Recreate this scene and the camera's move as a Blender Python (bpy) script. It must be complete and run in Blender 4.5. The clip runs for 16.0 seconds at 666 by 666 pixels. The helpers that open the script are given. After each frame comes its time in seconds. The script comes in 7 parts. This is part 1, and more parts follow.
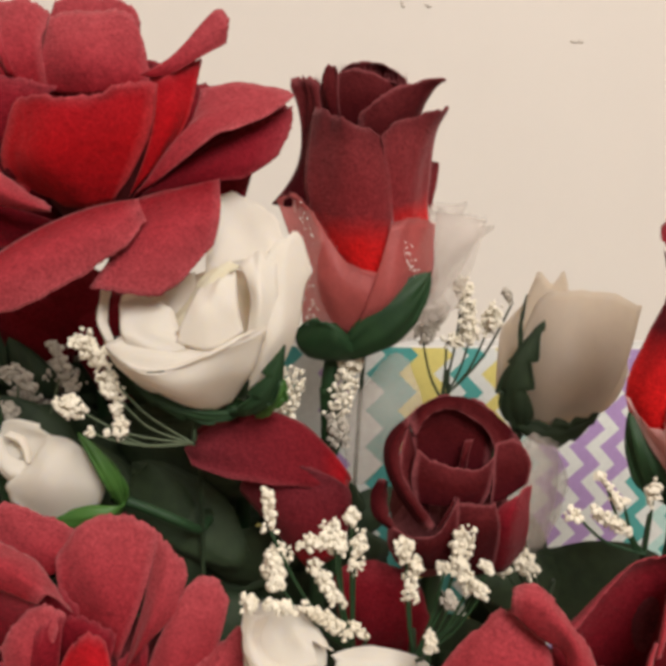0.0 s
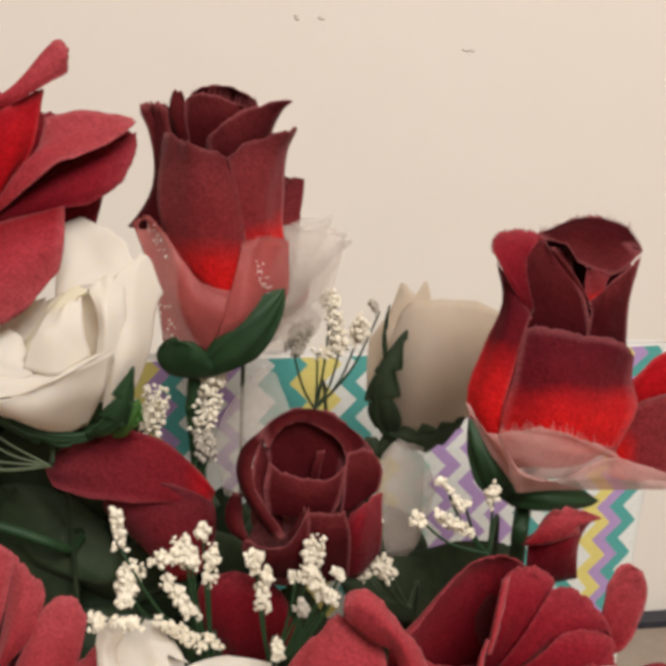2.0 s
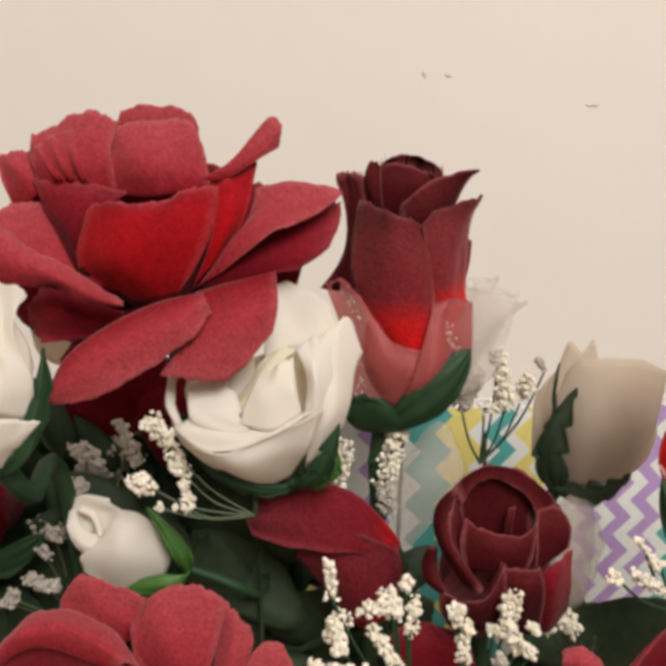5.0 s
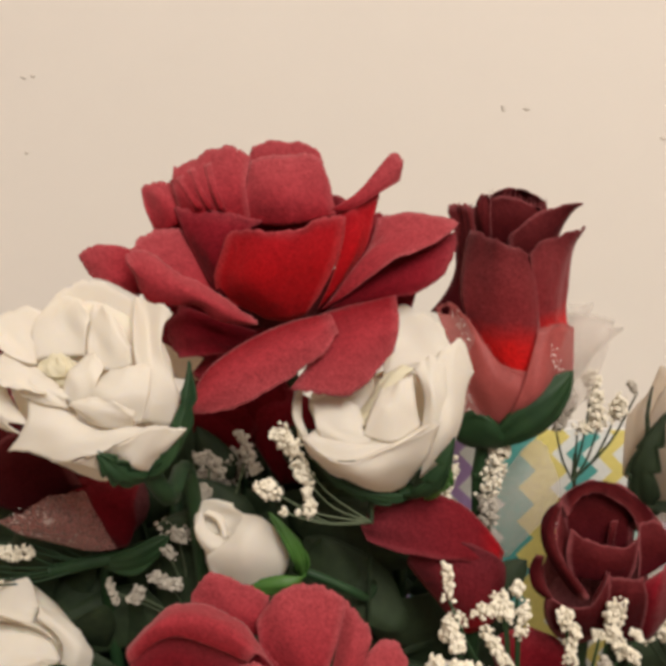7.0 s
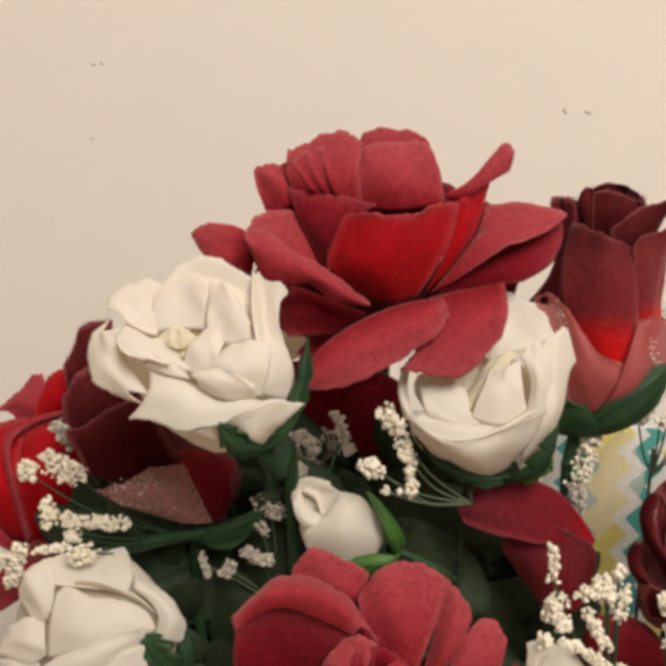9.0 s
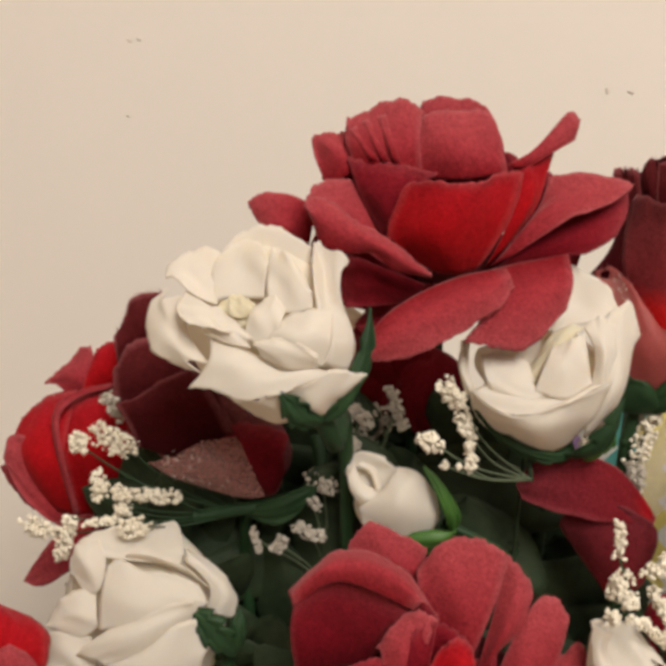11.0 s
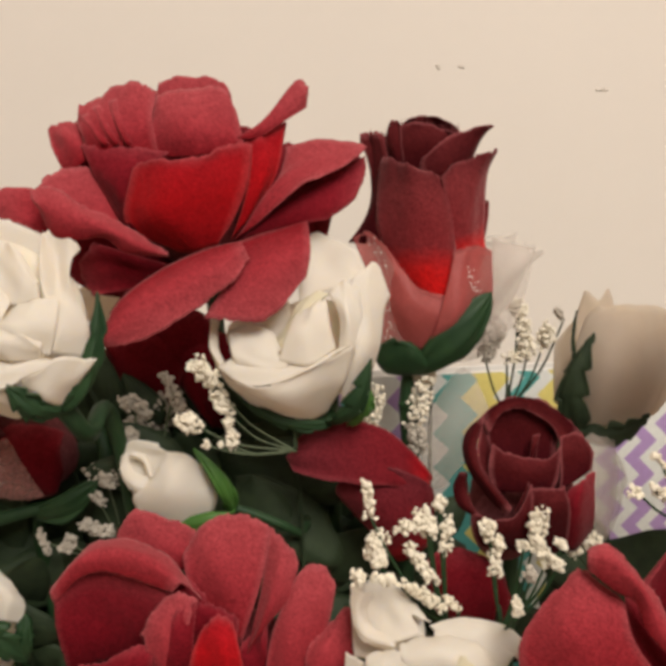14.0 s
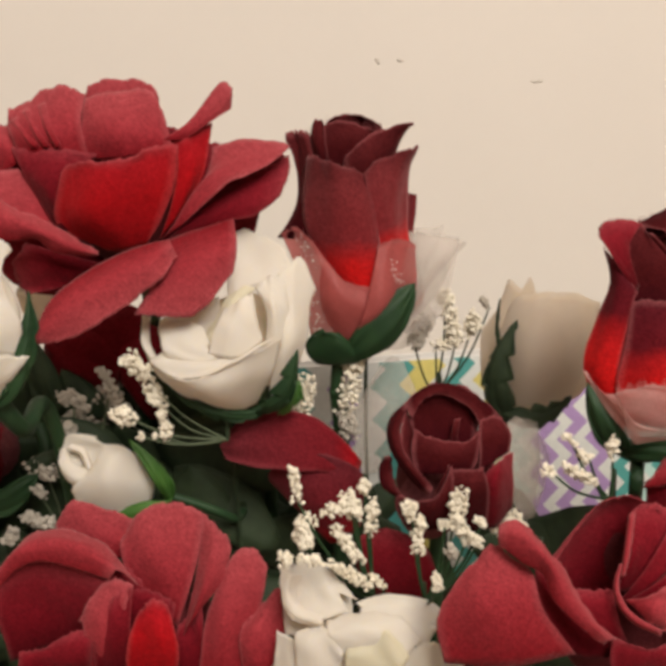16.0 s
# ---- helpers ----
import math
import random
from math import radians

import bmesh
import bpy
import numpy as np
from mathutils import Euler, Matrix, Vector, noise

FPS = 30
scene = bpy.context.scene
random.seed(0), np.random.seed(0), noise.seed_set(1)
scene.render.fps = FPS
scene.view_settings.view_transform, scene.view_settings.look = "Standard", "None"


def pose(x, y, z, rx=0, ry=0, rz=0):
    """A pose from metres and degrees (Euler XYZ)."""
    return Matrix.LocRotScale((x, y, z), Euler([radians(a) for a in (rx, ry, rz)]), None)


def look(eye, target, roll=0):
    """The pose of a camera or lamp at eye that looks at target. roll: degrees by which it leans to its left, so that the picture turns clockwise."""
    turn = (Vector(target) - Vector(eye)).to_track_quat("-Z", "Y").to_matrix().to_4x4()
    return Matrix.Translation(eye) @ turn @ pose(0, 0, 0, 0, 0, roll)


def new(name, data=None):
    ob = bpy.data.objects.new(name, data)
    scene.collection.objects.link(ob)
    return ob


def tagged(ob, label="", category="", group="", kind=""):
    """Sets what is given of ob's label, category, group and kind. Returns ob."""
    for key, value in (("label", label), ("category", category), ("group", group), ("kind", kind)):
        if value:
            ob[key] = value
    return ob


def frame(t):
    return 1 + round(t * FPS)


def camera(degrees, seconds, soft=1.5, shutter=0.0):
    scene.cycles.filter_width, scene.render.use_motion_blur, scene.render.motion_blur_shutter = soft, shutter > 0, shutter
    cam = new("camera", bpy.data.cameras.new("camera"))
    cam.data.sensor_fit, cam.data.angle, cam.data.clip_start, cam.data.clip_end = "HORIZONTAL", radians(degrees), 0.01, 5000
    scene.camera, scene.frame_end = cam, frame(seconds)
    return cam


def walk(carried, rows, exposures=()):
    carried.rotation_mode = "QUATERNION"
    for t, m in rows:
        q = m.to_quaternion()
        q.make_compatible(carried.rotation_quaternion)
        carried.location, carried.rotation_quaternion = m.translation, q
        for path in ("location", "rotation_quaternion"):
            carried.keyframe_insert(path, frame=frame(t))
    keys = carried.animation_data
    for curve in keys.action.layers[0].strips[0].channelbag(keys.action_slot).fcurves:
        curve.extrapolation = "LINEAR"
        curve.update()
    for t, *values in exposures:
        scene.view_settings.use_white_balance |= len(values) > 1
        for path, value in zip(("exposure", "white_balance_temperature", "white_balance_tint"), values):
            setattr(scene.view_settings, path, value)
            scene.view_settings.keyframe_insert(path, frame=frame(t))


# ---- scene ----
# The camera: hand-held, a few centimetres to and fro before the flowers
cam = camera(40.0, 16.0, soft=4.6)
PATH = [
    (0, 0.1211, 0.0245, 0.2689, -12.07, -3.79, 1.34),
    (0.5, 0.1259, 0.0224, 0.2741, -12.27, -4.78, 0.91),
    (1, 0.1310, 0.0215, 0.2738, -12.11, -5.59, 0.56),
    (1.5, 0.1359, 0.0196, 0.2745, -12.12, -6.08, 0.18),
    (2, 0.1445, 0.0172, 0.2737, -11.92, -6.66, -0.15),
    (2.5, 0.1464, 0.0174, 0.2719, -12.19, -6.86, -0.66),
    (3, 0.1526, 0.0197, 0.2625, -12.61, -6.33, -1.36),
    (3.5, 0.1411, 0.0213, 0.2574, -12.92, -5.43, -1.48),
    (4, 0.1350, 0.0155, 0.2694, -11.90, -4.25, -1.31),
    (4.5, 0.1243, 0.0145, 0.2761, -10.74, -3.50, -0.67),
    (5, 0.1120, 0.0109, 0.2813, -9.64, -2.78, -0.14),
    (5.2, 0.1083, 0.0010, 0.2863, -8.47, -2.49, 0.02),
    (7.3, 0.0872, -0.0092, 0.2827, -7.98, 0.11, 0.58),
    (7.5, 0.0834, -0.0155, 0.2853, -7.74, 0.17, 0.73),
    (8, 0.0814, -0.0192, 0.2858, -7.09, 0.19, 1.12),
    (8.5, 0.0697, -0.0132, 0.2787, -7.34, 0.18, 1.91),
    (9, 0.0655, -0.0118, 0.2773, -7.91, 0.18, 2.51),
    (9.5, 0.0598, -0.0122, 0.2760, -8.21, 0.31, 3.01),
    (9.7, 0.0575, -0.0113, 0.2745, -8.27, 0.51, 3.07),
    (11.8, 0.0538, -0.0084, 0.2699, -8.60, 1.43, 2.53),
    (12, 0.0595, -0.0088, 0.2694, -8.42, 1.25, 2.06),
    (12.5, 0.0798, -0.0160, 0.2724, -7.95, 0.33, 0.96),
    (13, 0.0950, -0.0137, 0.2758, -7.39, -0.48, -0.64),
    (13.5, 0.1043, -0.0081, 0.2711, -7.48, -0.96, -1.65),
    (14, 0.1085, -0.0081, 0.2636, -8.05, -1.43, -2.30),
    (14.5, 0.1125, -0.0109, 0.2625, -8.07, -1.70, -3.05),
    (15, 0.1229, -0.0139, 0.2614, -8.40, -2.34, -3.44),
    (15.5, 0.1256, -0.0096, 0.2590, -9.82, -3.49, -3.34),
    (16, 0.1183, -0.0180, 0.2655, -8.88, -3.57, -3.19),
]
walk(cam, [(t, pose(x, y, z, 90 + tilt, 0, turn) @ pose(0, 0, 0, 0, 0, roll)) for t, x, y, z, tilt, turn, roll in PATH],
     [(0.0, -0.12, 6250, 10), (5.2, -0.12, 6150, 10), (7.3, -0.16, 6480, 10), (16.0, -0.18, 6520, 10)])

# ---- light ----
world = bpy.data.worlds.new("world")
scene.world = world
world.use_nodes = True
world.node_tree.nodes["Background"].inputs[0].default_value = (1.0, 0.93, 0.86, 1)
world.node_tree.nodes["Background"].inputs[1].default_value = 0.25


def lamp(name, eye, target, size, power, colour):
    data = bpy.data.lights.new(name, "AREA")
    data.shape, data.size, data.energy, data.color = "DISK", size, power, colour
    ob = new(name, data)
    ob.matrix_world = look(eye, target)
    return ob


lamp("ceiling_lamp", (0.48, -0.95, 1.32), (0.15, 0.30, 0.18), 0.95, 33.5, (1.0, 0.925, 0.845))

# ---- materials ----


def material(name, rough=0.7, **more):
    m = bpy.data.materials.new(name)
    m.use_nodes = True
    n = m.node_tree.nodes
    b = n["Principled BSDF"]
    b.inputs["Roughness"].default_value = rough
    for key, value in more.items():
        b.inputs[key.replace("_", " ")].default_value = value
    return m, n, m.node_tree.links, b


def grain(n, links, kind, scale, detail=4.0, rough=0.6):
    """A noise or Voronoi in object space; scale is per metre."""
    where = n.new("ShaderNodeTexCoord")
    tex = n.new(kind)
    tex.inputs["Scale"].default_value = scale
    if kind == "ShaderNodeTexNoise":
        tex.inputs["Detail"].default_value, tex.inputs["Roughness"].default_value = detail, rough
    links.new(where.outputs["Object"], tex.inputs["Vector"])
    return tex


def bump(n, links, b, sources, distance):
    last = None
    for socket, strength in sources:
        node = n.new("ShaderNodeBump")
        node.inputs["Strength"].default_value, node.inputs["Distance"].default_value = strength, distance
        links.new(socket, node.inputs["Height"])
        if last:
            links.new(last, node.inputs["Normal"])
        last = node.outputs["Normal"]
    links.new(last, b.inputs["Normal"])


def ramp(n, stops, mode="LINEAR"):
    node = n.new("ShaderNodeValToRGB")
    node.color_ramp.interpolation = mode
    e = node.color_ramp.elements
    while len(e) < len(stops):
        e.new(0.5)
    for item, (at, colour) in zip(e, stops):
        item.position, item.color = at, (*colour, 1)
    return node


def mix(n, links, kind, factor, a, b):
    node = n.new("ShaderNodeMix")
    node.data_type, node.blend_type = "RGBA", kind
    for socket, value in ((node.inputs["Factor"], factor), (node.inputs["A"], a), (node.inputs["B"], b)):
        if isinstance(value, (int, float)):
            socket.default_value = value
        elif isinstance(value, tuple):
            socket.default_value = (*value, 1)
        else:
            links.new(value, socket)
    return node.outputs["Result"]


def dyed_cloth(name, stops, blotch=0.25, sheen=0.22, rough=0.85, sheen_tint=(1.0, 0.55, 0.55), pale=0.1):
    """Flocked petal cloth: the dye, darkened for shade in some petals, runs along the petal (UV), with blotches, a
    weave and fine fuzz.
    """
    m, n, links, b = material(name, rough)
    uv = n.new("ShaderNodeUVMap")
    split = n.new("ShaderNodeSeparateXYZ")
    links.new(uv.outputs["UV"], split.inputs["Vector"])
    cloud = grain(n, links, "ShaderNodeTexNoise", 55, 3)
    fuzz = grain(n, links, "ShaderNodeTexNoise", 1500, 2)
    shift = n.new("ShaderNodeMath")
    shift.operation = "MULTIPLY_ADD"
    links.new(cloud.outputs["Fac"], shift.inputs[0])
    shift.inputs[1].default_value = blotch
    links.new(split.outputs["Y"], shift.inputs[2])
    back = n.new("ShaderNodeMath")
    back.operation = "SUBTRACT"
    links.new(shift.outputs[0], back.inputs[0])
    back.inputs[1].default_value = blotch / 2
    dye = ramp(n, stops)
    links.new(back.outputs[0], dye.inputs["Fac"])
    tone = ramp(n, [(0.3, (0.66, 0.66, 0.66)), (0.7, (1.25, 1.30, 1.30))])
    links.new(fuzz.outputs["Fac"], tone.inputs["Fac"])
    far = n.new("ShaderNodeMath")
    far.operation = "PINGPONG"
    links.new(split.outputs["X"], far.inputs[0])
    far.inputs[1].default_value = 0.5
    rim_u = ramp(n, [(0.0, (1, 1, 1)), (0.09, (0, 0, 0))])
    links.new(far.outputs[0], rim_u.inputs["Fac"])
    rim_v = ramp(n, [(0.93, (0, 0, 0)), (1.0, (1, 1, 1))])
    links.new(split.outputs["Y"], rim_v.inputs["Fac"])
    rim = mix(n, links, "LIGHTEN", 1.0, rim_u.outputs["Color"], rim_v.outputs["Color"])
    rim = mix(n, links, "MULTIPLY", 1.0, rim, (pale, pale, pale))
    dyed = mix(n, links, "MIX", rim, dye.outputs["Color"], (0.50, 0.16, 0.17))
    colour = mix(n, links, "MULTIPLY", 0.8, dyed, tone.outputs["Color"])
    worn = grain(n, links, "ShaderNodeTexNoise", 420, 4, 0.7)
    mottle = ramp(n, [(0.34, (0.74, 0.70, 0.70)), (0.52, (1.0, 1.0, 1.0)), (0.68, (1.28, 1.42, 1.42))])
    links.new(worn.outputs["Fac"], mottle.inputs["Fac"])
    colour = mix(n, links, "MULTIPLY", 0.38, colour, mottle.outputs["Color"])
    links.new(colour, b.inputs["Base Color"])
    b.inputs["Sheen Weight"].default_value, b.inputs["Sheen Roughness"].default_value = sheen, 0.45
    b.inputs["Sheen Tint"].default_value = (*sheen_tint, 1)
    b.inputs["Specular IOR Level"].default_value = 0.03
    bump(n, links, b, [(fuzz.outputs["Fac"], 0.35), (worn.outputs["Fac"], 0.5), (cloud.outputs["Fac"], 1.0)], 0.0007)
    return lit_through(m, 0.07)


def lit_through(m, share):
    """Lets part of the light through a thin sheet."""
    n, links = m.node_tree.nodes, m.node_tree.links
    b = n["Principled BSDF"]
    lit = n.new("ShaderNodeBsdfTranslucent")
    links.new(b.inputs["Base Color"].links[0].from_socket, lit.inputs["Color"])
    both = n.new("ShaderNodeMixShader")
    both.inputs["Fac"].default_value = share
    links.new(b.outputs[0], both.inputs[1])
    links.new(lit.outputs[0], both.inputs[2])
    links.new(both.outputs[0], n["Material Output"].inputs["Surface"])
    return m


def plain_stuff(name, low, high, rough=0.6, scale=300, relief=0.4, depth=0.0005, spec=0.4, scatter=0.0):
    m, n, links, b = material(name, rough)
    big = grain(n, links, "ShaderNodeTexNoise", scale / 8, 3)
    fine = grain(n, links, "ShaderNodeTexNoise", scale, 4)
    both = mix(n, links, "MIX", 0.4, big.outputs["Color"], fine.outputs["Color"])
    tint = ramp(n, [(0.35, low), (0.65, high)])
    links.new(both, tint.inputs["Fac"])
    links.new(tint.outputs["Color"], b.inputs["Base Color"])
    b.inputs["Specular IOR Level"].default_value = spec
    if scatter:
        b.inputs["Subsurface Weight"].default_value = scatter
        b.inputs["Subsurface Radius"].default_value = (1.0, 0.75, 0.5)
        b.inputs["Subsurface Scale"].default_value = 0.003
    bump(n, links, b, [(big.outputs["Fac"], relief * 0.6), (fine.outputs["Fac"], relief)], depth)
    return m


def sheer_cloth(name, tint, clear, glint=0.0):
    """Thin organza: partly see-through, with a fine thread pattern."""
    m, n, links, b = material(name, 0.65 if glint == 0 else 0.5)
    out = n["Material Output"]
    thread = grain(n, links, "ShaderNodeTexNoise", 900, 3)
    cloud = grain(n, links, "ShaderNodeTexNoise", 120, 3)
    tone = ramp(n, [(0.3, tuple(c * 0.85 for c in tint)), (0.7, tint)])
    links.new(cloud.outputs["Fac"], tone.inputs["Fac"])
    links.new(tone.outputs["Color"], b.inputs["Base Color"])
    b.inputs["Sheen Weight"].default_value = 0.2
    through_it = n.new("ShaderNodeBsdfTransparent")
    lit = n.new("ShaderNodeBsdfTranslucent")
    links.new(tone.outputs["Color"], lit.inputs["Color"])
    cloth = n.new("ShaderNodeMixShader")
    cloth.inputs["Fac"].default_value = 0.35
    links.new(b.outputs[0], cloth.inputs[1])
    links.new(lit.outputs[0], cloth.inputs[2])
    share = ramp(n, [(0.25, (clear + 0.06,) * 3), (0.75, (max(clear - 0.06, 0),) * 3)])
    links.new(thread.outputs["Fac"], share.inputs["Fac"])
    both = n.new("ShaderNodeMixShader")
    links.new(share.outputs["Color"], both.inputs["Fac"])
    links.new(cloth.outputs[0], both.inputs[1])
    links.new(through_it.outputs[0], both.inputs[2])
    links.new(both.outputs[0], out.inputs["Surface"])
    bump(n, links, b, [(cloud.outputs["Fac"], 0.4), (thread.outputs["Fac"], 0.4)], 0.0006)
    return m


MATS = {
    "dusty": dyed_cloth("dusty_red_petal", [(0.0, (0.21, 0.007, 0.012)), (0.4, (0.335, 0.032, 0.042)), (1.0, (0.38, 0.060, 0.070))], sheen=0.24, pale=0.24),
    "bright": dyed_cloth("bright_red_petal", [(0.0, (0.22, 0.003, 0.005)), (0.5, (0.43, 0.007, 0.011)), (0.85, (0.40, 0.011, 0.017)), (1.0, (0.34, 0.028, 0.036))], sheen=0.1, pale=0.2),
    # deep red dye; its near-black foot stands in for shade inside the folds
    "deep": dyed_cloth("deep_red_shaded_petal", [(0.0, (0.055, 0.002, 0.004)), (0.35, (0.14, 0.005, 0.010)), (0.75, (0.21, 0.011, 0.019)), (1.0, (0.27, 0.030, 0.040))], sheen=0.15),
    "maroon": dyed_cloth("maroon_petal", [(0.0, (0.72, 0.010, 0.010)), (0.14, (0.62, 0.012, 0.012)), (0.32, (0.22, 0.023, 0.027)), (0.7, (0.180, 0.025, 0.028)), (1.0, (0.110, 0.017, 0.019))], sheen=0.25, blotch=0.3, pale=0.12),
    "ember": dyed_cloth("ember_petal", [(0.0, (0.50, 0.006, 0.008)), (0.25, (0.66, 0.012, 0.012)), (0.42, (0.46, 0.012, 0.014)), (0.62, (0.125, 0.008, 0.013)), (1.0, (0.085, 0.009, 0.014))], sheen=0.09, blotch=0.34, pale=0.3),
    "wine": dyed_cloth("wine_petal", [(0.0, (0.040, 0.003, 0.005)), (0.5, (0.062, 0.006, 0.007)), (1.0, (0.115, 0.017, 0.019))], sheen=0.06, pale=0.36),
    "russet": dyed_cloth("russet_petal", [(0.0, (0.36, 0.006, 0.010)), (0.22, (0.18, 0.012, 0.018)), (1.0, (0.145, 0.021, 0.028))], sheen=0.15),
    "white": plain_stuff("cream_foam_petal", (0.92, 0.84, 0.715), (0.95, 0.88, 0.755), 0.75, 260, 0.10, 0.0004, 0.10, 0.35),
    "butter": plain_stuff("yellow_cream_foam_petal", (0.86, 0.78, 0.56), (0.90, 0.83, 0.62), 0.75, 260, 0.10, 0.0004, 0.10, 0.3),
    "veil": plain_stuff("beige_veil_petal", (0.70, 0.59, 0.47), (0.78, 0.67, 0.54), 0.8, 200, 0.1, 0.0004, 0.1, 0.3),
    "sheer_red": sheer_cloth("sheer_red_organza", (0.60, 0.135, 0.125), 0.30, 1.0),
    "sheer_pink": sheer_cloth("sheer_pink_organza", (0.84, 0.50, 0.46), 0.46),
    "sheer_glass": sheer_cloth("sheer_glassy_organza", (0.52, 0.25, 0.22), 0.50, 1.0),
    "sheer_white": sheer_cloth("sheer_white_organza", (0.84, 0.76, 0.69), 0.74),
    "green": plain_stuff("green_plastic", (0.007, 0.032, 0.010), (0.020, 0.060, 0.017), 0.6, 400, 0.25),
    "grass": plain_stuff("light_green_plastic", (0.035, 0.110, 0.018), (0.07, 0.17, 0.03), 0.5, 400, 0.25),
    "leaf": plain_stuff("dark_leaf_cloth", (0.009, 0.021, 0.008), (0.034, 0.056, 0.022), 0.7, 350, 0.5),
    "stalk": plain_stuff("grey_green_stalk", (0.07, 0.10, 0.05), (0.14, 0.17, 0.10), 0.6, 500, 0.3),
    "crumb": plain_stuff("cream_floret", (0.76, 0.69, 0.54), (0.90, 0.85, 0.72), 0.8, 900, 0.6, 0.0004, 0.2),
    # same florets as above, with the shade among the leaves put into the colour
    "shade_crumb": plain_stuff("shaded_floret", (0.42, 0.38, 0.32), (0.58, 0.53, 0.45), 0.85, 900, 0.6, 0.0004, 0.2),
    "glue": plain_stuff("clear_glue", (0.75, 0.72, 0.66), (0.85, 0.82, 0.78), 0.25, 300, 0.2),
}

lit_through(MATS["white"], 0.29)
lit_through(MATS["butter"], 0.29)
lit_through(MATS["veil"], 0.4)

# ---- helpers of the builder ----
CM = 0.01


def thing(name, base, label, category, group=""):
    """An Empty at the base (cm) of a thing, that parents its parts."""
    ob = new(name)
    ob.location = Vector(base) * CM
    ob.empty_display_size = 0.01
    return tagged(ob, label, category, group)


def mesh_part(name, verts, faces, mat, parent, uvs=None, label="", smooth=True):
    """One mesh object from places in cm, under a thing or a part."""
    data = bpy.data.meshes.new(name)
    top, at = parent, Vector((0, 0, 0))
    while top is not None:
        at = at + top.location
        top = top.parent
    data.from_pydata([tuple(Vector(v) * CM - at) for v in verts], [], faces)
    if uvs is not None:
        layer = data.uv_layers.new(name="UVMap")
        for loop in data.loops:
            layer.data[loop.index].uv = uvs[loop.vertex_index]
    if smooth:
        data.polygons.foreach_set("use_smooth", [True] * len(data.polygons))
    data.materials.append(mat)
    ob = new(name, data)
    ob.parent = parent
    return tagged(ob, label)


COUNT = [0]


def petal(parent, mat, base, mid, tip, left, right, widest=0.6, round_=2.6, foot=0.3, lip=0.0, wave=0.07, thick=0.02, name="petal", label="", point=False, teeth=0.0, nu=18, nv=20):
    """A petal in cm: its spine runs from base over mid to tip, and it is as wide as left and right say."""
    COUNT[0] += 1
    rng = random.Random(COUNT[0])
    b, m, t, l, r = (np.array(p, float) for p in (base, mid, tip, left, right))
    c = 2 * m - (b + t) / 2
    spine = lambda v: (1 - v) ** 2 * b + 2 * v * (1 - v) * c + v * v * t
    n = np.cross(r - l, t - b)
    n /= np.linalg.norm(n) + 1e-9
    heart = spine(widest)
    sides = [l - heart, r - heart]
    deep = [float(s @ n) for s in sides]
    flat = [s - d * n for s, d in zip(sides, deep)]
    phase = [rng.uniform(0, 6.28) for _ in range(6)]
    verts, uvs = [], []
    for j in range(nv + 1):
        v = j / nv
        if v < widest:
            w = foot + (1 - foot) * math.sin(math.pi / 2 * v / widest)
        else:
            s = (v - widest) / (1 - widest)
            w = (1 - s) ** 0.8 * (1 + 0.6 * s) if point else max(1 - s**round_, 0) ** 0.5
        if teeth:
            w *= 1 - teeth * ((v * 3.3 + 0.6 * v * v + phase[4]) % 1) ** 1.6 * min(4 * v, 1)
        for i in range(nu + 1):
            u = 2 * i / nu - 1
            k = int(u > 0)
            a = abs(u)
            edge = max(a**3, (max(v - widest, 0) / (1 - widest)) ** 4)
            ragged = 1 + edge * 0.035 * (math.sin(9 * v + 5 * u + phase[0]) + 0.6 * math.sin(23 * v + 11 * u + phase[1]))
            p = spine(v) + flat[k] * (w * a * ragged) + n * (deep[k] * w * a * a)
            ripple = wave * (math.sin(4.5 * u + 5 * v + phase[2]) + 0.7 * math.sin(9 * u - 4 * v + phase[3])) * (0.25 + edge)
            p = p - n * (lip * max(edge - 0.45, 0) / 0.55) + n * ripple * min(1, 1.6 * w)
            verts.append(p)
            uvs.append((i / nu, v))
    row = nu + 1
    faces = [(j * row + i, j * row + i + 1, (j + 1) * row + i + 1, (j + 1) * row + i) for j in range(nv) for i in range(nu)]
    ob = mesh_part(name, verts, faces, MATS[mat], parent, uvs, label)
    solid = ob.modifiers.new("thickness", "SOLIDIFY")
    solid.thickness, solid.offset = thick * CM, 0
    return ob


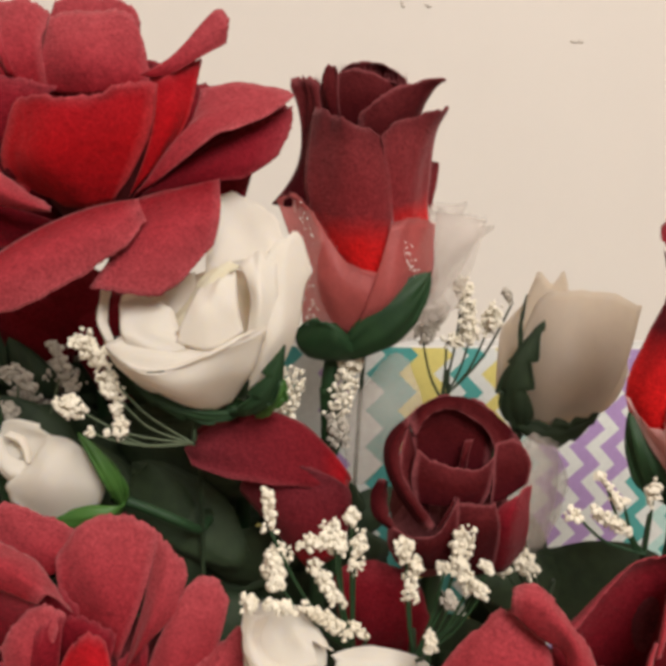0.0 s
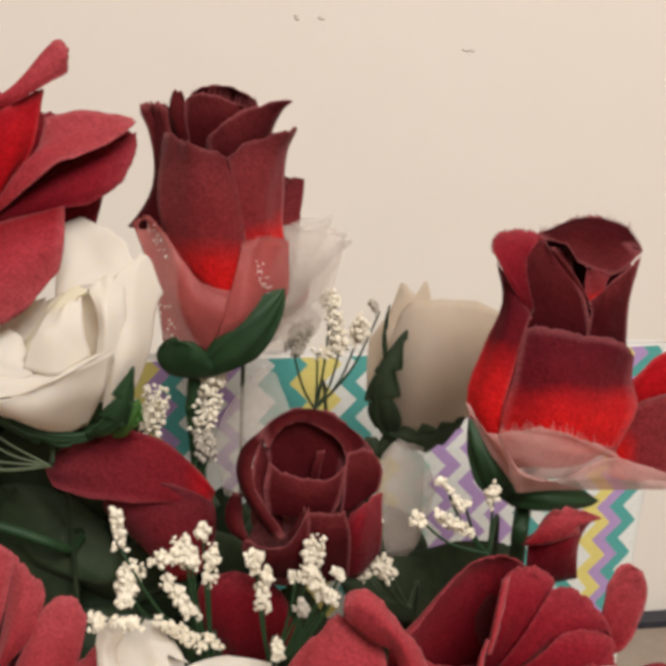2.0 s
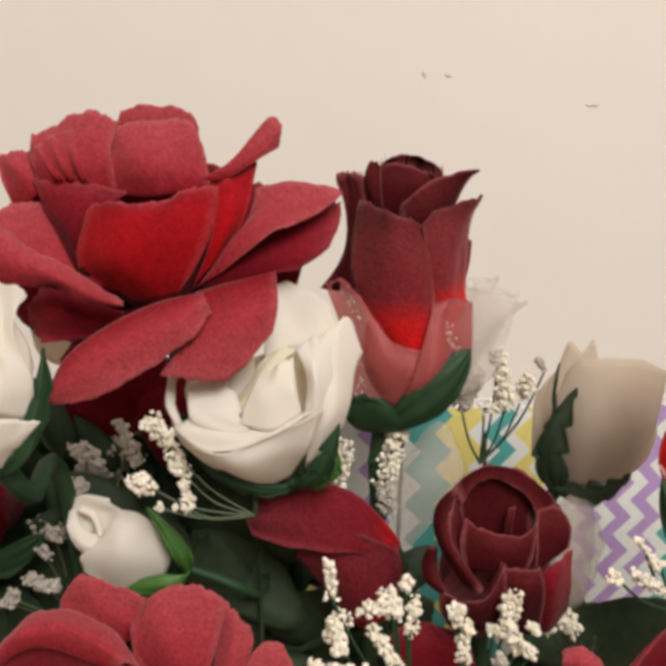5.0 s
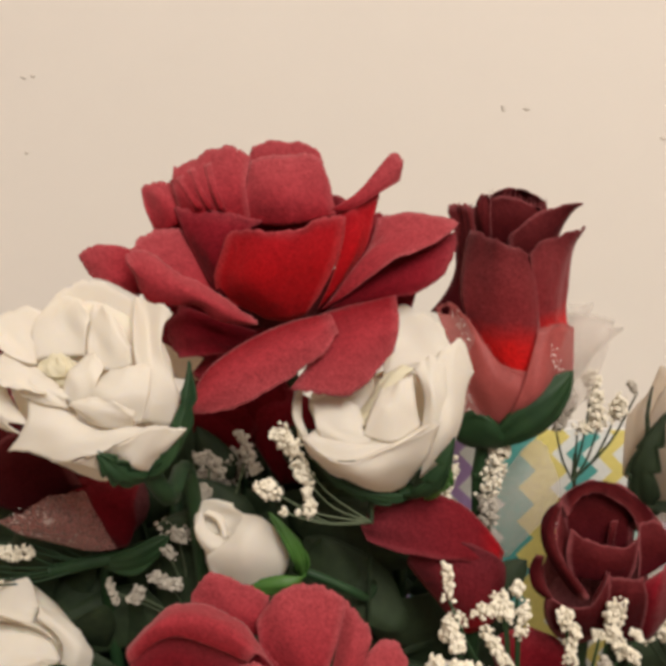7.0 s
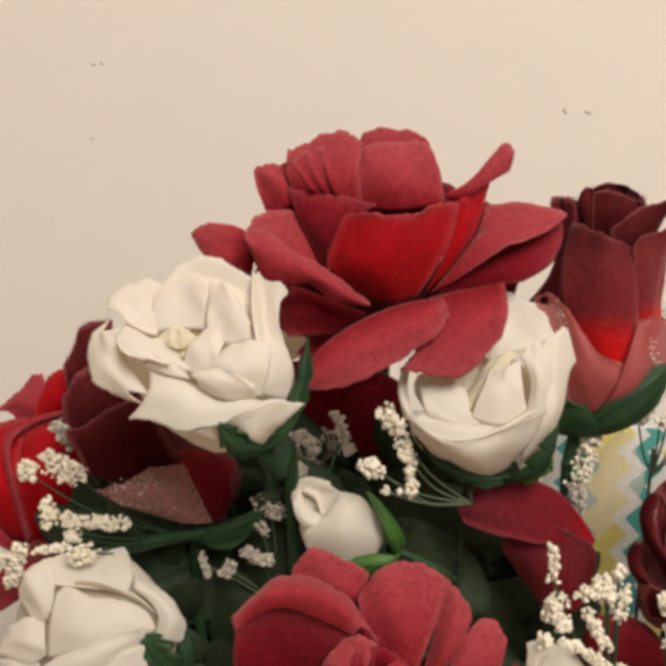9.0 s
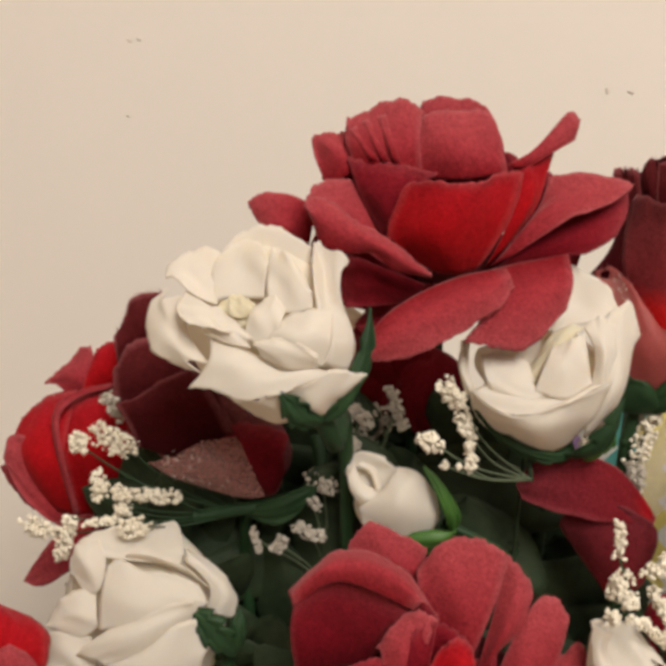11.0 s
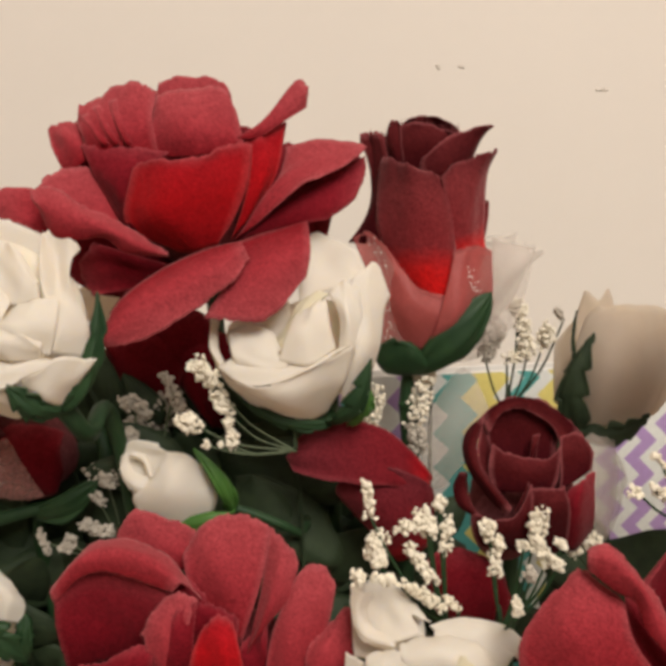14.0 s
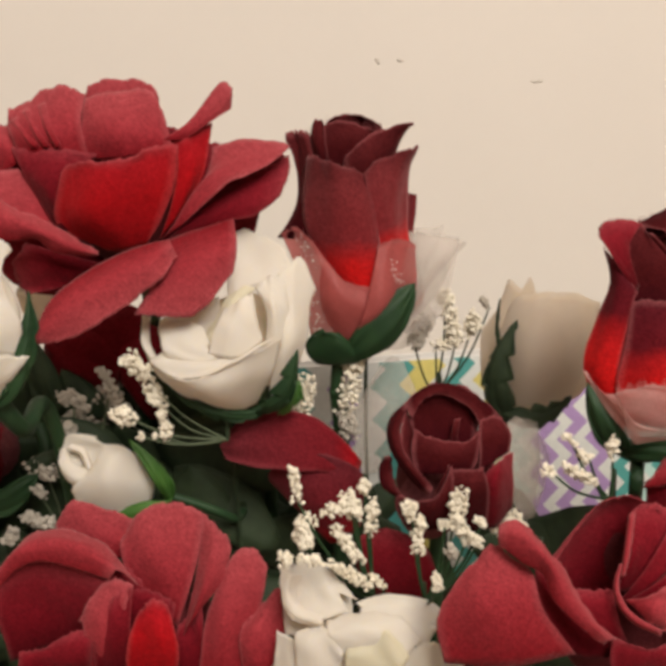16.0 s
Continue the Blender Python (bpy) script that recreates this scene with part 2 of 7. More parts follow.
def sheet(parent, mat, low, mid, top, corner=0.26, flat=0.45, lip=-0.08, wave=0.075, thick=0.02, name="petal", label="", nu=20, nv=20):
    """A curved petal over nine places in cm, three rows from its foot to its rim, with rounded upper corners and an uneven rim."""
    COUNT[0] += 1
    rng = random.Random(COUNT[0])
    net = np.array([low, mid, top], float)
    n = np.cross(net[1, 2] - net[1, 0], net[2, 1] - net[0, 1])
    n /= np.linalg.norm(n) + 1e-9
    size = np.linalg.norm(net[2, 1] - net[0, 1])
    phase = [rng.uniform(0, 6.28) for _ in range(6)]

    def weights(q):
        return np.array([(1 - q) * (1 - 2 * q), 4 * q * (1 - q), q * (2 * q - 1)])

    verts, uvs = [], []
    for j in range(nv + 1):
        v = (j / nv) ** 0.85
        s = max(v - (1 - corner), 0) / corner
        w = flat + (1 - flat) * max(1 - s**2.4, 0) ** 0.5
        for i in range(nu + 1):
            u = 2 * i / nu - 1
            edge = max(abs(u) ** 4, v**8)
            ragged = 0.010 * size * edge * (math.sin(9 * u + phase[0]) + 0.5 * math.sin(19 * u + 9 * v + phase[1]) + 0.35 * math.sin(37 * u + 13 * v + phase[5]) + 0.3 * rng.uniform(-1, 1))
            uu = 0.5 + 0.5 * u * w
            p = np.einsum("i,j,ijk->k", weights(v), weights(uu), net)
            up = net[2, 1] - net[0, 1]
            p = p + up / (size + 1e-9) * ragged * min(v * 2, 1)
            ripple = wave * (math.sin(4.2 * u + 4 * v + phase[2]) + 0.6 * math.sin(8 * u - 5 * v + phase[3])) * (0.2 + edge) * min(3 * v, 1)
            p = p - n * (lip * max(v - 0.8, 0) / 0.2) + n * ripple
            verts.append(p)
            uvs.append((i / nu, v))
    row = nu + 1
    faces = [(j * row + i, j * row + i + 1, (j + 1) * row + i + 1, (j + 1) * row + i) for j in range(nv) for i in range(nu)]
    ob = mesh_part(name, verts, faces, MATS[mat], parent, uvs, label)
    solid = ob.modifiers.new("thickness", "SOLIDIFY")
    solid.thickness, solid.offset = thick * CM, 0
    return ob


def spline(points, n):
    """n + 1 places on a smooth line through the points."""
    p = np.array(points, float)
    p = np.vstack([2 * p[0] - p[1], p, 2 * p[-1] - p[-2]])
    out = []
    for q in np.linspace(0, len(p) - 3, n + 1):
        k = min(int(q), len(p) - 4)
        s = q - k
        a, b, c, d = p[k : k + 4]
        out.append(0.5 * (2 * b + (c - a) * s + (2 * a - 5 * b + 4 * c - d) * s * s + (3 * b - a - 3 * c + d) * s**3))
    return np.array(out)


def loft(parent, mat, rows, thick=0.022, ripple=0.045, curl=0.0, fray=0.0, name="petal", label="", nu=24, nv=16):
    """A petal through lines in cm, from its foot to its rim, with a finely uneven rim; curl rolls the rim back, fray adds loose fibres."""
    COUNT[0] += 1
    rng = random.Random(COUNT[0])
    jag = 0.017 if mat in ("dusty", "bright", "deep", "wine", "ember", "maroon") and ripple > 0.015 else 0.0
    nu = 44 if jag else nu
    lines = np.array([spline(row, nu) for row in rows])
    net = np.array([spline(lines[:, i], nv) for i in range(nu + 1)]).transpose(1, 0, 2)
    n = np.cross(net[nv // 2, -1] - net[nv // 2, 0], net[-1, nu // 2] - net[0, nu // 2])
    n /= np.linalg.norm(n) + 1e-9
    up = net[-1, nu // 2] - net[0, nu // 2]
    up /= np.linalg.norm(up) + 1e-9
    phase = [rng.uniform(0, 6.28) for _ in range(6)]
    verts, uvs = [], []
    for j in range(nv + 1):
        v = j / nv
        for i in range(nu + 1):
            u = 2 * i / nu - 1
            edge = max(abs(u) ** 6, v**6)
            p = net[j, i] + up * ripple * 0.45 * edge * (math.sin(13 * u + phase[0]) + 0.7 * math.sin(29 * u + 17 * v + phase[1]) + 0.7 * rng.uniform(-1, 1))
            p = p + n * ripple * (math.sin(3.7 * u + 3 * v + phase[2]) + 0.6 * math.sin(8 * u - 6 * v + phase[3]) * edge + 0.3 * math.sin(11 * v + 5 * u + phase[4])) * min(2.5 * v, 1)
            if curl and v > 0.72:
                s = (v - 0.72) / 0.28
                p = p + n * curl * s * s - up * curl * 0.8 * s**3
            if jag and (j == nv or i in (0, nu)):
                p = p + up * rng.uniform(-jag, jag) + n * rng.uniform(-jag, jag) * 0.4
            verts.append(p)
            uvs.append((i / nu, v))
    row = nu + 1
    faces = [(j * row + i, j * row + i + 1, (j + 1) * row + i + 1, (j + 1) * row + i) for j in range(nv) for i in range(nu)]
    ob = mesh_part(name, verts, faces, MATS[mat], parent, uvs, label)
    solid = ob.modifiers.new("thickness", "SOLIDIFY")
    solid.thickness, solid.offset = thick * CM, 0
    if fray:
        rim = spline(rows[-1], 60)
        hv, hf = [], []
        for k in range(1, 60):
            p = Vector(rim[k])
            tip = p + (Vector(up) + Vector((rng.uniform(-0.7, 0.7), rng.uniform(-0.3, 0.3), rng.uniform(-0.2, 0.4)))).normalized() * fray * rng.uniform(0.2, 1)
            low = p - Vector(up) * 0.1
            first = len(hv)
            hv += [low + Vector((0.016 * math.cos(a), 0.016 * math.sin(a), 0)) for a in (0, 2.1, 4.2)] + [tip]
            hf += [(first, first + 1, first + 3), (first + 1, first + 2, first + 3), (first + 2, first, first + 3)]
        mesh_part("fringe", hv, hf, MATS[mat], ob, [(0.5, 0.95)] * len(hv), "frayed cloth fibres")
    return ob


def tube(parent, points, r0, r1, mat, name="stem", label="", sides=8, steps=8, bumps=0.0):
    """A tapered round stem through points in cm."""
    pts = [Vector(p) for p in points]
    line = []
    for k in range(len(pts) - 1):
        a, b2 = pts[k], pts[k + 1]
        ta = (pts[k + 1] - pts[max(k - 1, 0)]) * 0.5
        tb = (pts[min(k + 2, len(pts) - 1)] - a) * 0.5
        for s in range(steps):
            q = s / steps
            h = (2 * q**3 - 3 * q * q + 1, q**3 - 2 * q * q + q, -2 * q**3 + 3 * q * q, q**3 - q * q)
            line.append(a * h[0] + ta * h[1] + b2 * h[2] + tb * h[3])
    line.append(pts[-1])
    verts, faces = [], []
    up = Vector((0.31, 0.9, 0.2))
    for k, p in enumerate(line):
        d = (line[min(k + 1, len(line) - 1)] - line[max(k - 1, 0)]).normalized()
        x = d.cross(up).normalized()
        y = d.cross(x)
        r = r0 + (r1 - r0) * k / (len(line) - 1)
        r *= 1 + bumps * math.sin(k * 2.3)
        verts += [p + (x * math.cos(6.2832 * i / sides) + y * math.sin(6.2832 * i / sides)) * r for i in range(sides)]
    for k in range(len(line) - 1):
        for i in range(sides):
            j = (i + 1) % sides
            faces.append((k * sides + i, k * sides + j, (k + 1) * sides + j, (k + 1) * sides + i))
    faces.append(tuple(range(sides)))
    faces.append(tuple(range((len(line) - 1) * sides, len(line) * sides)))
    return mesh_part(name, verts, faces, MATS[mat], parent, None, label)


def ball_mesh():
    bm = bmesh.new()
    bmesh.ops.create_icosphere(bm, subdivisions=1, radius=1)
    got = [v.co.copy() for v in bm.verts], [tuple(v.index for v in f.verts) for f in bm.faces]
    bm.free()
    return got


BALL = ball_mesh()


def crumbs(parent, a, b, width, mat="crumb", size=0.078, seed=1, density=1.9):
    """A dried floret: small crumpled grains heaped along a short line (cm)."""
    rng = random.Random(seed)
    a, b = Vector(a), Vector(b)
    n = max(8, int(density * 26 * (width * ((b - a).length + width)) / 0.30))
    n = min(n, 170)
    verts, faces = [], []
    for _ in range(n):
        at = a.lerp(b, rng.random())
        while True:
            o = Vector((rng.uniform(-1, 1), rng.uniform(-1, 1), rng.uniform(-1, 1)))
            if o.length < 1:
                break
        at = at + o * width * 0.46
        s = size * rng.uniform(0.55, 1.25)
        first = len(verts)
        turn = Euler((rng.uniform(0, 6), rng.uniform(0, 6), rng.uniform(0, 6))).to_matrix()
        squash = Vector((rng.uniform(0.7, 1.2), rng.uniform(0.7, 1.2), rng.uniform(0.5, 1.0)))
        for v in BALL[0]:
            verts.append(at + turn @ Vector((v.x * squash.x, v.y * squash.y, v.z * squash.z)) * s * rng.uniform(0.72, 1.28))
        faces += [tuple(first + i for i in f) for f in BALL[1]]
    return mesh_part("floret", verts, faces, MATS[mat], parent, smooth=False)


def lump(parent, centre, axes, mat, name, label="", seed=1, rough=0.06):
    """A rounded, slightly uneven body (cm): centre and three half-axes."""
    bm = bmesh.new()
    bmesh.ops.create_icosphere(bm, subdivisions=3, radius=1)
    ax = [Vector(a) for a in axes]
    verts = []
    for v in bm.verts:
        k = 1 + rough * noise.noise(v.co * 2 + Vector((seed, 0, 0)))
        verts.append(Vector(centre) + (ax[0] * v.co.x + ax[1] * v.co.y + ax[2] * v.co.z) * k)
    faces = [tuple(v.index for v in f.verts) for f in bm.faces]
    bm.free()
    return mesh_part(name, verts, faces, MATS[mat], parent, None, label)


def glitter(parent, lines, number, spread, size=0.022):
    """Specks of glitter glue scattered along lines (cm)."""
    COUNT[0] += 1
    rng = random.Random(COUNT[0])
    verts, faces = [], []
    for a, b in lines:
        for _ in range(number):
            p = Vector(a).lerp(Vector(b), rng.random()) + Vector((rng.gauss(0, spread), rng.uniform(-0.03, 0.01), rng.gauss(0, spread)))
            s, first = size * rng.uniform(0.4, 1.2), len(verts)
            verts += [p + Vector(d) * s for d in ((-1, 0, 0), (0, -1, 0.3), (1, 0, 0), (0.2, 0, 1.4), (0, 0.5, -1))]
            faces += [tuple(first + q for q in f) for f in ((0, 1, 3), (1, 2, 3), (0, 4, 1), (1, 4, 2))]
    return mesh_part("glitter", verts, faces, MATS["glue"], parent, None, "specks of clear glitter glue")


def fringe(parent, a, b, length, n, mat):
    """Frayed cloth fibres standing on an edge from a to b (cm)."""
    COUNT[0] += 1
    rng = random.Random(COUNT[0])
    a, b = Vector(a), Vector(b)
    verts, faces = [], []
    for k in range(n):
        q = (k + rng.random()) / n
        p = a.lerp(b, q) + Vector((0, rng.uniform(-0.1, 0.1), 0.35 * math.sin(math.pi * q) * (b - a).length * 0.12))
        tip = p + Vector((rng.uniform(-0.6, 0.8), rng.uniform(-0.3, 0.3), 1)).normalized() * length * rng.uniform(0.35, 1)
        low = p - Vector((0, 0, length * 0.6))
        r = 0.022
        first = len(verts)
        verts += [low + Vector((r * math.cos(x), r * math.sin(x), 0)) for x in (0, 2.1, 4.2)] + [tip]
        faces += [(first, first + 1, first + 3), (first + 1, first + 2, first + 3), (first + 2, first, first + 3)]
    return mesh_part("fringe", verts, faces, MATS[mat], parent, [(0.5, 0.95)] * len(verts), "frayed cloth fibres")


def box(name, lo, hi, mat, kind="", label="", category="", parent=None):
    x0, y0, z0 = lo
    x1, y1, z1 = hi
    verts = [(x, y, z) for x in (x0, x1) for y in (y0, y1) for z in (z0, z1)]
    faces = [(0, 1, 3, 2), (4, 6, 7, 5), (0, 4, 5, 1), (2, 3, 7, 6), (0, 2, 6, 4), (1, 5, 7, 3)]
    data = bpy.data.meshes.new(name)
    data.from_pydata(verts, [], faces)
    data.materials.append(mat)
    ob = new(name, data)
    return tagged(ob, label, category, "", kind)


# ---- the setting ----
wall_paint, wn, wl, wb = material("cream_wall_paint", 0.75)
w_big = grain(wn, wl, "ShaderNodeTexNoise", 4, 3)
w_mid = grain(wn, wl, "ShaderNodeTexNoise", 26, 4)
w_fine = grain(wn, wl, "ShaderNodeTexNoise", 420, 3)
w_tone = ramp(wn, [(0.3, (0.785, 0.725, 0.655)), (0.7, (0.815, 0.755, 0.685))])
wl.new(mix(wn, wl, "MIX", 0.4, w_big.outputs["Color"], w_mid.outputs["Color"]), w_tone.inputs["Fac"])
wl.new(w_tone.outputs["Color"], wb.inputs["Base Color"])
wb.inputs["Specular IOR Level"].default_value = 0.2
bump(wn, wl, wb, [(w_mid.outputs["Fac"], 0.10), (w_fine.outputs["Fac"], 0.05)], 0.0006)

table_top = plain_stuff("brown_table", (0.24, 0.19, 0.15), (0.34, 0.28, 0.23), 0.5, 120, 0.2)
scuff = plain_stuff("grey_scuff", (0.66, 0.60, 0.53), (0.76, 0.70, 0.62), 0.8, 700, 0.3)
dark_strip = plain_stuff("dark_strip", (0.02, 0.02, 0.03), (0.04, 0.04, 0.05), 0.6, 200, 0.2)
floor_stuff = plain_stuff("brown_floor", (0.22, 0.15, 0.10), (0.30, 0.21, 0.14), 0.5, 40, 0.2)

MATS["scuff"] = scuff
WALL = 0.4858
tagged(box("wall_north", (-1.6, WALL, -0.75), (2.2, WALL + 0.10, 1.65), wall_paint), kind="structure", label="cream painted plaster wall with small scuffs", category="wall")
box("wall_south", (-1.6, -2.60, -0.75), (2.2, -2.50, 1.65), wall_paint, "structure", "cream painted plaster wall", "wall")
box("wall_west", (-1.70, -2.60, -0.75), (-1.6, WALL + 0.10, 1.65), wall_paint, "structure", "cream painted plaster wall", "wall")
box("wall_east", (2.2, -2.60, -0.75), (2.3, WALL + 0.10, 1.65), wall_paint, "structure", "cream painted plaster wall", "wall")
box("ceiling", (-1.7, -2.60, 1.65), (2.3, WALL + 0.10, 1.70), wall_paint, "structure", "plain cream ceiling", "ceiling")
box("floor", (-1.7, -2.60, -0.80), (2.3, WALL + 0.10, -0.75), floor_stuff, "structure", "plain brown floor", "floor")

# the table, with the dark gap where it meets the wall
box("table", (-0.9, -0.45, -0.04), (1.5, WALL - 0.016, 0.0), table_top, "structure", "grey brown table top against the wall", "table")
box("trim", (-0.9, WALL - 0.014, -0.04), (1.5, WALL - 0.002, 0.003), dark_strip, "structure", "dark strip along the table's back", "trim")


def chevron_paper():
    """Printed zigzag stripes that run up the bag, in teal, yellow, lilac and white."""
    m, n, links, b = material("chevron_paper", 0.55)
    uv = n.new("ShaderNodeUVMap")
    split = n.new("ShaderNodeSeparateXYZ")
    links.new(uv.outputs["UV"], split.inputs["Vector"])

    def calc(kind, a, b2):
        node = n.new("ShaderNodeMath")
        node.operation = kind
        for socket, value in zip(node.inputs, (a, b2)):
            if isinstance(value, (int, float)):
                socket.default_value = value
            else:
                links.new(value, socket)
        return node.outputs[0]

    tooth = calc("PINGPONG", split.outputs["Y"], 0.69)
    where = calc("DIVIDE", calc("ADD", split.outputs["X"], tooth), STRIPE * len(PRINT))
    inks = {"t": (0.09, 0.38, 0.35), "w": (0.78, 0.80, 0.76), "y": (0.76, 0.66, 0.20), "p": (0.45, 0.30, 0.57), "m": (0.50, 0.72, 0.66)}
    tone = ramp(n, [(k / len(PRINT), inks[c]) for k, c in enumerate(PRINT)], "CONSTANT")
    links.new(calc("FRACT", where, 0.0), tone.inputs["Fac"])
    fine = grain(n, links, "ShaderNodeTexNoise", 500, 3)
    worn = ramp(n, [(0.3, (0.9, 0.9, 0.9)), (0.7, (1.0, 1.0, 1.0))])
    links.new(fine.outputs["Fac"], worn.inputs["Fac"])
    links.new(mix(n, links, "MULTIPLY", 1.0, tone.outputs["Color"], worn.outputs["Color"]), b.inputs["Base Color"])
    bump(n, links, b, [(fine.outputs["Fac"], 0.15)], 0.0003)
    return m


STRIPE = 0.60
PRINT = "yywtwywmwpwpwpwtwmtwyptwwpwwtt"
MATS["chevron"] = chevron_paper()
MATS["inside"] = plain_stuff("white_card", (0.70, 0.68, 0.64), (0.78, 0.76, 0.72), 0.7, 200, 0.2)


def gift_bag():
    ob = thing("chevron_gift_bag", (BX, BY, 0), "tapered paper gift bag printed with pastel chevron zigzags", "gift bag")

    def shell(name, mat, shrink, z0, z1):
        verts, uvs, faces, ring, rows = [], [], [], 64, 12
        for j in range(rows + 1):
            z = z0 + (z1 - z0) * j / rows
            k = BOT + (TOP - BOT) * z / HIGH
            for i in range(ring + 1):
                a = 2 * math.pi * i / ring - math.pi / 2
                ca, sa = math.cos(a), math.sin(a)
                x = (k - shrink) * math.copysign(abs(ca) ** 0.6, ca)
                y = (DEEP * k / TOP - shrink) * math.copysign(abs(sa) ** 0.6, sa)
                verts.append((BX + x, BY + y, z))
                uvs.append((x / k * TOP + (0 if sa < 0 else 40), z))
        row = ring + 1
        for j in range(rows):
            faces += [(j * row + i, j * row + i + 1, (j + 1) * row + i + 1, (j + 1) * row + i) for i in range(ring)]
        if name != "rim":
            faces.append(tuple(range(ring)))
        return mesh_part(name, verts, faces, MATS[mat], ob, uvs)

    shell("wall", "chevron", 0.0, 0.02, HIGH)
    shell("lining", "inside", 0.15, 0.2, HIGH - 0.02)
    loop = []
    for i in range(65):
        a = 2 * math.pi * i / 64
        ca, sa = math.cos(a), math.sin(a)
        loop.append((BX + (TOP - 0.07) * math.copysign(abs(ca) ** 0.6, ca), BY + (DEEP - 0.07) * math.copysign(abs(sa) ** 0.6, sa), HIGH))
    tube(ob, loop, 0.05, 0.05, "inside", "rim", steps=1)


BX, BY, TOP, BOT, HIGH, DEEP = 17.3, 34.8, 14.2, 12.3, 19.6, 0.7
gift_bag()

# leaves: dark cloth foliage between the stems
foliage = thing("foliage", (8, 27, 0), "dark green cloth leaves filling the bouquet", "leaves")
leaf_rng = random.Random(5)
for k in range(290):
    x = leaf_rng.uniform(-0.5, 9.5) if k >= 250 else leaf_rng.uniform(-1.5, 21) if k % 2 else leaf_rng.uniform(0, 13.5)
    top = 20.0 if 5 < x < 10.5 else 18.0 if x < 12.5 else 15.8
    z = leaf_rng.uniform(14, 20.5 if x > 2 else 17.5) if k >= 250 else leaf_rng.uniform(6, top)
    y = leaf_rng.uniform(25.6, 28.5) if k >= 250 else leaf_rng.uniform(24.6, 28.5)
    turn = leaf_rng.uniform(-1.9, 1.9)
    size = leaf_rng.uniform(1.5, 2.9)
    along = Vector((math.sin(turn), leaf_rng.uniform(-0.5, 0.2), math.cos(turn) * 0.8)) * size
    side = Vector((math.cos(turn), leaf_rng.uniform(-0.4, 0.4), -math.sin(turn))) * size * 0.42
    at = Vector((x, y, z))
    petal(foliage, "leaf", at - along, at + Vector((0, -0.25, 0)), at + along, at - side, at + side, point=True, lip=0, wave=0.06, name="leaf", thick=0.04, widest=0.45, nu=8, nv=12)
for k in range(14):
    x = -1 + k * 1.7
    tube(foliage, [(x, 26.5 + (k % 3) * 0.6, 12.0 - (k % 4)), (x * 0.8 + 2, 27, 8), (8 + (x - 8) * 0.5, 27, 0)], 0.12, 0.16, "leaf", "stalk")


rose = thing("open_rose", (9.00, 26.00, 0.00), "large open dusty red cloth rose topping the bouquet", "rose", "roses of the bouquet")
loft(rose, "dusty", (((7.06, 24.60, 28.52), (7.89, 24.70, 28.56), (8.95, 24.60, 28.48)), ((6.91, 24.65, 29.09), (7.85, 24.75, 29.37), (8.98, 24.70, 29.19)), ((6.88, 24.70, 29.36), (7.12, 24.80, 29.79), (7.59, 24.90, 29.93), (8.30, 24.90, 29.90), (8.78, 24.80, 29.75), (8.99, 24.70, 29.39))))
loft(rose, "dusty", (((6.96, 23.60, 27.75), (8.09, 23.40, 27.69), (9.33, 23.70, 27.97)), ((6.84, 23.80, 28.48), (7.93, 23.40, 28.52), (9.25, 23.90, 28.48)), ((6.88, 24.20, 29.02), (7.18, 24.20, 29.39), (7.81, 24.20, 29.53), (8.50, 24.20, 29.58), (8.88, 24.20, 29.45), (9.13, 24.10, 28.91))))
loft(rose, "dusty", (((5.24, 23.60, 27.96), (6.05, 23.40, 27.88), (7.10, 23.60, 27.76)), ((5.02, 23.90, 28.61), (5.90, 23.50, 28.75), (6.99, 23.80, 28.72)), ((5.04, 24.10, 29.13), (5.50, 24.20, 29.42), (6.01, 24.20, 29.66), (6.59, 24.20, 29.70), (7.05, 24.20, 29.47))), ripple=0.07)
loft(rose, "dusty", (((5.68, 23.40, 28.09), (5.79, 23.33, 28.08), (5.90, 23.38, 28.10)), ((5.36, 23.62, 28.50), (5.45, 23.52, 28.52), (5.55, 23.56, 28.56)), ((5.11, 23.90, 28.86), (5.19, 23.85, 28.91), (5.30, 23.88, 28.97))), ripple=0.01, nu=8, nv=10)
loft(rose, "dusty", (((5.98, 23.38, 28.08), (6.07, 23.30, 28.07), (6.17, 23.36, 28.10)), ((5.65, 23.55, 28.59), (5.74, 23.46, 28.62), (5.86, 23.50, 28.63)), ((5.39, 23.95, 29.08), (5.48, 23.90, 29.13), (5.59, 23.93, 29.17))), ripple=0.01, nu=8, nv=10)
loft(rose, "dusty", (((6.29, 23.36, 28.06), (6.38, 23.28, 28.05), (6.48, 23.34, 28.07)), ((6.03, 23.50, 28.66), (6.13, 23.41, 28.69), (6.23, 23.45, 28.69)), ((5.84, 23.95, 29.24), (5.93, 23.90, 29.27), (6.05, 23.93, 29.30))), ripple=0.01, nu=8, nv=10)
loft(rose, "dusty", (((4.55, 23.90, 27.42), (4.91, 23.70, 27.55), (5.27, 23.70, 27.79)), ((4.21, 24.10, 28.13), (4.70, 23.90, 28.28), (5.25, 23.80, 28.19)), ((4.08, 24.30, 28.63), (4.47, 24.40, 28.78), (5.00, 24.30, 28.83))))
loft(rose, "deep", (((6.25, 22.90, 25.95), (6.48, 22.80, 25.85), (6.83, 22.90, 25.97)), ((5.57, 23.40, 27.02), (6.20, 23.00, 27.11), (6.88, 23.00, 27.25)), ((5.08, 23.70, 28.11), (5.70, 23.50, 28.08), (6.49, 23.30, 28.02), (7.48, 23.00, 27.79))))
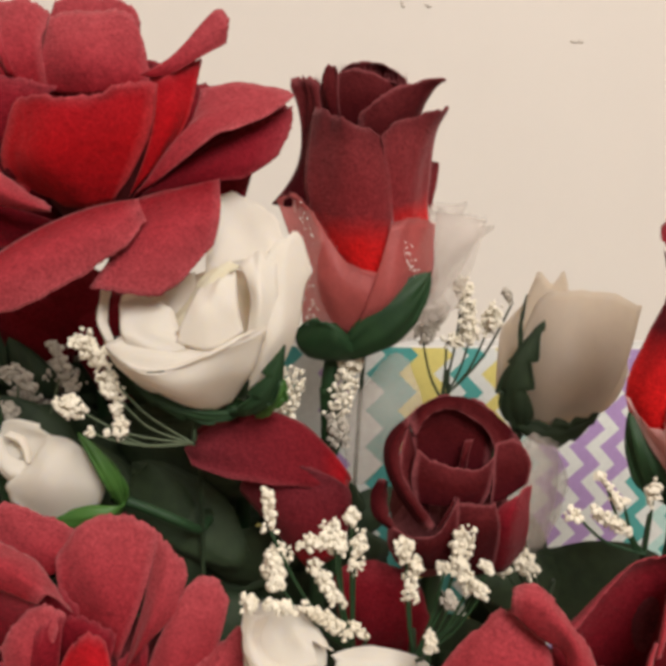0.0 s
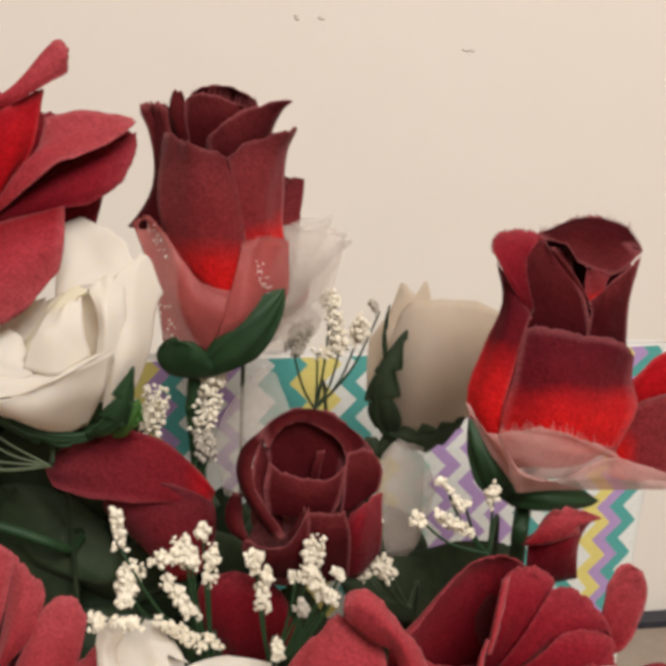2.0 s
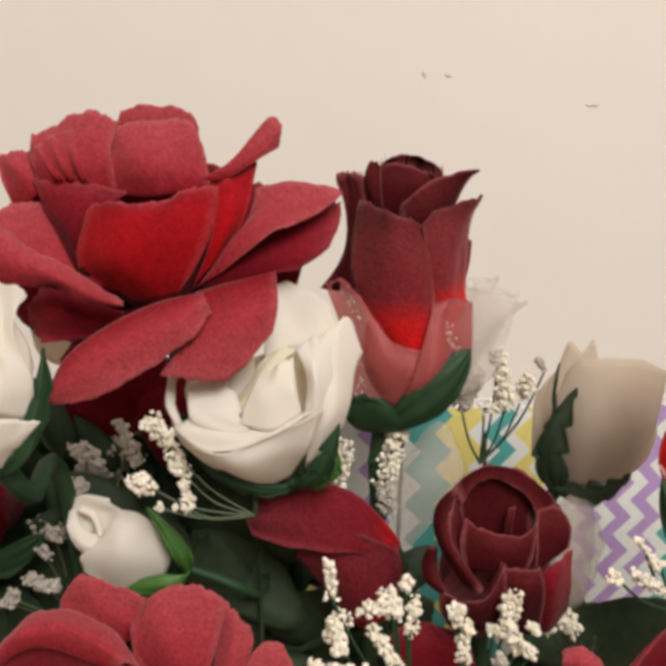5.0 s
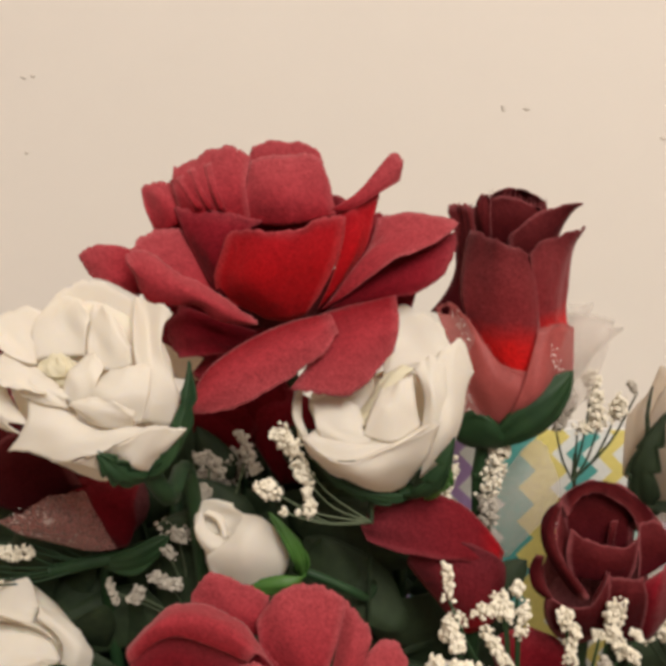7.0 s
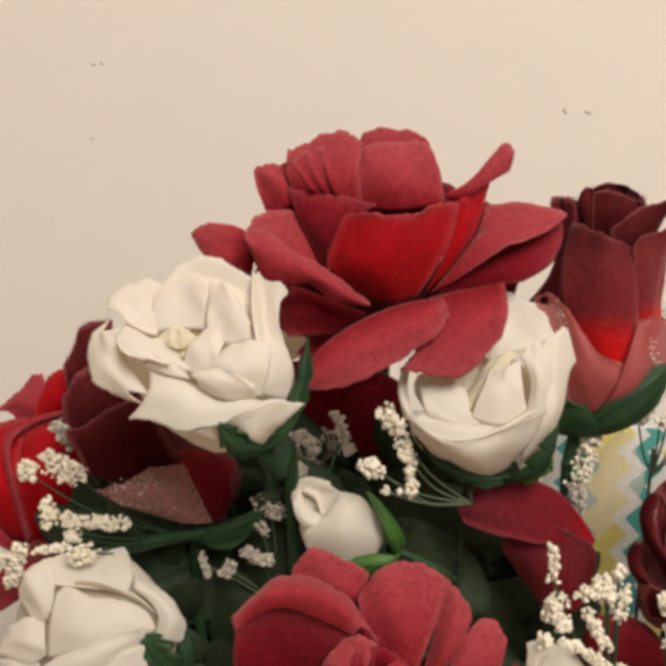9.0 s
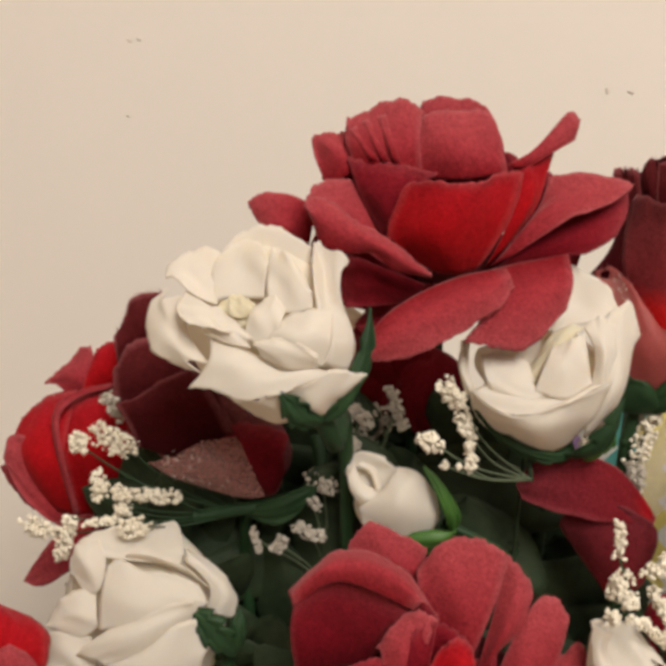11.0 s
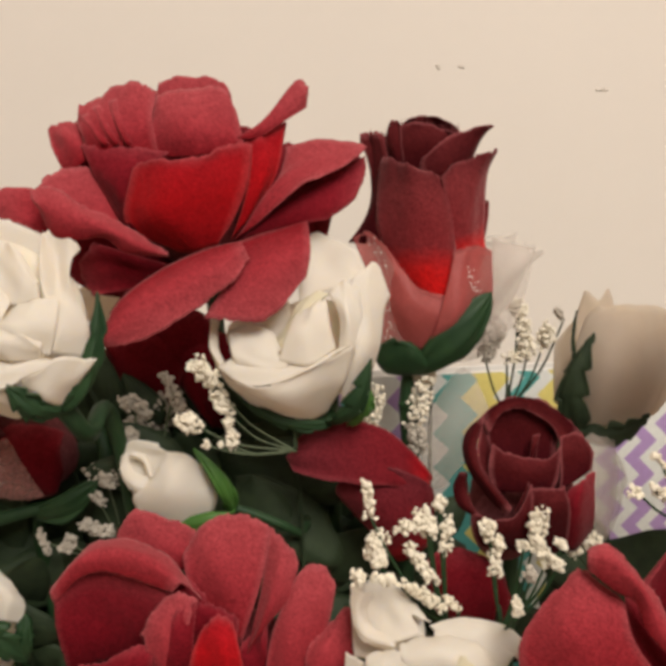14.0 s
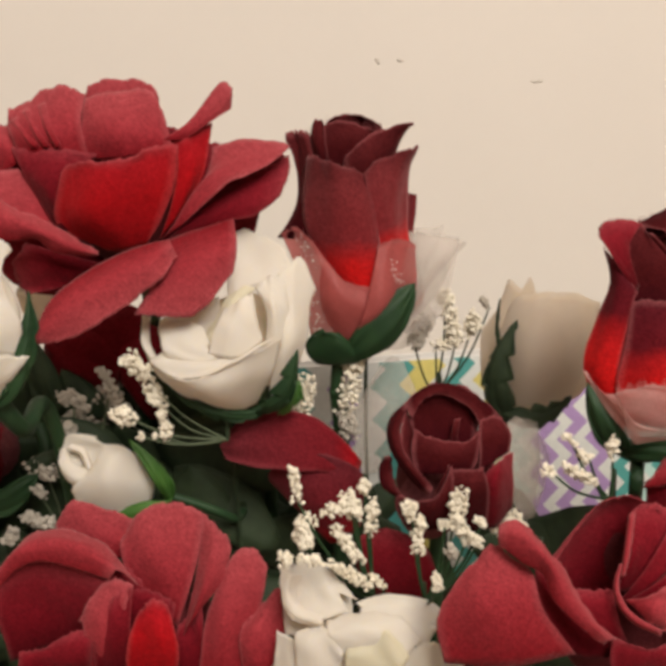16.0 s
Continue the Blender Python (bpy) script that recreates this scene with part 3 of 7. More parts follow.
loft(rose, "bright", (((7.51, 22.80, 25.30), (8.07, 22.70, 25.26), (8.60, 22.80, 25.42)), ((6.27, 22.90, 26.00), (7.55, 22.10, 26.12), (9.18, 22.80, 26.34)), ((6.46, 22.70, 27.07), (7.82, 21.85, 27.00), (9.50, 22.80, 27.20)), ((6.71, 22.60, 27.58), (7.21, 22.20, 27.69), (7.89, 21.90, 27.64), (8.48, 22.00, 27.71), (8.99, 22.40, 27.96), (9.59, 22.90, 28.03))), curl=0.06)
loft(rose, "bright", (((8.88, 23.20, 25.51), (9.19, 23.10, 25.87), (9.54, 23.20, 26.22)), ((9.45, 23.00, 26.92), (9.79, 23.10, 27.04), (10.19, 23.50, 27.27)), ((9.39, 23.10, 28.08), (9.84, 23.20, 28.26), (10.48, 23.60, 28.52))))
loft(rose, "dusty", (((9.19, 23.00, 28.10), (9.49, 23.00, 28.06), (9.85, 23.10, 28.15)), ((9.85, 23.20, 28.52), (10.09, 23.15, 28.49), (10.49, 23.40, 28.55)), ((10.52, 23.50, 29.30), (10.82, 23.60, 29.58), (11.05, 23.60, 29.38), (11.01, 23.60, 28.86))), ripple=0.03)
loft(rose, "dusty", (((4.19, 23.60, 25.72), (4.28, 23.70, 26.32), (4.37, 23.80, 26.78)), ((3.35, 23.60, 26.15), (3.45, 23.65, 26.63), (3.75, 23.90, 27.04)), ((2.86, 23.80, 26.23), (2.52, 23.80, 26.80), (2.83, 23.90, 27.07), (3.30, 24.00, 27.13))), ripple=0.03)
loft(rose, "dusty", (((6.27, 22.90, 25.39), (6.61, 22.80, 25.41), (6.95, 22.80, 25.76)), ((5.02, 22.70, 26.27), (5.55, 23.20, 26.40), (6.24, 23.30, 26.54)), ((4.06, 22.60, 26.80), (4.27, 23.20, 27.35), (4.80, 23.60, 27.57), (5.40, 23.80, 27.51))))
loft(rose, "dusty", (((4.28, 22.20, 26.54), (4.63, 22.00, 25.87), (5.31, 21.90, 25.72), (5.90, 21.90, 25.75), (6.40, 21.90, 25.37), (7.39, 22.20, 25.20)), ((4.15, 22.10, 26.76), (4.81, 21.80, 26.44), (5.52, 21.70, 26.16), (6.17, 21.70, 25.87), (6.77, 21.80, 25.55), (7.38, 22.10, 25.27)), ((4.08, 22.30, 26.96), (4.58, 22.30, 27.07), (5.37, 22.20, 26.54), (6.20, 22.10, 26.15), (6.72, 22.10, 25.79), (7.38, 22.30, 25.31))), ripple=0.03)
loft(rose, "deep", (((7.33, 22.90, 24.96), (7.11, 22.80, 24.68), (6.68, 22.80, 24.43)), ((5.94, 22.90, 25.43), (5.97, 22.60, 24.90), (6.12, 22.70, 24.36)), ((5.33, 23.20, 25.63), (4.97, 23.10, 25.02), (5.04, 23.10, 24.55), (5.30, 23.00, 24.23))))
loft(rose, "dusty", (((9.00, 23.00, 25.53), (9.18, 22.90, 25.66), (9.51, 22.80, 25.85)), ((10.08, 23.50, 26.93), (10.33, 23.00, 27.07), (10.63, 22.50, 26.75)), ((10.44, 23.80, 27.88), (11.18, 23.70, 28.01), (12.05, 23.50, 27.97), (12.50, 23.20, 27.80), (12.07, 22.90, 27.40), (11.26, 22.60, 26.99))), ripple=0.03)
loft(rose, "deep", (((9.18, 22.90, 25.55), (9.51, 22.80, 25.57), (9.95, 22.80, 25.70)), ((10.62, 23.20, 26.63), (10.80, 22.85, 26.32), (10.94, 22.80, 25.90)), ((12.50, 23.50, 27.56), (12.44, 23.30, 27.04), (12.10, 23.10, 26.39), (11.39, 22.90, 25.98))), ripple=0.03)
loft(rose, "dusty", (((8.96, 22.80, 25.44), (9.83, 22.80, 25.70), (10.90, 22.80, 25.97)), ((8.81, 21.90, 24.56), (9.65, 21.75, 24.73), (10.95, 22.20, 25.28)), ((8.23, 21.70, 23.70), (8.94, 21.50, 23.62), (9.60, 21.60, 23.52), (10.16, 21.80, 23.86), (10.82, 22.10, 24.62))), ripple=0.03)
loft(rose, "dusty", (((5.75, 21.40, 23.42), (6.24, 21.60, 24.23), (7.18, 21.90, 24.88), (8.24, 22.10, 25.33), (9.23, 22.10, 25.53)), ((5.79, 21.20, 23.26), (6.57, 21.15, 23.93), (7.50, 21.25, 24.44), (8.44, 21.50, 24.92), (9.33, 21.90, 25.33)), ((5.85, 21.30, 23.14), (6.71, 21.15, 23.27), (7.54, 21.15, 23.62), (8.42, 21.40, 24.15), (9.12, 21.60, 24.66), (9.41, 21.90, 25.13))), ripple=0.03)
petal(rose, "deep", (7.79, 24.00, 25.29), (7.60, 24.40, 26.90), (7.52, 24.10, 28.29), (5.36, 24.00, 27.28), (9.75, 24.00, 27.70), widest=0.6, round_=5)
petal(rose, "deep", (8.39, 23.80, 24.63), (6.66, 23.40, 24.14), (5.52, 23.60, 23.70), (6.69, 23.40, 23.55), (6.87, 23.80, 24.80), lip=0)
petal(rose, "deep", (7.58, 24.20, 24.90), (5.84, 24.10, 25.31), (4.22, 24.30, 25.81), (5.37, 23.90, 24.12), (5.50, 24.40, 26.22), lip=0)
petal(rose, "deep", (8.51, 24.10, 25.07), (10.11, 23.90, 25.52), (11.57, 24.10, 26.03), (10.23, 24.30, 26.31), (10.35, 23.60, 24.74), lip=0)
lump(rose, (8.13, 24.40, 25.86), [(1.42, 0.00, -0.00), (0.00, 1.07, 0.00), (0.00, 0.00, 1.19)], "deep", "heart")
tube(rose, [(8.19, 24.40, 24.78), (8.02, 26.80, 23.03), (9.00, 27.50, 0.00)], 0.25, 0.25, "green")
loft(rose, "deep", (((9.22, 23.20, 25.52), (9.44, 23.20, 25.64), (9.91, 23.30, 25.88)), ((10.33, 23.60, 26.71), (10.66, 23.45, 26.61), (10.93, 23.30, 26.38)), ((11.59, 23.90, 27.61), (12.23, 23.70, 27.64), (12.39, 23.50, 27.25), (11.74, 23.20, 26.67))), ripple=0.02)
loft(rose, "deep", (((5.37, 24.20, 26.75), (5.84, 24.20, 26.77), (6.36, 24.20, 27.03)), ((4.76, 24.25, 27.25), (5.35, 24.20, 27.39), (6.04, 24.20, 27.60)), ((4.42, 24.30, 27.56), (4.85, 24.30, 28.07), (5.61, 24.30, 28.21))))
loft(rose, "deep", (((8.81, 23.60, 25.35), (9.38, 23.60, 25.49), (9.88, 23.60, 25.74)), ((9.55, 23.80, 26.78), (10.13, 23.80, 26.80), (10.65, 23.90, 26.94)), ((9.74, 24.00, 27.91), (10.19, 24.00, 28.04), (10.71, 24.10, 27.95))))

rose = thing("white_rose", (6.50, 26.50, 0.00), "open cream white foam rose with wavy petals", "rose", "roses of the bouquet")
loft(rose, "white", (((2.38, 21.60, 24.21), (3.01, 21.70, 24.22), (4.09, 21.60, 24.39)), ((2.04, 21.90, 24.81), (2.83, 22.00, 24.94), (4.31, 21.90, 25.02)), ((2.12, 22.00, 25.61), (2.58, 22.10, 26.11), (3.10, 22.20, 26.31), (3.64, 22.20, 26.21), (4.34, 22.10, 25.79))), thick=0.03)
loft(rose, "white", (((2.13, 21.20, 24.47), (2.75, 21.30, 24.54), (3.27, 21.30, 24.56)), ((1.96, 21.40, 25.13), (2.56, 21.65, 25.29), (3.30, 21.50, 25.18)), ((2.19, 21.60, 25.62), (2.63, 21.80, 25.92), (3.07, 21.75, 25.86), (3.34, 21.60, 25.43))), thick=0.03)
loft(rose, "white", (((3.43, 21.00, 24.40), (3.96, 20.90, 24.26), (4.50, 20.90, 24.41)), ((3.31, 21.50, 25.12), (3.91, 21.15, 25.08), (4.44, 21.00, 24.76)), ((3.36, 21.80, 25.79), (3.73, 21.60, 25.69), (4.15, 21.30, 25.24), (4.50, 21.05, 24.68))), thick=0.03)
loft(rose, "white", (((4.26, 20.40, 23.12), (4.88, 20.40, 23.10), (5.39, 20.80, 22.93)), ((4.62, 20.70, 23.92), (5.05, 20.45, 23.77), (5.55, 21.20, 23.56)), ((4.53, 21.00, 24.71), (4.80, 21.35, 24.57), (5.12, 21.30, 24.64)), ((4.39, 21.50, 25.33), (4.70, 21.90, 25.36), (5.12, 21.70, 25.24)), ((4.36, 21.90, 25.86), (4.48, 22.00, 25.99), (4.86, 22.00, 25.92), (5.31, 21.90, 25.52))), thick=0.03)
loft(rose, "white", (((1.49, 20.80, 24.70), (1.90, 20.80, 24.49), (2.20, 21.00, 24.37)), ((1.12, 21.00, 24.95), (1.51, 21.20, 25.05), (2.05, 21.40, 24.87)), ((0.87, 21.20, 24.89), (0.90, 21.40, 25.24), (1.29, 21.60, 25.54), (1.75, 21.70, 25.66), (2.25, 21.70, 25.57))), thick=0.03)
loft(rose, "white", (((1.45, 20.95, 24.68), (2.02, 20.75, 24.37), (2.56, 20.65, 24.04)), ((1.27, 20.75, 24.44), (1.83, 20.45, 24.15), (2.45, 20.40, 23.92)), ((1.27, 20.60, 24.31), (1.59, 20.30, 23.95), (2.14, 20.20, 23.95), (2.70, 20.20, 23.84))), thick=0.03)
loft(rose, "white", (((1.27, 21.05, 24.56), (1.52, 20.95, 23.63), (2.08, 20.65, 22.97)), ((0.84, 21.10, 24.43), (1.03, 20.80, 23.72), (1.55, 20.60, 23.04)), ((0.86, 21.30, 24.65), (0.49, 21.25, 24.28), (0.44, 21.15, 23.65), (0.64, 21.00, 23.18), (1.13, 20.85, 22.93), (1.87, 20.60, 22.76))), thick=0.03)
loft(rose, "white", (((2.06, 20.60, 23.74), (2.91, 20.50, 23.41), (3.85, 20.40, 23.11), (4.67, 20.40, 23.20)), ((2.12, 20.35, 23.09), (3.00, 20.00, 22.95), (3.81, 20.00, 22.90), (4.69, 20.20, 23.06)), ((1.63, 20.40, 22.38), (2.17, 20.15, 22.48), (2.93, 19.90, 22.32), (3.73, 19.90, 22.45), (4.42, 20.00, 22.72), (5.15, 20.20, 23.05))), thick=0.03)
loft(rose, "white", (((4.25, 20.80, 21.84), (4.78, 20.80, 21.75), (5.09, 20.90, 21.85)), ((4.14, 20.30, 22.28), (4.72, 20.15, 22.26), (5.38, 20.50, 22.42)), ((4.01, 20.10, 22.50), (4.52, 19.98, 22.81), (5.10, 20.10, 23.12), (5.55, 20.30, 23.00), (5.86, 20.40, 23.04))), thick=0.03)
loft(rose, "white", (((3.30, 20.90, 21.69), (3.73, 20.80, 21.58), (4.10, 20.80, 21.64)), ((2.88, 20.50, 22.04), (3.48, 20.30, 22.07), (4.15, 20.30, 22.10)), ((2.62, 20.25, 22.27), (3.42, 20.00, 22.35), (4.17, 20.00, 22.57))), thick=0.03)
loft(rose, "white", (((2.90, 20.50, 23.65), (3.33, 20.40, 23.56), (3.65, 20.40, 23.70)), ((2.97, 20.75, 24.10), (3.41, 20.45, 24.17), (3.79, 20.50, 24.07)), ((3.04, 20.95, 24.31), (3.50, 21.05, 24.66), (3.87, 20.80, 24.37))), thick=0.03)
loft(rose, "white", (((3.43, 20.40, 23.59), (4.08, 20.20, 23.21), (4.80, 20.30, 23.12)), ((3.53, 20.50, 23.82), (4.28, 20.05, 23.89), (5.00, 20.40, 23.78)), ((3.60, 20.80, 23.94), (3.98, 20.75, 24.28), (4.49, 20.75, 24.41), (4.98, 20.90, 24.43))), thick=0.03)
loft(rose, "white", (((3.37, 20.20, 23.31), (3.99, 20.10, 23.07), (4.71, 20.20, 23.12)), ((3.28, 20.20, 23.51), (3.95, 19.95, 23.49), (4.70, 20.05, 23.34)), ((3.11, 20.35, 23.58), (3.67, 20.15, 23.76), (4.20, 20.05, 23.74), (4.71, 20.10, 23.46))), thick=0.03)
loft(rose, "butter", (((2.31, 20.90, 23.97), (2.73, 20.85, 23.89), (3.14, 20.90, 23.90)), ((2.19, 20.95, 24.24), (2.71, 20.95, 24.27), (3.14, 21.00, 24.23)), ((2.21, 21.05, 24.41), (2.65, 21.25, 24.61), (3.07, 21.15, 24.45))), thick=0.03)
loft(rose, "white", (((1.98, 20.50, 23.71), (2.51, 20.40, 23.54), (3.08, 20.40, 23.47)), ((1.79, 20.65, 24.01), (2.34, 20.45, 24.01), (3.01, 20.45, 23.66)), ((1.69, 20.85, 24.29), (2.21, 20.85, 24.32), (2.76, 20.70, 23.96), (3.26, 20.50, 23.66))), thick=0.03)
loft(rose, "butter", (((2.48, 20.80, 24.17), (2.69, 20.75, 24.12), (2.94, 20.80, 24.14)), ((2.49, 20.90, 24.37), (2.71, 20.80, 24.34), (2.95, 20.85, 24.34)), ((2.49, 21.00, 24.49), (2.69, 21.00, 24.57), (2.90, 21.00, 24.48))), thick=0.03)
lump(rose, (3.20, 22.10, 23.85), [(2.10, 0.00, -0.00), (0.00, 0.60, 0.00), (0.00, 0.00, 1.95)], "white", "heart")
petal(rose, "green", (4.85, 20.60, 21.73), (4.38, 20.10, 21.95), (3.88, 19.90, 22.55), (4.03, 20.10, 21.72), (4.42, 20.10, 22.37), point=True, lip=0, name='sepal', thick=0.06, teeth=0.4, nv=44)
petal(rose, "green", (4.89, 20.70, 21.70), (5.60, 20.60, 22.51), (5.86, 20.90, 24.52), (5.34, 20.50, 22.73), (5.74, 20.90, 22.55), point=True, lip=0, name='sepal', thick=0.06, widest=0.35, teeth=0.4, nv=44)
tube(rose, [(4.81, 21.00, 21.78), (5.17, 21.60, 20.91), (5.54, 24.00, 19.34), (6.50, 26.50, 0.00)], 0.26, 0.2, "green")

rose = thing("white_rose", (11.00, 26.00, 0.00), "half-open cream white foam rose with layered petals", "rose", "roses of the bouquet")
loft(rose, "white", (((10.59, 22.60, 23.87), (11.14, 22.60, 24.12), (11.79, 22.60, 24.26)), ((10.61, 23.00, 24.60), (11.30, 23.10, 24.73), (12.16, 22.90, 24.46)), ((10.54, 23.30, 25.42), (11.12, 23.40, 25.63), (11.71, 23.40, 25.37), (12.15, 23.20, 25.05), (12.35, 23.00, 24.59))), thick=0.03)
loft(rose, "white", (((11.54, 22.20, 21.26), (11.89, 22.20, 21.50), (12.26, 22.50, 21.73)), ((11.77, 21.90, 22.65), (12.09, 21.85, 22.57), (12.67, 22.60, 22.70)), ((11.83, 22.10, 23.56), (12.28, 22.30, 23.52), (12.82, 22.80, 23.50)), ((11.80, 22.30, 24.08), (12.06, 22.60, 24.50), (12.38, 22.80, 24.73), (12.70, 22.90, 24.78), (12.98, 22.90, 23.92))), thick=0.03)
loft(rose, "white", (((11.53, 21.80, 22.61), (11.81, 21.80, 22.53), (12.07, 21.90, 22.66)), ((11.60, 22.00, 23.46), (11.85, 21.85, 23.61), (12.18, 22.20, 23.45)), ((11.34, 22.40, 24.10), (11.76, 22.50, 24.41), (12.14, 22.50, 24.18))), thick=0.03)
loft(rose, "white", (((10.04, 21.40, 22.58), (10.79, 21.25, 22.46), (11.46, 21.50, 22.81)), ((10.25, 21.60, 23.15), (10.75, 21.35, 23.31), (11.35, 21.60, 23.31)), ((10.49, 21.95, 23.62), (10.90, 21.80, 23.86), (11.28, 21.95, 24.03))), thick=0.03)
loft(rose, "butter", (((10.09, 21.80, 22.71), (10.41, 21.90, 23.37), (10.95, 22.00, 23.60)), ((10.01, 21.95, 22.89), (10.42, 22.05, 23.56), (11.13, 22.20, 23.90)), ((9.99, 22.20, 23.01), (10.43, 22.35, 23.70), (10.99, 22.50, 24.09), (11.36, 22.50, 24.16))), thick=0.03)
loft(rose, "white", (((9.12, 21.50, 22.35), (9.74, 21.30, 22.36), (10.29, 21.30, 22.45)), ((8.88, 21.70, 22.71), (9.42, 21.50, 22.78), (10.04, 21.60, 22.72)), ((8.78, 22.20, 23.29), (9.35, 22.20, 23.43), (9.89, 22.00, 23.18), (10.13, 21.80, 22.74))), thick=0.03)
loft(rose, "white", (((8.45, 22.25, 22.31), (8.58, 22.10, 22.27), (8.73, 22.00, 22.32)), ((8.26, 22.45, 22.88), (8.34, 22.20, 22.93), (8.47, 22.25, 22.91)), ((8.33, 22.75, 23.53), (8.43, 22.65, 23.58), (8.56, 22.65, 23.50))), thick=0.03)
loft(rose, "white", (((9.74, 22.40, 20.98), (10.53, 22.30, 20.79), (11.20, 22.40, 21.00)), ((8.85, 21.80, 21.79), (10.19, 21.15, 21.63), (11.69, 21.80, 21.94)), ((8.51, 21.70, 22.45), (9.01, 21.30, 22.12), (9.72, 21.00, 22.08), (10.45, 21.00, 22.23), (11.20, 21.20, 22.57), (11.98, 21.60, 22.92))), thick=0.03)
loft(rose, "white", (((8.91, 21.80, 22.71), (9.76, 21.50, 22.49), (10.60, 21.40, 22.49), (11.50, 21.70, 22.74)), ((8.70, 21.70, 22.52), (9.73, 21.20, 22.32), (10.57, 21.15, 22.39), (11.71, 21.60, 22.82)), ((8.53, 21.66, 22.45), (9.00, 21.26, 22.14), (9.71, 20.96, 22.11), (10.44, 20.96, 22.25), (11.19, 21.16, 22.59), (11.94, 21.56, 22.91))), thick=0.03)
loft(rose, "white", (((9.06, 22.60, 21.36), (9.64, 22.50, 20.94), (10.22, 22.50, 20.74)), ((8.74, 22.40, 21.77), (9.17, 22.10, 21.52), (9.79, 22.00, 21.24)), ((8.50, 22.40, 22.28), (8.85, 22.00, 22.08), (9.40, 21.80, 21.82))), thick=0.03)
lump(rose, (10.95, 23.40, 22.50), [(1.40, 0.00, -0.00), (0.00, 0.50, 0.00), (0.00, 0.00, 1.40)], "white", "heart")
petal(rose, "green", (11.26, 22.40, 20.74), (9.95, 22.00, 21.01), (8.74, 22.30, 21.83), (9.83, 22.10, 20.77), (9.95, 22.10, 21.24), point=True, lip=0, name='sepal', thick=0.06, teeth=0.4, nv=44)
petal(rose, "green", (11.26, 22.30, 20.78), (11.98, 21.80, 21.25), (12.34, 21.70, 22.48), (11.61, 21.70, 21.50), (12.12, 22.00, 21.23), point=True, lip=0, name='sepal', thick=0.06, teeth=0.4, nv=44)
petal(rose, "grass", (11.78, 22.60, 20.61), (12.13, 22.30, 21.03), (12.34, 22.40, 21.53), (11.93, 22.30, 21.14), (12.40, 22.50, 20.96), point=True, lip=0, name='sepal', thick=0.06, teeth=0.4, nv=44)
tube(rose, [(11.26, 22.60, 20.84), (11.37, 25.10, 19.13), (11.00, 27.00, 0.00)], 0.22, 0.2, "green")
loft(rose, "white", (((8.99, 22.50, 22.50), (9.75, 22.50, 22.82), (10.30, 22.50, 23.02)), ((8.69, 22.65, 22.97), (9.64, 22.70, 23.23), (10.35, 22.70, 23.50)), ((8.73, 22.75, 23.36), (9.47, 22.85, 23.57), (10.35, 22.85, 23.90))), thick=0.03, ripple=0.03)

rose = thing("rosebud", (14.50, 27.00, 0.00), "tall dark red cloth rosebud with sheer glittering lower petals", "rose", "roses of the bouquet")
loft(rose, "sheer_red", (((12.82, 24.50, 22.40), (13.45, 24.20, 22.40), (14.07, 24.20, 22.13)), ((12.70, 24.40, 23.80), (13.36, 23.75, 23.54), (14.38, 23.75, 23.10)), ((12.14, 24.90, 25.38), (12.54, 24.70, 25.54), (12.98, 24.30, 25.18), (13.36, 24.00, 24.62), (13.83, 23.80, 24.02), (14.73, 23.85, 23.66))), thick=0.015, fray=0.12)
loft(rose, "sheer_red", (((14.00, 24.20, 22.16), (14.27, 24.15, 22.27), (14.83, 24.30, 22.35)), ((14.33, 23.65, 23.12), (15.04, 23.65, 23.39), (15.85, 24.50, 23.35)), ((14.82, 23.90, 24.91), (15.22, 23.95, 25.04), (15.63, 24.30, 25.03), (16.03, 24.80, 24.86))), thick=0.015, fray=0.12)
back = sheet(rose, "wine", ((13.71, 25.80, 26.92), (14.57, 25.90, 26.94), (15.42, 25.80, 26.96)), ((13.55, 25.70, 27.94), (14.55, 26.00, 28.09), (15.36, 25.80, 28.00)), ((13.71, 25.60, 28.57), (14.51, 25.80, 28.72), (15.32, 25.60, 28.31)), corner=0.2, flat=0.7)
fringe(back, (13.66, 25.60, 28.47), (15.32, 25.60, 28.29), 0.3, 40, "wine")
sheet(rose, "wine", ((13.66, 25.00, 26.82), (14.25, 24.70, 26.84), (15.14, 25.00, 27.16)), ((13.51, 24.90, 27.71), (14.22, 24.70, 27.77), (15.06, 24.90, 27.75)), ((13.58, 25.10, 28.46), (14.27, 24.90, 28.42), (15.17, 24.90, 28.07)), corner=0.15, flat=0.75)
sheet(rose, "wine", ((13.43, 24.70, 26.92), (13.58, 24.60, 26.92), (13.69, 24.60, 26.92)), ((13.17, 24.70, 27.79), (13.35, 24.50, 27.84), (13.58, 24.60, 27.80)), ((13.23, 24.90, 28.44), (13.45, 24.80, 28.53), (13.64, 24.80, 28.37)))
back = sheet(rose, "wine", ((12.03, 25.00, 25.26), (12.65, 24.70, 25.19), (13.11, 24.70, 25.10)), ((12.76, 25.10, 26.80), (12.98, 24.70, 26.71), (13.18, 24.60, 26.71)), ((12.49, 25.20, 28.19), (12.81, 25.00, 28.25), (13.19, 24.90, 28.21)), corner=0.15, flat=0.7)
fringe(back, (12.51, 25.20, 28.14), (13.16, 24.90, 28.19), 0.18, 18, "wine")
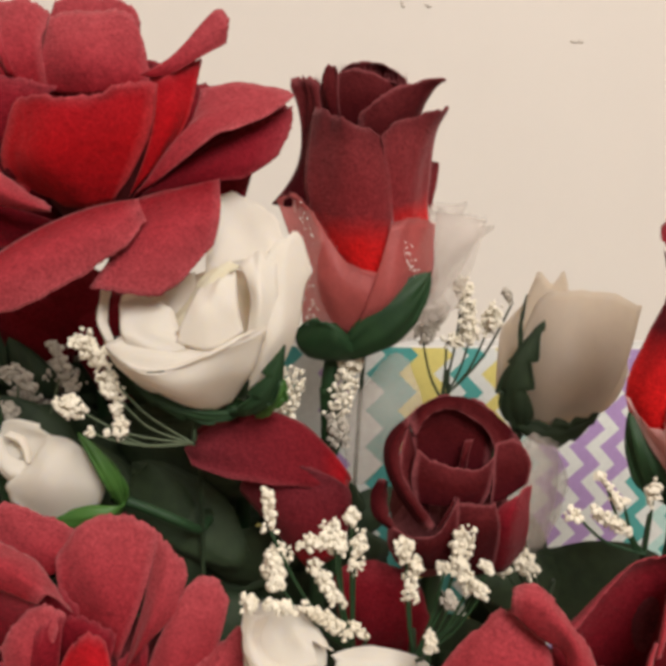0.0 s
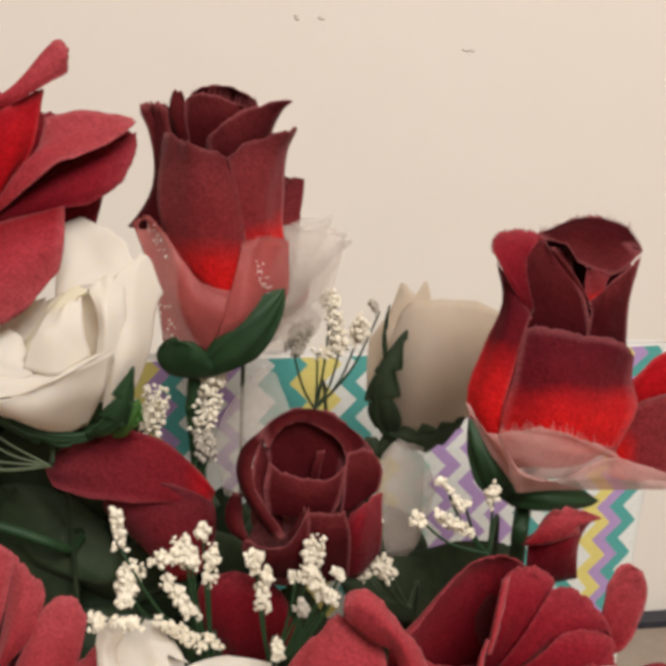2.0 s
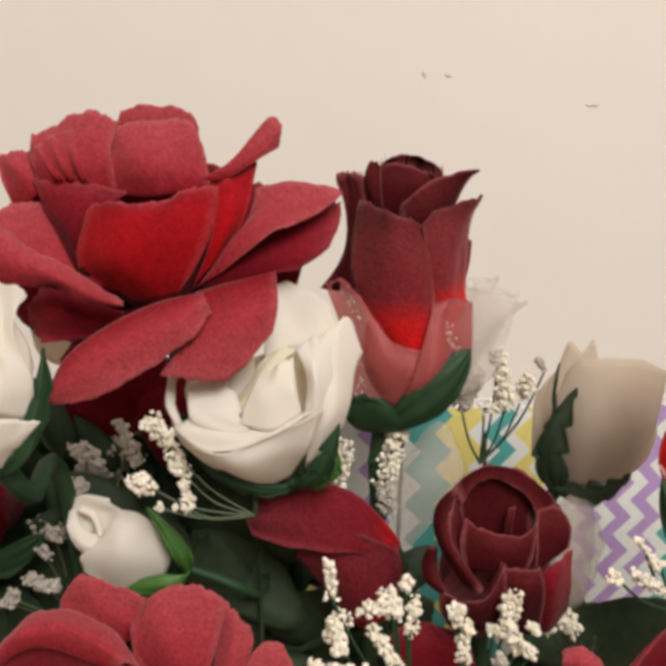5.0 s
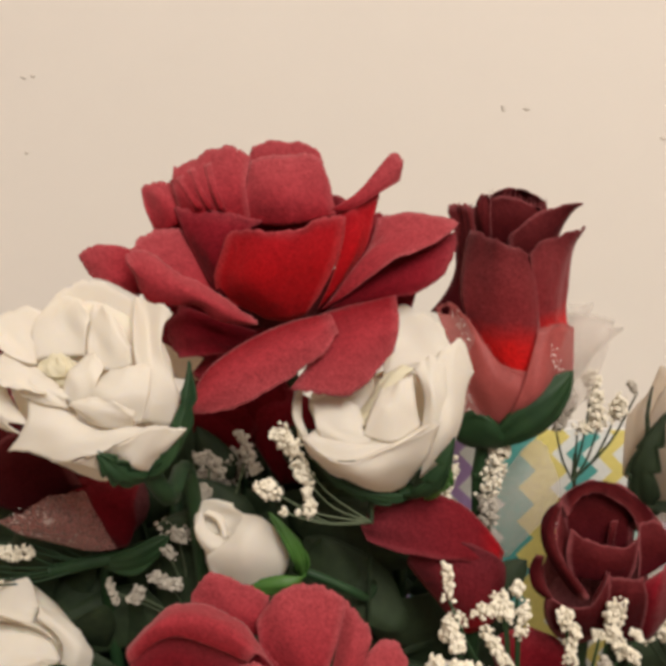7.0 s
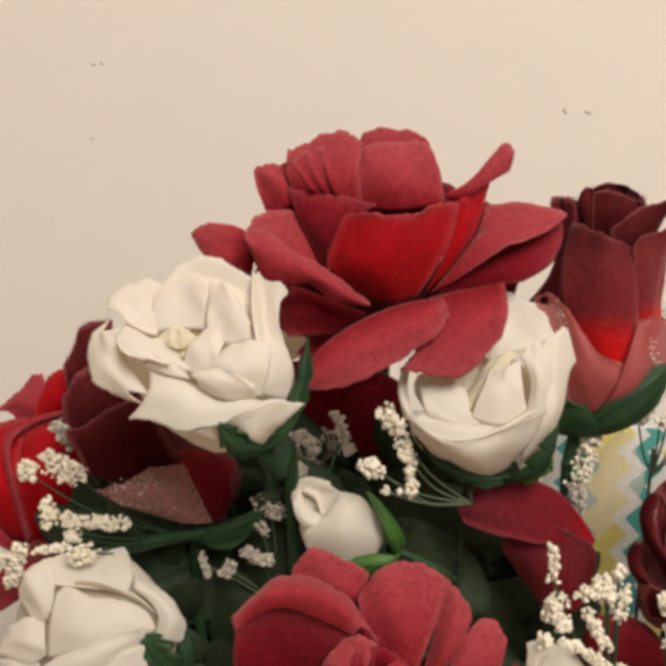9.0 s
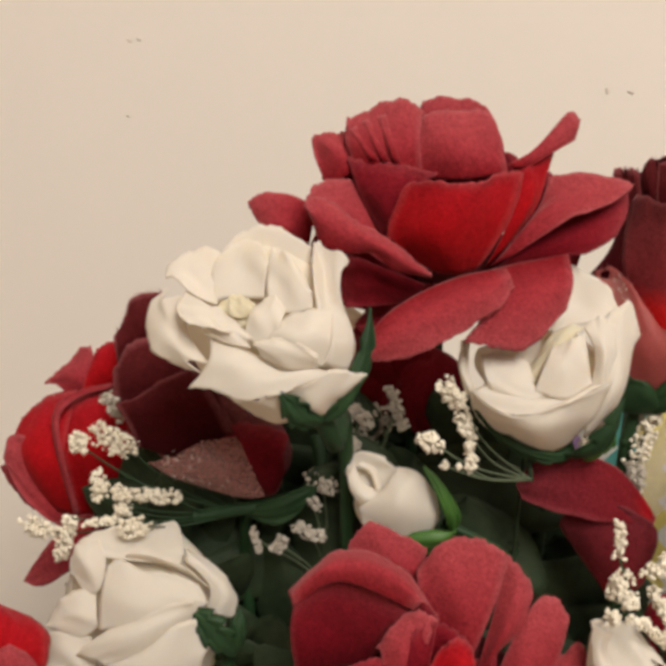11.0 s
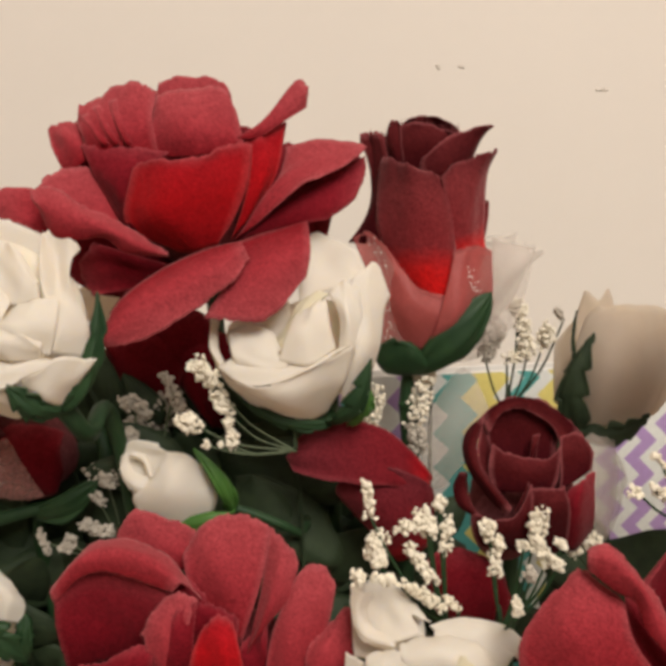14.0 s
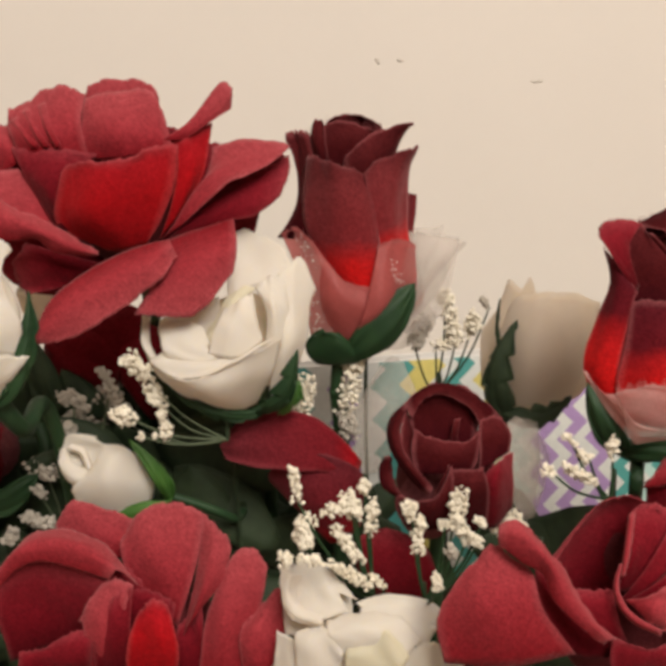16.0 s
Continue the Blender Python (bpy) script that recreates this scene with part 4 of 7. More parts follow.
sheet(rose, "wine", ((14.39, 24.80, 25.73), (15.02, 24.80, 25.74), (15.66, 25.30, 25.83)), ((14.13, 24.50, 26.74), (14.94, 24.60, 27.10), (15.65, 25.20, 27.50)), ((14.03, 24.50, 27.44), (14.92, 24.70, 28.07), (16.18, 25.00, 28.34)), corner=0.1, flat=0.9)
sheet(rose, "maroon", ((14.58, 24.40, 23.61), (15.35, 24.50, 24.02), (15.96, 25.10, 24.80)), ((14.62, 24.10, 25.97), (15.34, 24.30, 26.17), (15.88, 25.30, 26.36)), ((14.36, 24.10, 26.92), (15.38, 24.60, 27.44), (16.40, 24.90, 27.69)), corner=0.1, flat=0.9)
sheet(rose, "maroon", ((13.19, 24.60, 24.70), (14.19, 24.10, 23.55), (14.80, 24.30, 23.57)), ((12.85, 24.80, 25.80), (13.85, 23.80, 25.77), (14.91, 24.10, 25.68)), ((13.00, 24.80, 27.62), (13.63, 24.10, 27.34), (14.59, 24.20, 26.96)), corner=0.1, flat=0.9)
sheet(rose, "sheer_white", ((15.56, 25.60, 22.89), (15.99, 25.60, 23.00), (16.21, 25.60, 23.12)), ((16.06, 25.60, 24.00), (16.37, 25.50, 24.01), (17.04, 25.80, 23.99)), ((16.25, 25.80, 25.31), (16.88, 25.80, 24.86), (17.83, 26.00, 24.75)), thick=0.02, corner=0.1, flat=0.9)
lump(rose, (14.30, 25.30, 23.58), [(1.13, 0.00, -0.00), (0.00, 0.81, 0.00), (0.00, 0.00, 1.62)], "bright", "heart")
lump(rose, (13.65, 24.70, 21.89), [(0.80, 0.00, -0.00), (0.00, 0.64, 0.00), (0.00, 0.00, 0.37)], "green", "calyx")
petal(rose, "green", (13.74, 24.30, 21.61), (14.89, 23.70, 22.49), (15.85, 24.00, 23.79), (14.48, 23.80, 23.03), (15.20, 24.00, 22.11), point=True, lip=0, name='sepal', thick=0.06, widest=0.45)
sheet(rose, "green", ((12.96, 24.50, 21.57), (13.52, 24.20, 21.54), (14.22, 24.40, 21.56)), ((12.69, 24.50, 21.93), (13.39, 23.90, 22.12), (14.08, 24.10, 21.87)), ((12.71, 24.50, 22.35), (13.33, 24.00, 22.60), (13.95, 23.90, 22.13)), name='sepal', thick=0.05)
tube(rose, [(13.63, 24.70, 21.73), (13.50, 24.80, 20.48), (13.58, 25.00, 18.71), (14.50, 27.00, 0.00)], 0.21, 0.2, "green")
glitter(rose, (((12.53, 24.45, 25.31), (13.20, 24.00, 24.42)), ((12.90, 24.00, 23.53), (13.01, 24.15, 22.58)), ((15.10, 23.70, 24.58), (15.46, 23.75, 23.77)), ((14.60, 23.95, 22.65), (15.55, 23.95, 23.33))), 26, 0.07)
loft(rose, "wine", (((12.78, 25.40, 26.07), (13.28, 25.30, 26.05), (13.81, 25.20, 26.15)), ((12.75, 25.50, 27.26), (13.26, 25.40, 27.30), (13.86, 25.30, 27.33)), ((12.83, 25.50, 28.23), (13.18, 25.50, 28.17), (13.91, 25.50, 28.26))), ripple=0.02)

rose = thing("rosebud", (15.50, 29.00, 0.00), "dark red cloth rosebud wrapped in pale organza", "rose", "roses of the bouquet")
petal(rose, "maroon", (15.69, 29.00, 21.64), (15.73, 28.70, 24.18), (15.78, 29.00, 26.45), (14.62, 29.00, 25.16), (16.65, 29.00, 25.35), widest=0.75, round_=5)
petal(rose, "maroon", (15.82, 28.80, 21.92), (16.17, 28.50, 24.54), (16.43, 28.70, 26.32), (15.60, 28.60, 25.39), (16.72, 28.80, 25.95), widest=0.85, round_=5, lip=-0.1)
petal(rose, "bright", (15.95, 28.60, 22.20), (16.46, 28.50, 22.69), (16.81, 28.70, 23.40), (15.97, 28.50, 22.84), (16.72, 28.70, 22.53), lip=0)
petal(rose, "sheer_white", (15.42, 28.00, 21.70), (16.67, 27.40, 23.31), (17.81, 27.80, 24.71), (16.02, 27.80, 24.35), (17.16, 27.80, 23.00), thick=0.02, lip=0, point=True, widest=0.5)
petal(rose, "sheer_white", (15.79, 28.40, 21.48), (16.22, 28.00, 23.26), (17.26, 28.20, 25.12), (15.53, 28.20, 23.98), (17.11, 28.20, 24.17), thick=0.02, lip=0)
petal(rose, "sheer_white", (15.18, 28.80, 21.57), (14.77, 28.40, 23.26), (14.61, 28.80, 24.93), (13.93, 28.80, 23.49), (15.77, 28.60, 23.70), thick=0.02, lip=0)
petal(rose, "sheer_white", (15.41, 28.20, 21.29), (16.15, 27.80, 21.70), (17.15, 28.00, 22.24), (16.07, 28.00, 22.53), (16.51, 28.00, 21.40), thick=0.02, lip=0)
tube(rose, [(15.63, 29.00, 21.64), (14.86, 29.60, 20.25), (14.30, 29.00, 0.00)], 0.07, 0.07, "leaf")

rose = thing("white_rosebud", (18.50, 28.00, 0.00), "beige white rosebud with long dark green sepals", "rose", "roses of the bouquet")
loft(rose, "veil", (((18.41, 27.20, 19.91), (18.90, 27.00, 19.50), (19.39, 26.80, 19.37)), ((18.47, 27.30, 21.54), (18.97, 27.00, 21.62), (19.75, 26.80, 21.46)), ((18.76, 27.30, 22.07), (19.26, 27.20, 22.79), (19.40, 27.10, 23.42), (19.76, 27.00, 23.07), (20.08, 27.00, 23.42), (20.26, 26.90, 22.73))), thick=0.03)
loft(rose, "veil", (((19.03, 26.90, 19.24), (19.84, 26.50, 19.13), (21.37, 26.80, 19.43)), ((18.83, 26.80, 20.98), (19.86, 25.90, 21.05), (22.05, 26.90, 20.88)), ((19.28, 26.90, 22.39), (19.54, 26.85, 22.80), (20.26, 26.65, 22.96), (21.37, 26.80, 22.87), (22.42, 27.10, 22.45))), thick=0.03)
lump(rose, (20.54, 27.60, 20.54), [(1.76, 0.00, -0.00), (0.00, 1.13, 0.00), (0.00, 0.00, 1.64)], "veil", "heart")
petal(rose, "leaf", (19.09, 26.50, 18.94), (18.61, 26.10, 20.59), (19.39, 26.20, 22.19), (18.27, 26.50, 20.03), (19.21, 26.00, 20.23), point=True, lip=0, name='sepal', thick=0.06, widest=0.4, teeth=0.42, nv=44)
petal(rose, "leaf", (18.90, 26.40, 19.11), (19.83, 25.90, 19.01), (21.05, 26.10, 19.65), (19.87, 26.10, 19.50), (19.99, 26.10, 18.64), point=True, lip=0, name='sepal', thick=0.06, widest=0.4, teeth=0.42, nv=44)
petal(rose, "leaf", (18.96, 26.20, 21.03), (18.73, 26.20, 21.87), (18.92, 26.40, 22.88), (18.69, 26.30, 21.85), (18.84, 26.30, 21.84), point=True, lip=0, name='sepal', thick=0.04, teeth=0.42, nv=44)
tube(rose, [(19.03, 26.70, 19.01), (18.75, 26.70, 18.40), (18.34, 27.00, 17.11), (18.50, 28.00, 0.00)], 0.2, 0.2, "leaf")

rose = thing("rosebud", (20.50, 24.00, 0.00), "dark red cloth rose with bright base and pink organza", "rose", "roses of the bouquet")
loft(rose, "wine", (((21.15, 21.30, 23.04), (21.60, 21.20, 23.04), (22.13, 21.20, 23.02)), ((20.94, 21.60, 23.81), (21.51, 21.60, 23.89), (22.25, 21.50, 23.96)), ((20.82, 21.90, 24.54), (21.52, 22.00, 24.88), (22.40, 22.00, 24.95))), ripple=0.02)
loft(rose, "wine", (((21.92, 21.90, 23.16), (22.64, 21.70, 23.16), (23.76, 22.00, 23.27)), ((22.02, 22.30, 24.47), (22.96, 22.40, 24.43), (24.00, 22.40, 24.40)), ((21.61, 22.30, 25.20), (22.04, 22.40, 25.34), (22.66, 22.50, 25.56), (23.26, 22.50, 25.55), (23.84, 22.40, 25.34), (24.20, 22.20, 24.82))), fray=0.22)
loft(rose, "wine", (((21.64, 22.25, 25.21), (22.04, 22.40, 25.34), (22.64, 22.45, 25.55), (23.25, 22.45, 25.54), (23.82, 22.35, 25.32), (24.16, 22.15, 24.83)), ((21.81, 22.00, 25.11), (22.38, 21.95, 25.24), (22.95, 21.90, 25.13), (23.72, 21.95, 24.96)), ((22.17, 21.75, 25.02), (22.30, 21.55, 24.75), (22.51, 21.45, 24.57), (23.24, 21.45, 24.37), (24.03, 21.90, 24.79))), ripple=0.03)
loft(rose, "deep", (((21.10, 21.00, 23.49), (21.14, 21.00, 23.58), (21.23, 21.10, 23.66)), ((20.55, 21.10, 24.40), (20.71, 21.15, 24.51), (21.11, 21.50, 24.61)), ((20.31, 21.40, 24.96), (20.43, 21.60, 25.26), (20.88, 21.80, 25.37), (21.29, 21.90, 25.32), (21.59, 21.80, 25.23))), ripple=0.03, fray=0.14)
loft(rose, "ember", (((20.28, 20.80, 20.18), (20.58, 20.50, 20.11), (20.79, 20.40, 20.23)), ((19.80, 21.30, 21.53), (19.99, 20.80, 21.45), (20.39, 20.40, 21.43)), ((20.16, 21.40, 22.74), (20.38, 20.90, 22.72), (20.71, 20.60, 22.67)), ((20.60, 21.50, 23.74), (20.69, 21.00, 23.62), (21.01, 20.80, 23.43)), ((20.48, 21.60, 24.66), (20.68, 21.20, 24.28), (21.13, 20.90, 23.50))), ripple=0.02)
loft(rose, "wine", (((20.99, 21.10, 23.04), (21.76, 20.85, 23.09), (22.46, 20.80, 23.07)), ((20.87, 21.70, 23.94), (21.75, 21.30, 24.00), (22.40, 21.10, 23.82)), ((21.04, 22.00, 24.90), (21.60, 21.90, 25.21), (21.70, 21.70, 24.99), (22.19, 21.50, 24.34))), ripple=0.02)
loft(rose, "wine", (((21.69, 21.68, 24.99), (22.13, 21.45, 24.35), (22.46, 21.05, 23.71)), ((21.72, 21.60, 24.97), (22.16, 21.38, 24.37), (22.49, 21.00, 23.73)), ((21.80, 21.66, 24.99), (22.24, 21.43, 24.39), (22.53, 21.04, 23.76))), ripple=0.0, nu=14, nv=4)
loft(rose, "maroon", (((22.51, 21.25, 23.61), (22.70, 21.25, 23.65), (22.89, 21.25, 23.78)), ((22.47, 21.35, 24.06), (22.70, 21.30, 24.15), (22.98, 21.35, 24.19)), ((22.57, 21.50, 24.53), (22.80, 21.45, 24.49), (23.14, 21.45, 24.39))), ripple=0.02)
loft(rose, "wine", (((22.28, 20.70, 23.00), (22.76, 20.70, 22.91), (23.42, 21.10, 22.79)), ((22.50, 21.00, 23.55), (22.92, 20.95, 23.72), (23.54, 21.40, 23.65)), ((22.42, 21.20, 23.71), (22.85, 21.30, 24.01), (23.29, 21.40, 24.34), (23.94, 21.75, 24.73))), ripple=0.02)
loft(rose, "ember", (((20.58, 20.50, 20.18), (21.49, 20.10, 20.37), (23.14, 20.70, 20.39)), ((20.33, 20.40, 21.29), (21.50, 19.70, 21.55), (23.61, 20.80, 21.36)), ((20.60, 20.50, 22.33), (21.62, 19.85, 22.41), (23.56, 21.00, 22.04)), ((20.92, 20.80, 23.30), (21.26, 20.60, 23.37), (21.98, 20.40, 23.24), (23.00, 20.60, 23.01), (23.65, 21.10, 22.52))), ripple=0.03)
loft(rose, "sheer_pink", (((20.63, 20.00, 19.79), (21.40, 19.80, 19.91), (22.97, 20.20, 19.68), (24.73, 20.80, 19.37)), ((20.44, 20.00, 20.28), (21.36, 19.45, 20.17), (22.78, 19.80, 20.20), (24.83, 20.80, 19.46)), ((20.38, 20.00, 20.75), (20.62, 19.55, 20.34), (21.47, 19.25, 20.41), (22.46, 19.50, 20.75), (23.33, 20.00, 20.34), (24.98, 20.80, 19.50))), thick=0.015)
loft(rose, "sheer_pink", (((20.59, 20.20, 20.11), (21.15, 19.90, 20.13), (21.85, 19.80, 20.21), (22.86, 20.00, 20.42)), ((20.37, 20.10, 20.67), (20.89, 19.70, 20.81), (21.73, 19.50, 20.82), (22.81, 19.90, 20.54)), ((20.16, 20.10, 21.15), (20.64, 19.80, 21.31), (21.17, 19.50, 21.36), (21.86, 19.40, 21.17), (22.78, 19.80, 20.70))), thick=0.015, fray=0.3)
loft(rose, "sheer_pink", (((20.62, 20.30, 19.89), (20.73, 20.20, 19.86), (20.86, 20.00, 19.90)), ((20.11, 20.70, 20.71), (20.26, 20.40, 20.64), (20.55, 20.10, 20.48)), ((19.75, 21.20, 21.61), (19.83, 21.00, 21.36), (20.06, 20.70, 21.09), (20.25, 20.30, 21.00))), thick=0.015)
lump(rose, (22.24, 21.80, 20.89), [(1.42, 0.00, -0.00), (0.00, 0.91, 0.00), (0.00, 0.00, 1.22)], "bright", "heart")
lump(rose, (21.46, 21.30, 19.23), [(0.80, 0.00, -0.00), (0.00, 0.60, 0.00), (0.00, 0.00, 0.32)], "green", "calyx")
petal(rose, "green", (21.02, 21.00, 19.18), (20.13, 20.60, 20.06), (19.80, 21.00, 21.22), (19.94, 21.00, 19.94), (20.51, 20.60, 20.23), point=True, lip=0, name='sepal', thick=0.06)
petal(rose, "green", (20.77, 20.80, 19.31), (21.48, 20.30, 19.44), (22.83, 20.80, 19.18), (21.50, 20.40, 19.80), (21.68, 20.60, 19.03), point=True, lip=0, name='sepal', thick=0.06)
tube(rose, [(21.26, 21.30, 19.06), (20.95, 20.70, 18.38), (20.99, 21.10, 16.97), (20.50, 24.00, 0.00)], 0.19, 0.18, "green")
petal(rose, "bright", (24.16, 22.40, 20.10), (25.07, 22.20, 21.47), (26.24, 22.30, 22.22), (24.50, 22.40, 21.97), (26.27, 22.20, 20.94), lip=0)
petal(rose, "maroon", (23.55, 21.90, 19.76), (24.53, 21.60, 20.51), (26.12, 21.90, 20.87), (24.52, 21.90, 21.25), (24.75, 21.50, 19.39), lip=0)
petal(rose, "dusty", (25.06, 22.70, 19.97), (26.53, 22.70, 20.97), (27.92, 22.90, 21.72), (26.17, 23.00, 22.21), (27.55, 22.40, 19.92), lip=0)
petal(rose, "bright", (24.64, 22.20, 19.49), (26.22, 22.00, 20.10), (27.87, 22.20, 19.95), (26.28, 22.20, 20.89), (26.08, 22.00, 19.04), lip=0)
lump(rose, (25.97, 23.20, 19.78), [(1.36, 0.00, -0.00), (0.00, 0.91, 0.00), (0.00, 0.00, 0.91)], "deep", "heart")
loft(rose, "ember", (((20.46, 21.10, 20.03), (20.79, 20.90, 20.04), (21.34, 20.80, 20.12)), ((20.23, 21.20, 21.19), (20.63, 20.75, 21.29), (21.35, 20.60, 21.29)), ((20.46, 21.20, 22.38), (20.84, 20.85, 22.43), (21.45, 20.70, 22.43)), ((20.86, 21.30, 23.20), (21.18, 21.10, 23.21), (21.70, 20.95, 23.12))), ripple=0.01)

rose = thing("dark_rose", (15.50, 24.50, 0.00), "half-open wine dark cloth rose with curled rims", "rose", "roses of the bouquet")
loft(rose, "wine", (((15.25, 21.80, 19.67), (16.01, 21.80, 19.62), (16.98, 21.80, 19.56)), ((15.24, 22.10, 20.38), (16.07, 22.30, 20.38), (17.28, 22.20, 20.14)), ((15.14, 22.10, 20.77), (15.61, 22.20, 21.11), (16.10, 22.30, 21.22), (16.68, 22.30, 21.12), (17.25, 22.20, 20.75), (17.72, 22.00, 20.27), (17.91, 21.80, 19.93))))
loft(rose, "wine", (((15.16, 22.05, 20.77), (15.60, 22.15, 21.10), (16.09, 22.25, 21.21), (16.67, 22.25, 21.11), (17.24, 22.15, 20.74), (17.70, 21.95, 20.27)), ((15.18, 21.80, 20.62), (15.60, 22.00, 21.01), (16.13, 22.10, 21.13), (16.75, 22.05, 21.00), (17.26, 21.95, 20.46), (17.48, 21.80, 20.04)), ((15.28, 21.75, 20.43), (15.59, 21.95, 20.81), (16.08, 22.05, 20.97), (16.64, 22.00, 20.73), (17.03, 21.90, 20.34), (17.09, 21.65, 19.81))), ripple=0.02)
loft(rose, "wine", (((15.21, 21.00, 19.14), (15.94, 20.80, 19.14), (16.72, 21.00, 19.11)), ((15.14, 21.20, 19.68), (16.05, 20.85, 19.53), (16.94, 21.20, 19.47)), ((15.28, 21.40, 20.23), (15.62, 21.20, 20.04), (16.17, 21.10, 19.91), (16.69, 21.20, 19.87), (17.06, 21.50, 20.08))), ripple=0.02)
loft(rose, "wine", (((16.23, 21.50, 19.71), (16.30, 21.50, 19.71), (16.42, 21.55, 19.70)), ((16.30, 21.60, 19.99), (16.37, 21.58, 20.02), (16.48, 21.65, 20.00)), ((16.42, 21.85, 20.27), (16.50, 21.85, 20.30), (16.62, 21.90, 20.30))), ripple=0.0, nu=8, nv=8)
loft(rose, "wine", (((15.18, 22.00, 20.82), (14.72, 21.80, 20.50), (14.55, 21.50, 20.11), (14.66, 21.20, 19.61), (15.05, 20.80, 19.03), (15.38, 20.55, 18.69)), ((15.16, 21.85, 20.71), (14.86, 21.55, 20.52), (14.70, 21.25, 20.13), (14.81, 20.95, 19.69), (15.14, 20.55, 19.24), (15.48, 20.40, 18.81)), ((15.22, 21.90, 20.69), (15.02, 21.70, 20.41), (14.90, 21.40, 20.07), (14.98, 21.10, 19.63), (15.27, 20.75, 19.25), (15.57, 20.50, 18.84))), ripple=0.02)
loft(rose, "wine", (((15.60, 20.90, 18.63), (15.54, 21.30, 19.03), (15.39, 21.80, 19.76)), ((15.30, 21.00, 19.06), (15.23, 21.40, 19.51), (15.23, 21.95, 20.33)), ((14.98, 21.10, 19.63), (14.90, 21.40, 20.07), (15.17, 21.90, 20.74))), ripple=0.02)
loft(rose, "wine", (((14.46, 21.50, 19.52), (14.28, 21.40, 19.17), (14.34, 21.10, 18.79), (14.74, 20.90, 18.52)), ((14.58, 21.35, 19.55), (14.47, 21.25, 19.17), (14.51, 20.98, 18.82), (14.80, 20.80, 18.60)), ((14.67, 21.50, 19.46), (14.65, 21.40, 19.05), (14.70, 21.10, 18.76), (14.85, 20.90, 18.55))), ripple=0.02)
loft(rose, "wine", (((14.86, 21.20, 17.68), (15.42, 21.00, 17.62), (16.28, 21.10, 17.51)), ((14.65, 21.00, 18.19), (15.35, 20.60, 18.23), (16.19, 20.70, 18.40)), ((14.63, 20.90, 18.65), (15.18, 20.50, 18.58), (15.64, 20.50, 18.66), (15.93, 20.60, 19.02), (16.12, 20.80, 19.37))), ripple=0.02)
loft(rose, "wine", (((15.56, 20.50, 18.65), (15.85, 20.55, 18.95), (16.06, 20.75, 19.29)), ((15.60, 20.42, 18.77), (15.81, 20.47, 19.08), (16.02, 20.67, 19.38)), ((15.64, 20.50, 18.82), (15.84, 20.55, 19.14), (16.04, 20.75, 19.41))), ripple=0.0, nu=14, nv=4)
loft(rose, "wine", (((16.00, 21.20, 17.49), (16.46, 21.00, 17.44), (17.06, 21.10, 17.45)), ((16.06, 20.80, 18.47), (16.55, 20.50, 18.65), (17.05, 20.70, 18.64)), ((16.11, 20.80, 19.27), (16.58, 20.60, 19.26), (16.91, 20.70, 19.28))), ripple=0.02)
loft(rose, "wine", (((16.86, 20.90, 19.17), (17.17, 21.00, 19.23), (17.80, 21.40, 19.43)), ((16.98, 21.30, 19.73), (17.43, 21.45, 19.75), (17.95, 21.70, 19.74)), ((17.12, 21.80, 20.26), (17.60, 21.95, 20.26), (17.95, 21.85, 19.95))), ripple=0.03)
loft(rose, "deep", (((17.05, 21.10, 17.46), (17.34, 21.10, 17.49), (17.86, 21.50, 17.84)), ((16.84, 20.90, 18.47), (17.22, 20.70, 18.72), (17.90, 21.40, 18.52)), ((17.10, 20.90, 19.11), (17.45, 20.90, 19.39), (17.90, 21.40, 19.41))), ripple=0.03)
lump(rose, (15.67, 21.80, 18.00), [(0.89, 0.00, -0.00), (0.00, 0.42, 0.00), (0.00, 0.00, 0.99)], "wine", "heart")
petal(rose, "deep", (14.78, 22.20, 14.49), (14.52, 21.80, 16.15), (14.47, 21.90, 17.38), (13.55, 22.00, 16.44), (15.82, 22.00, 15.95), lip=0)
tube(rose, [(15.96, 22.00, 17.45), (15.86, 22.40, 15.65), (15.50, 24.50, 0.00)], 0.22, 0.2, "green")
lump(rose, (16.25, 22.40, 18.55), [(1.40, 0.00, -0.00), (0.00, 0.40, 0.00), (0.00, 0.00, 1.50)], "wine", "heart")

rose = thing("drooping_rose", (13.00, 25.00, 0.00), "dark red cloth petals drooping over the leaves", "rose", "roses of the bouquet")
sheet(rose, "russet", ((13.00, 23.40, 16.46), (13.43, 23.20, 16.67), (13.89, 23.40, 16.92)), ((11.83, 23.10, 17.94), (12.89, 22.70, 18.09), (14.01, 23.10, 18.11)), ((11.13, 23.00, 18.91), (12.41, 22.80, 19.42), (13.95, 23.10, 18.86)))
petal(rose, "russet", (13.94, 23.20, 18.65), (11.99, 22.70, 19.91), (10.06, 22.90, 19.71), (11.76, 22.50, 19.05), (12.01, 23.20, 20.60), lip=-0.03, round_=2.2, widest=0.55)
tube(rose, [(13.33, 23.40, 17.17), (13.27, 23.80, 15.27), (13.00, 25.00, 0.00)], 0.2, 0.2, "green")

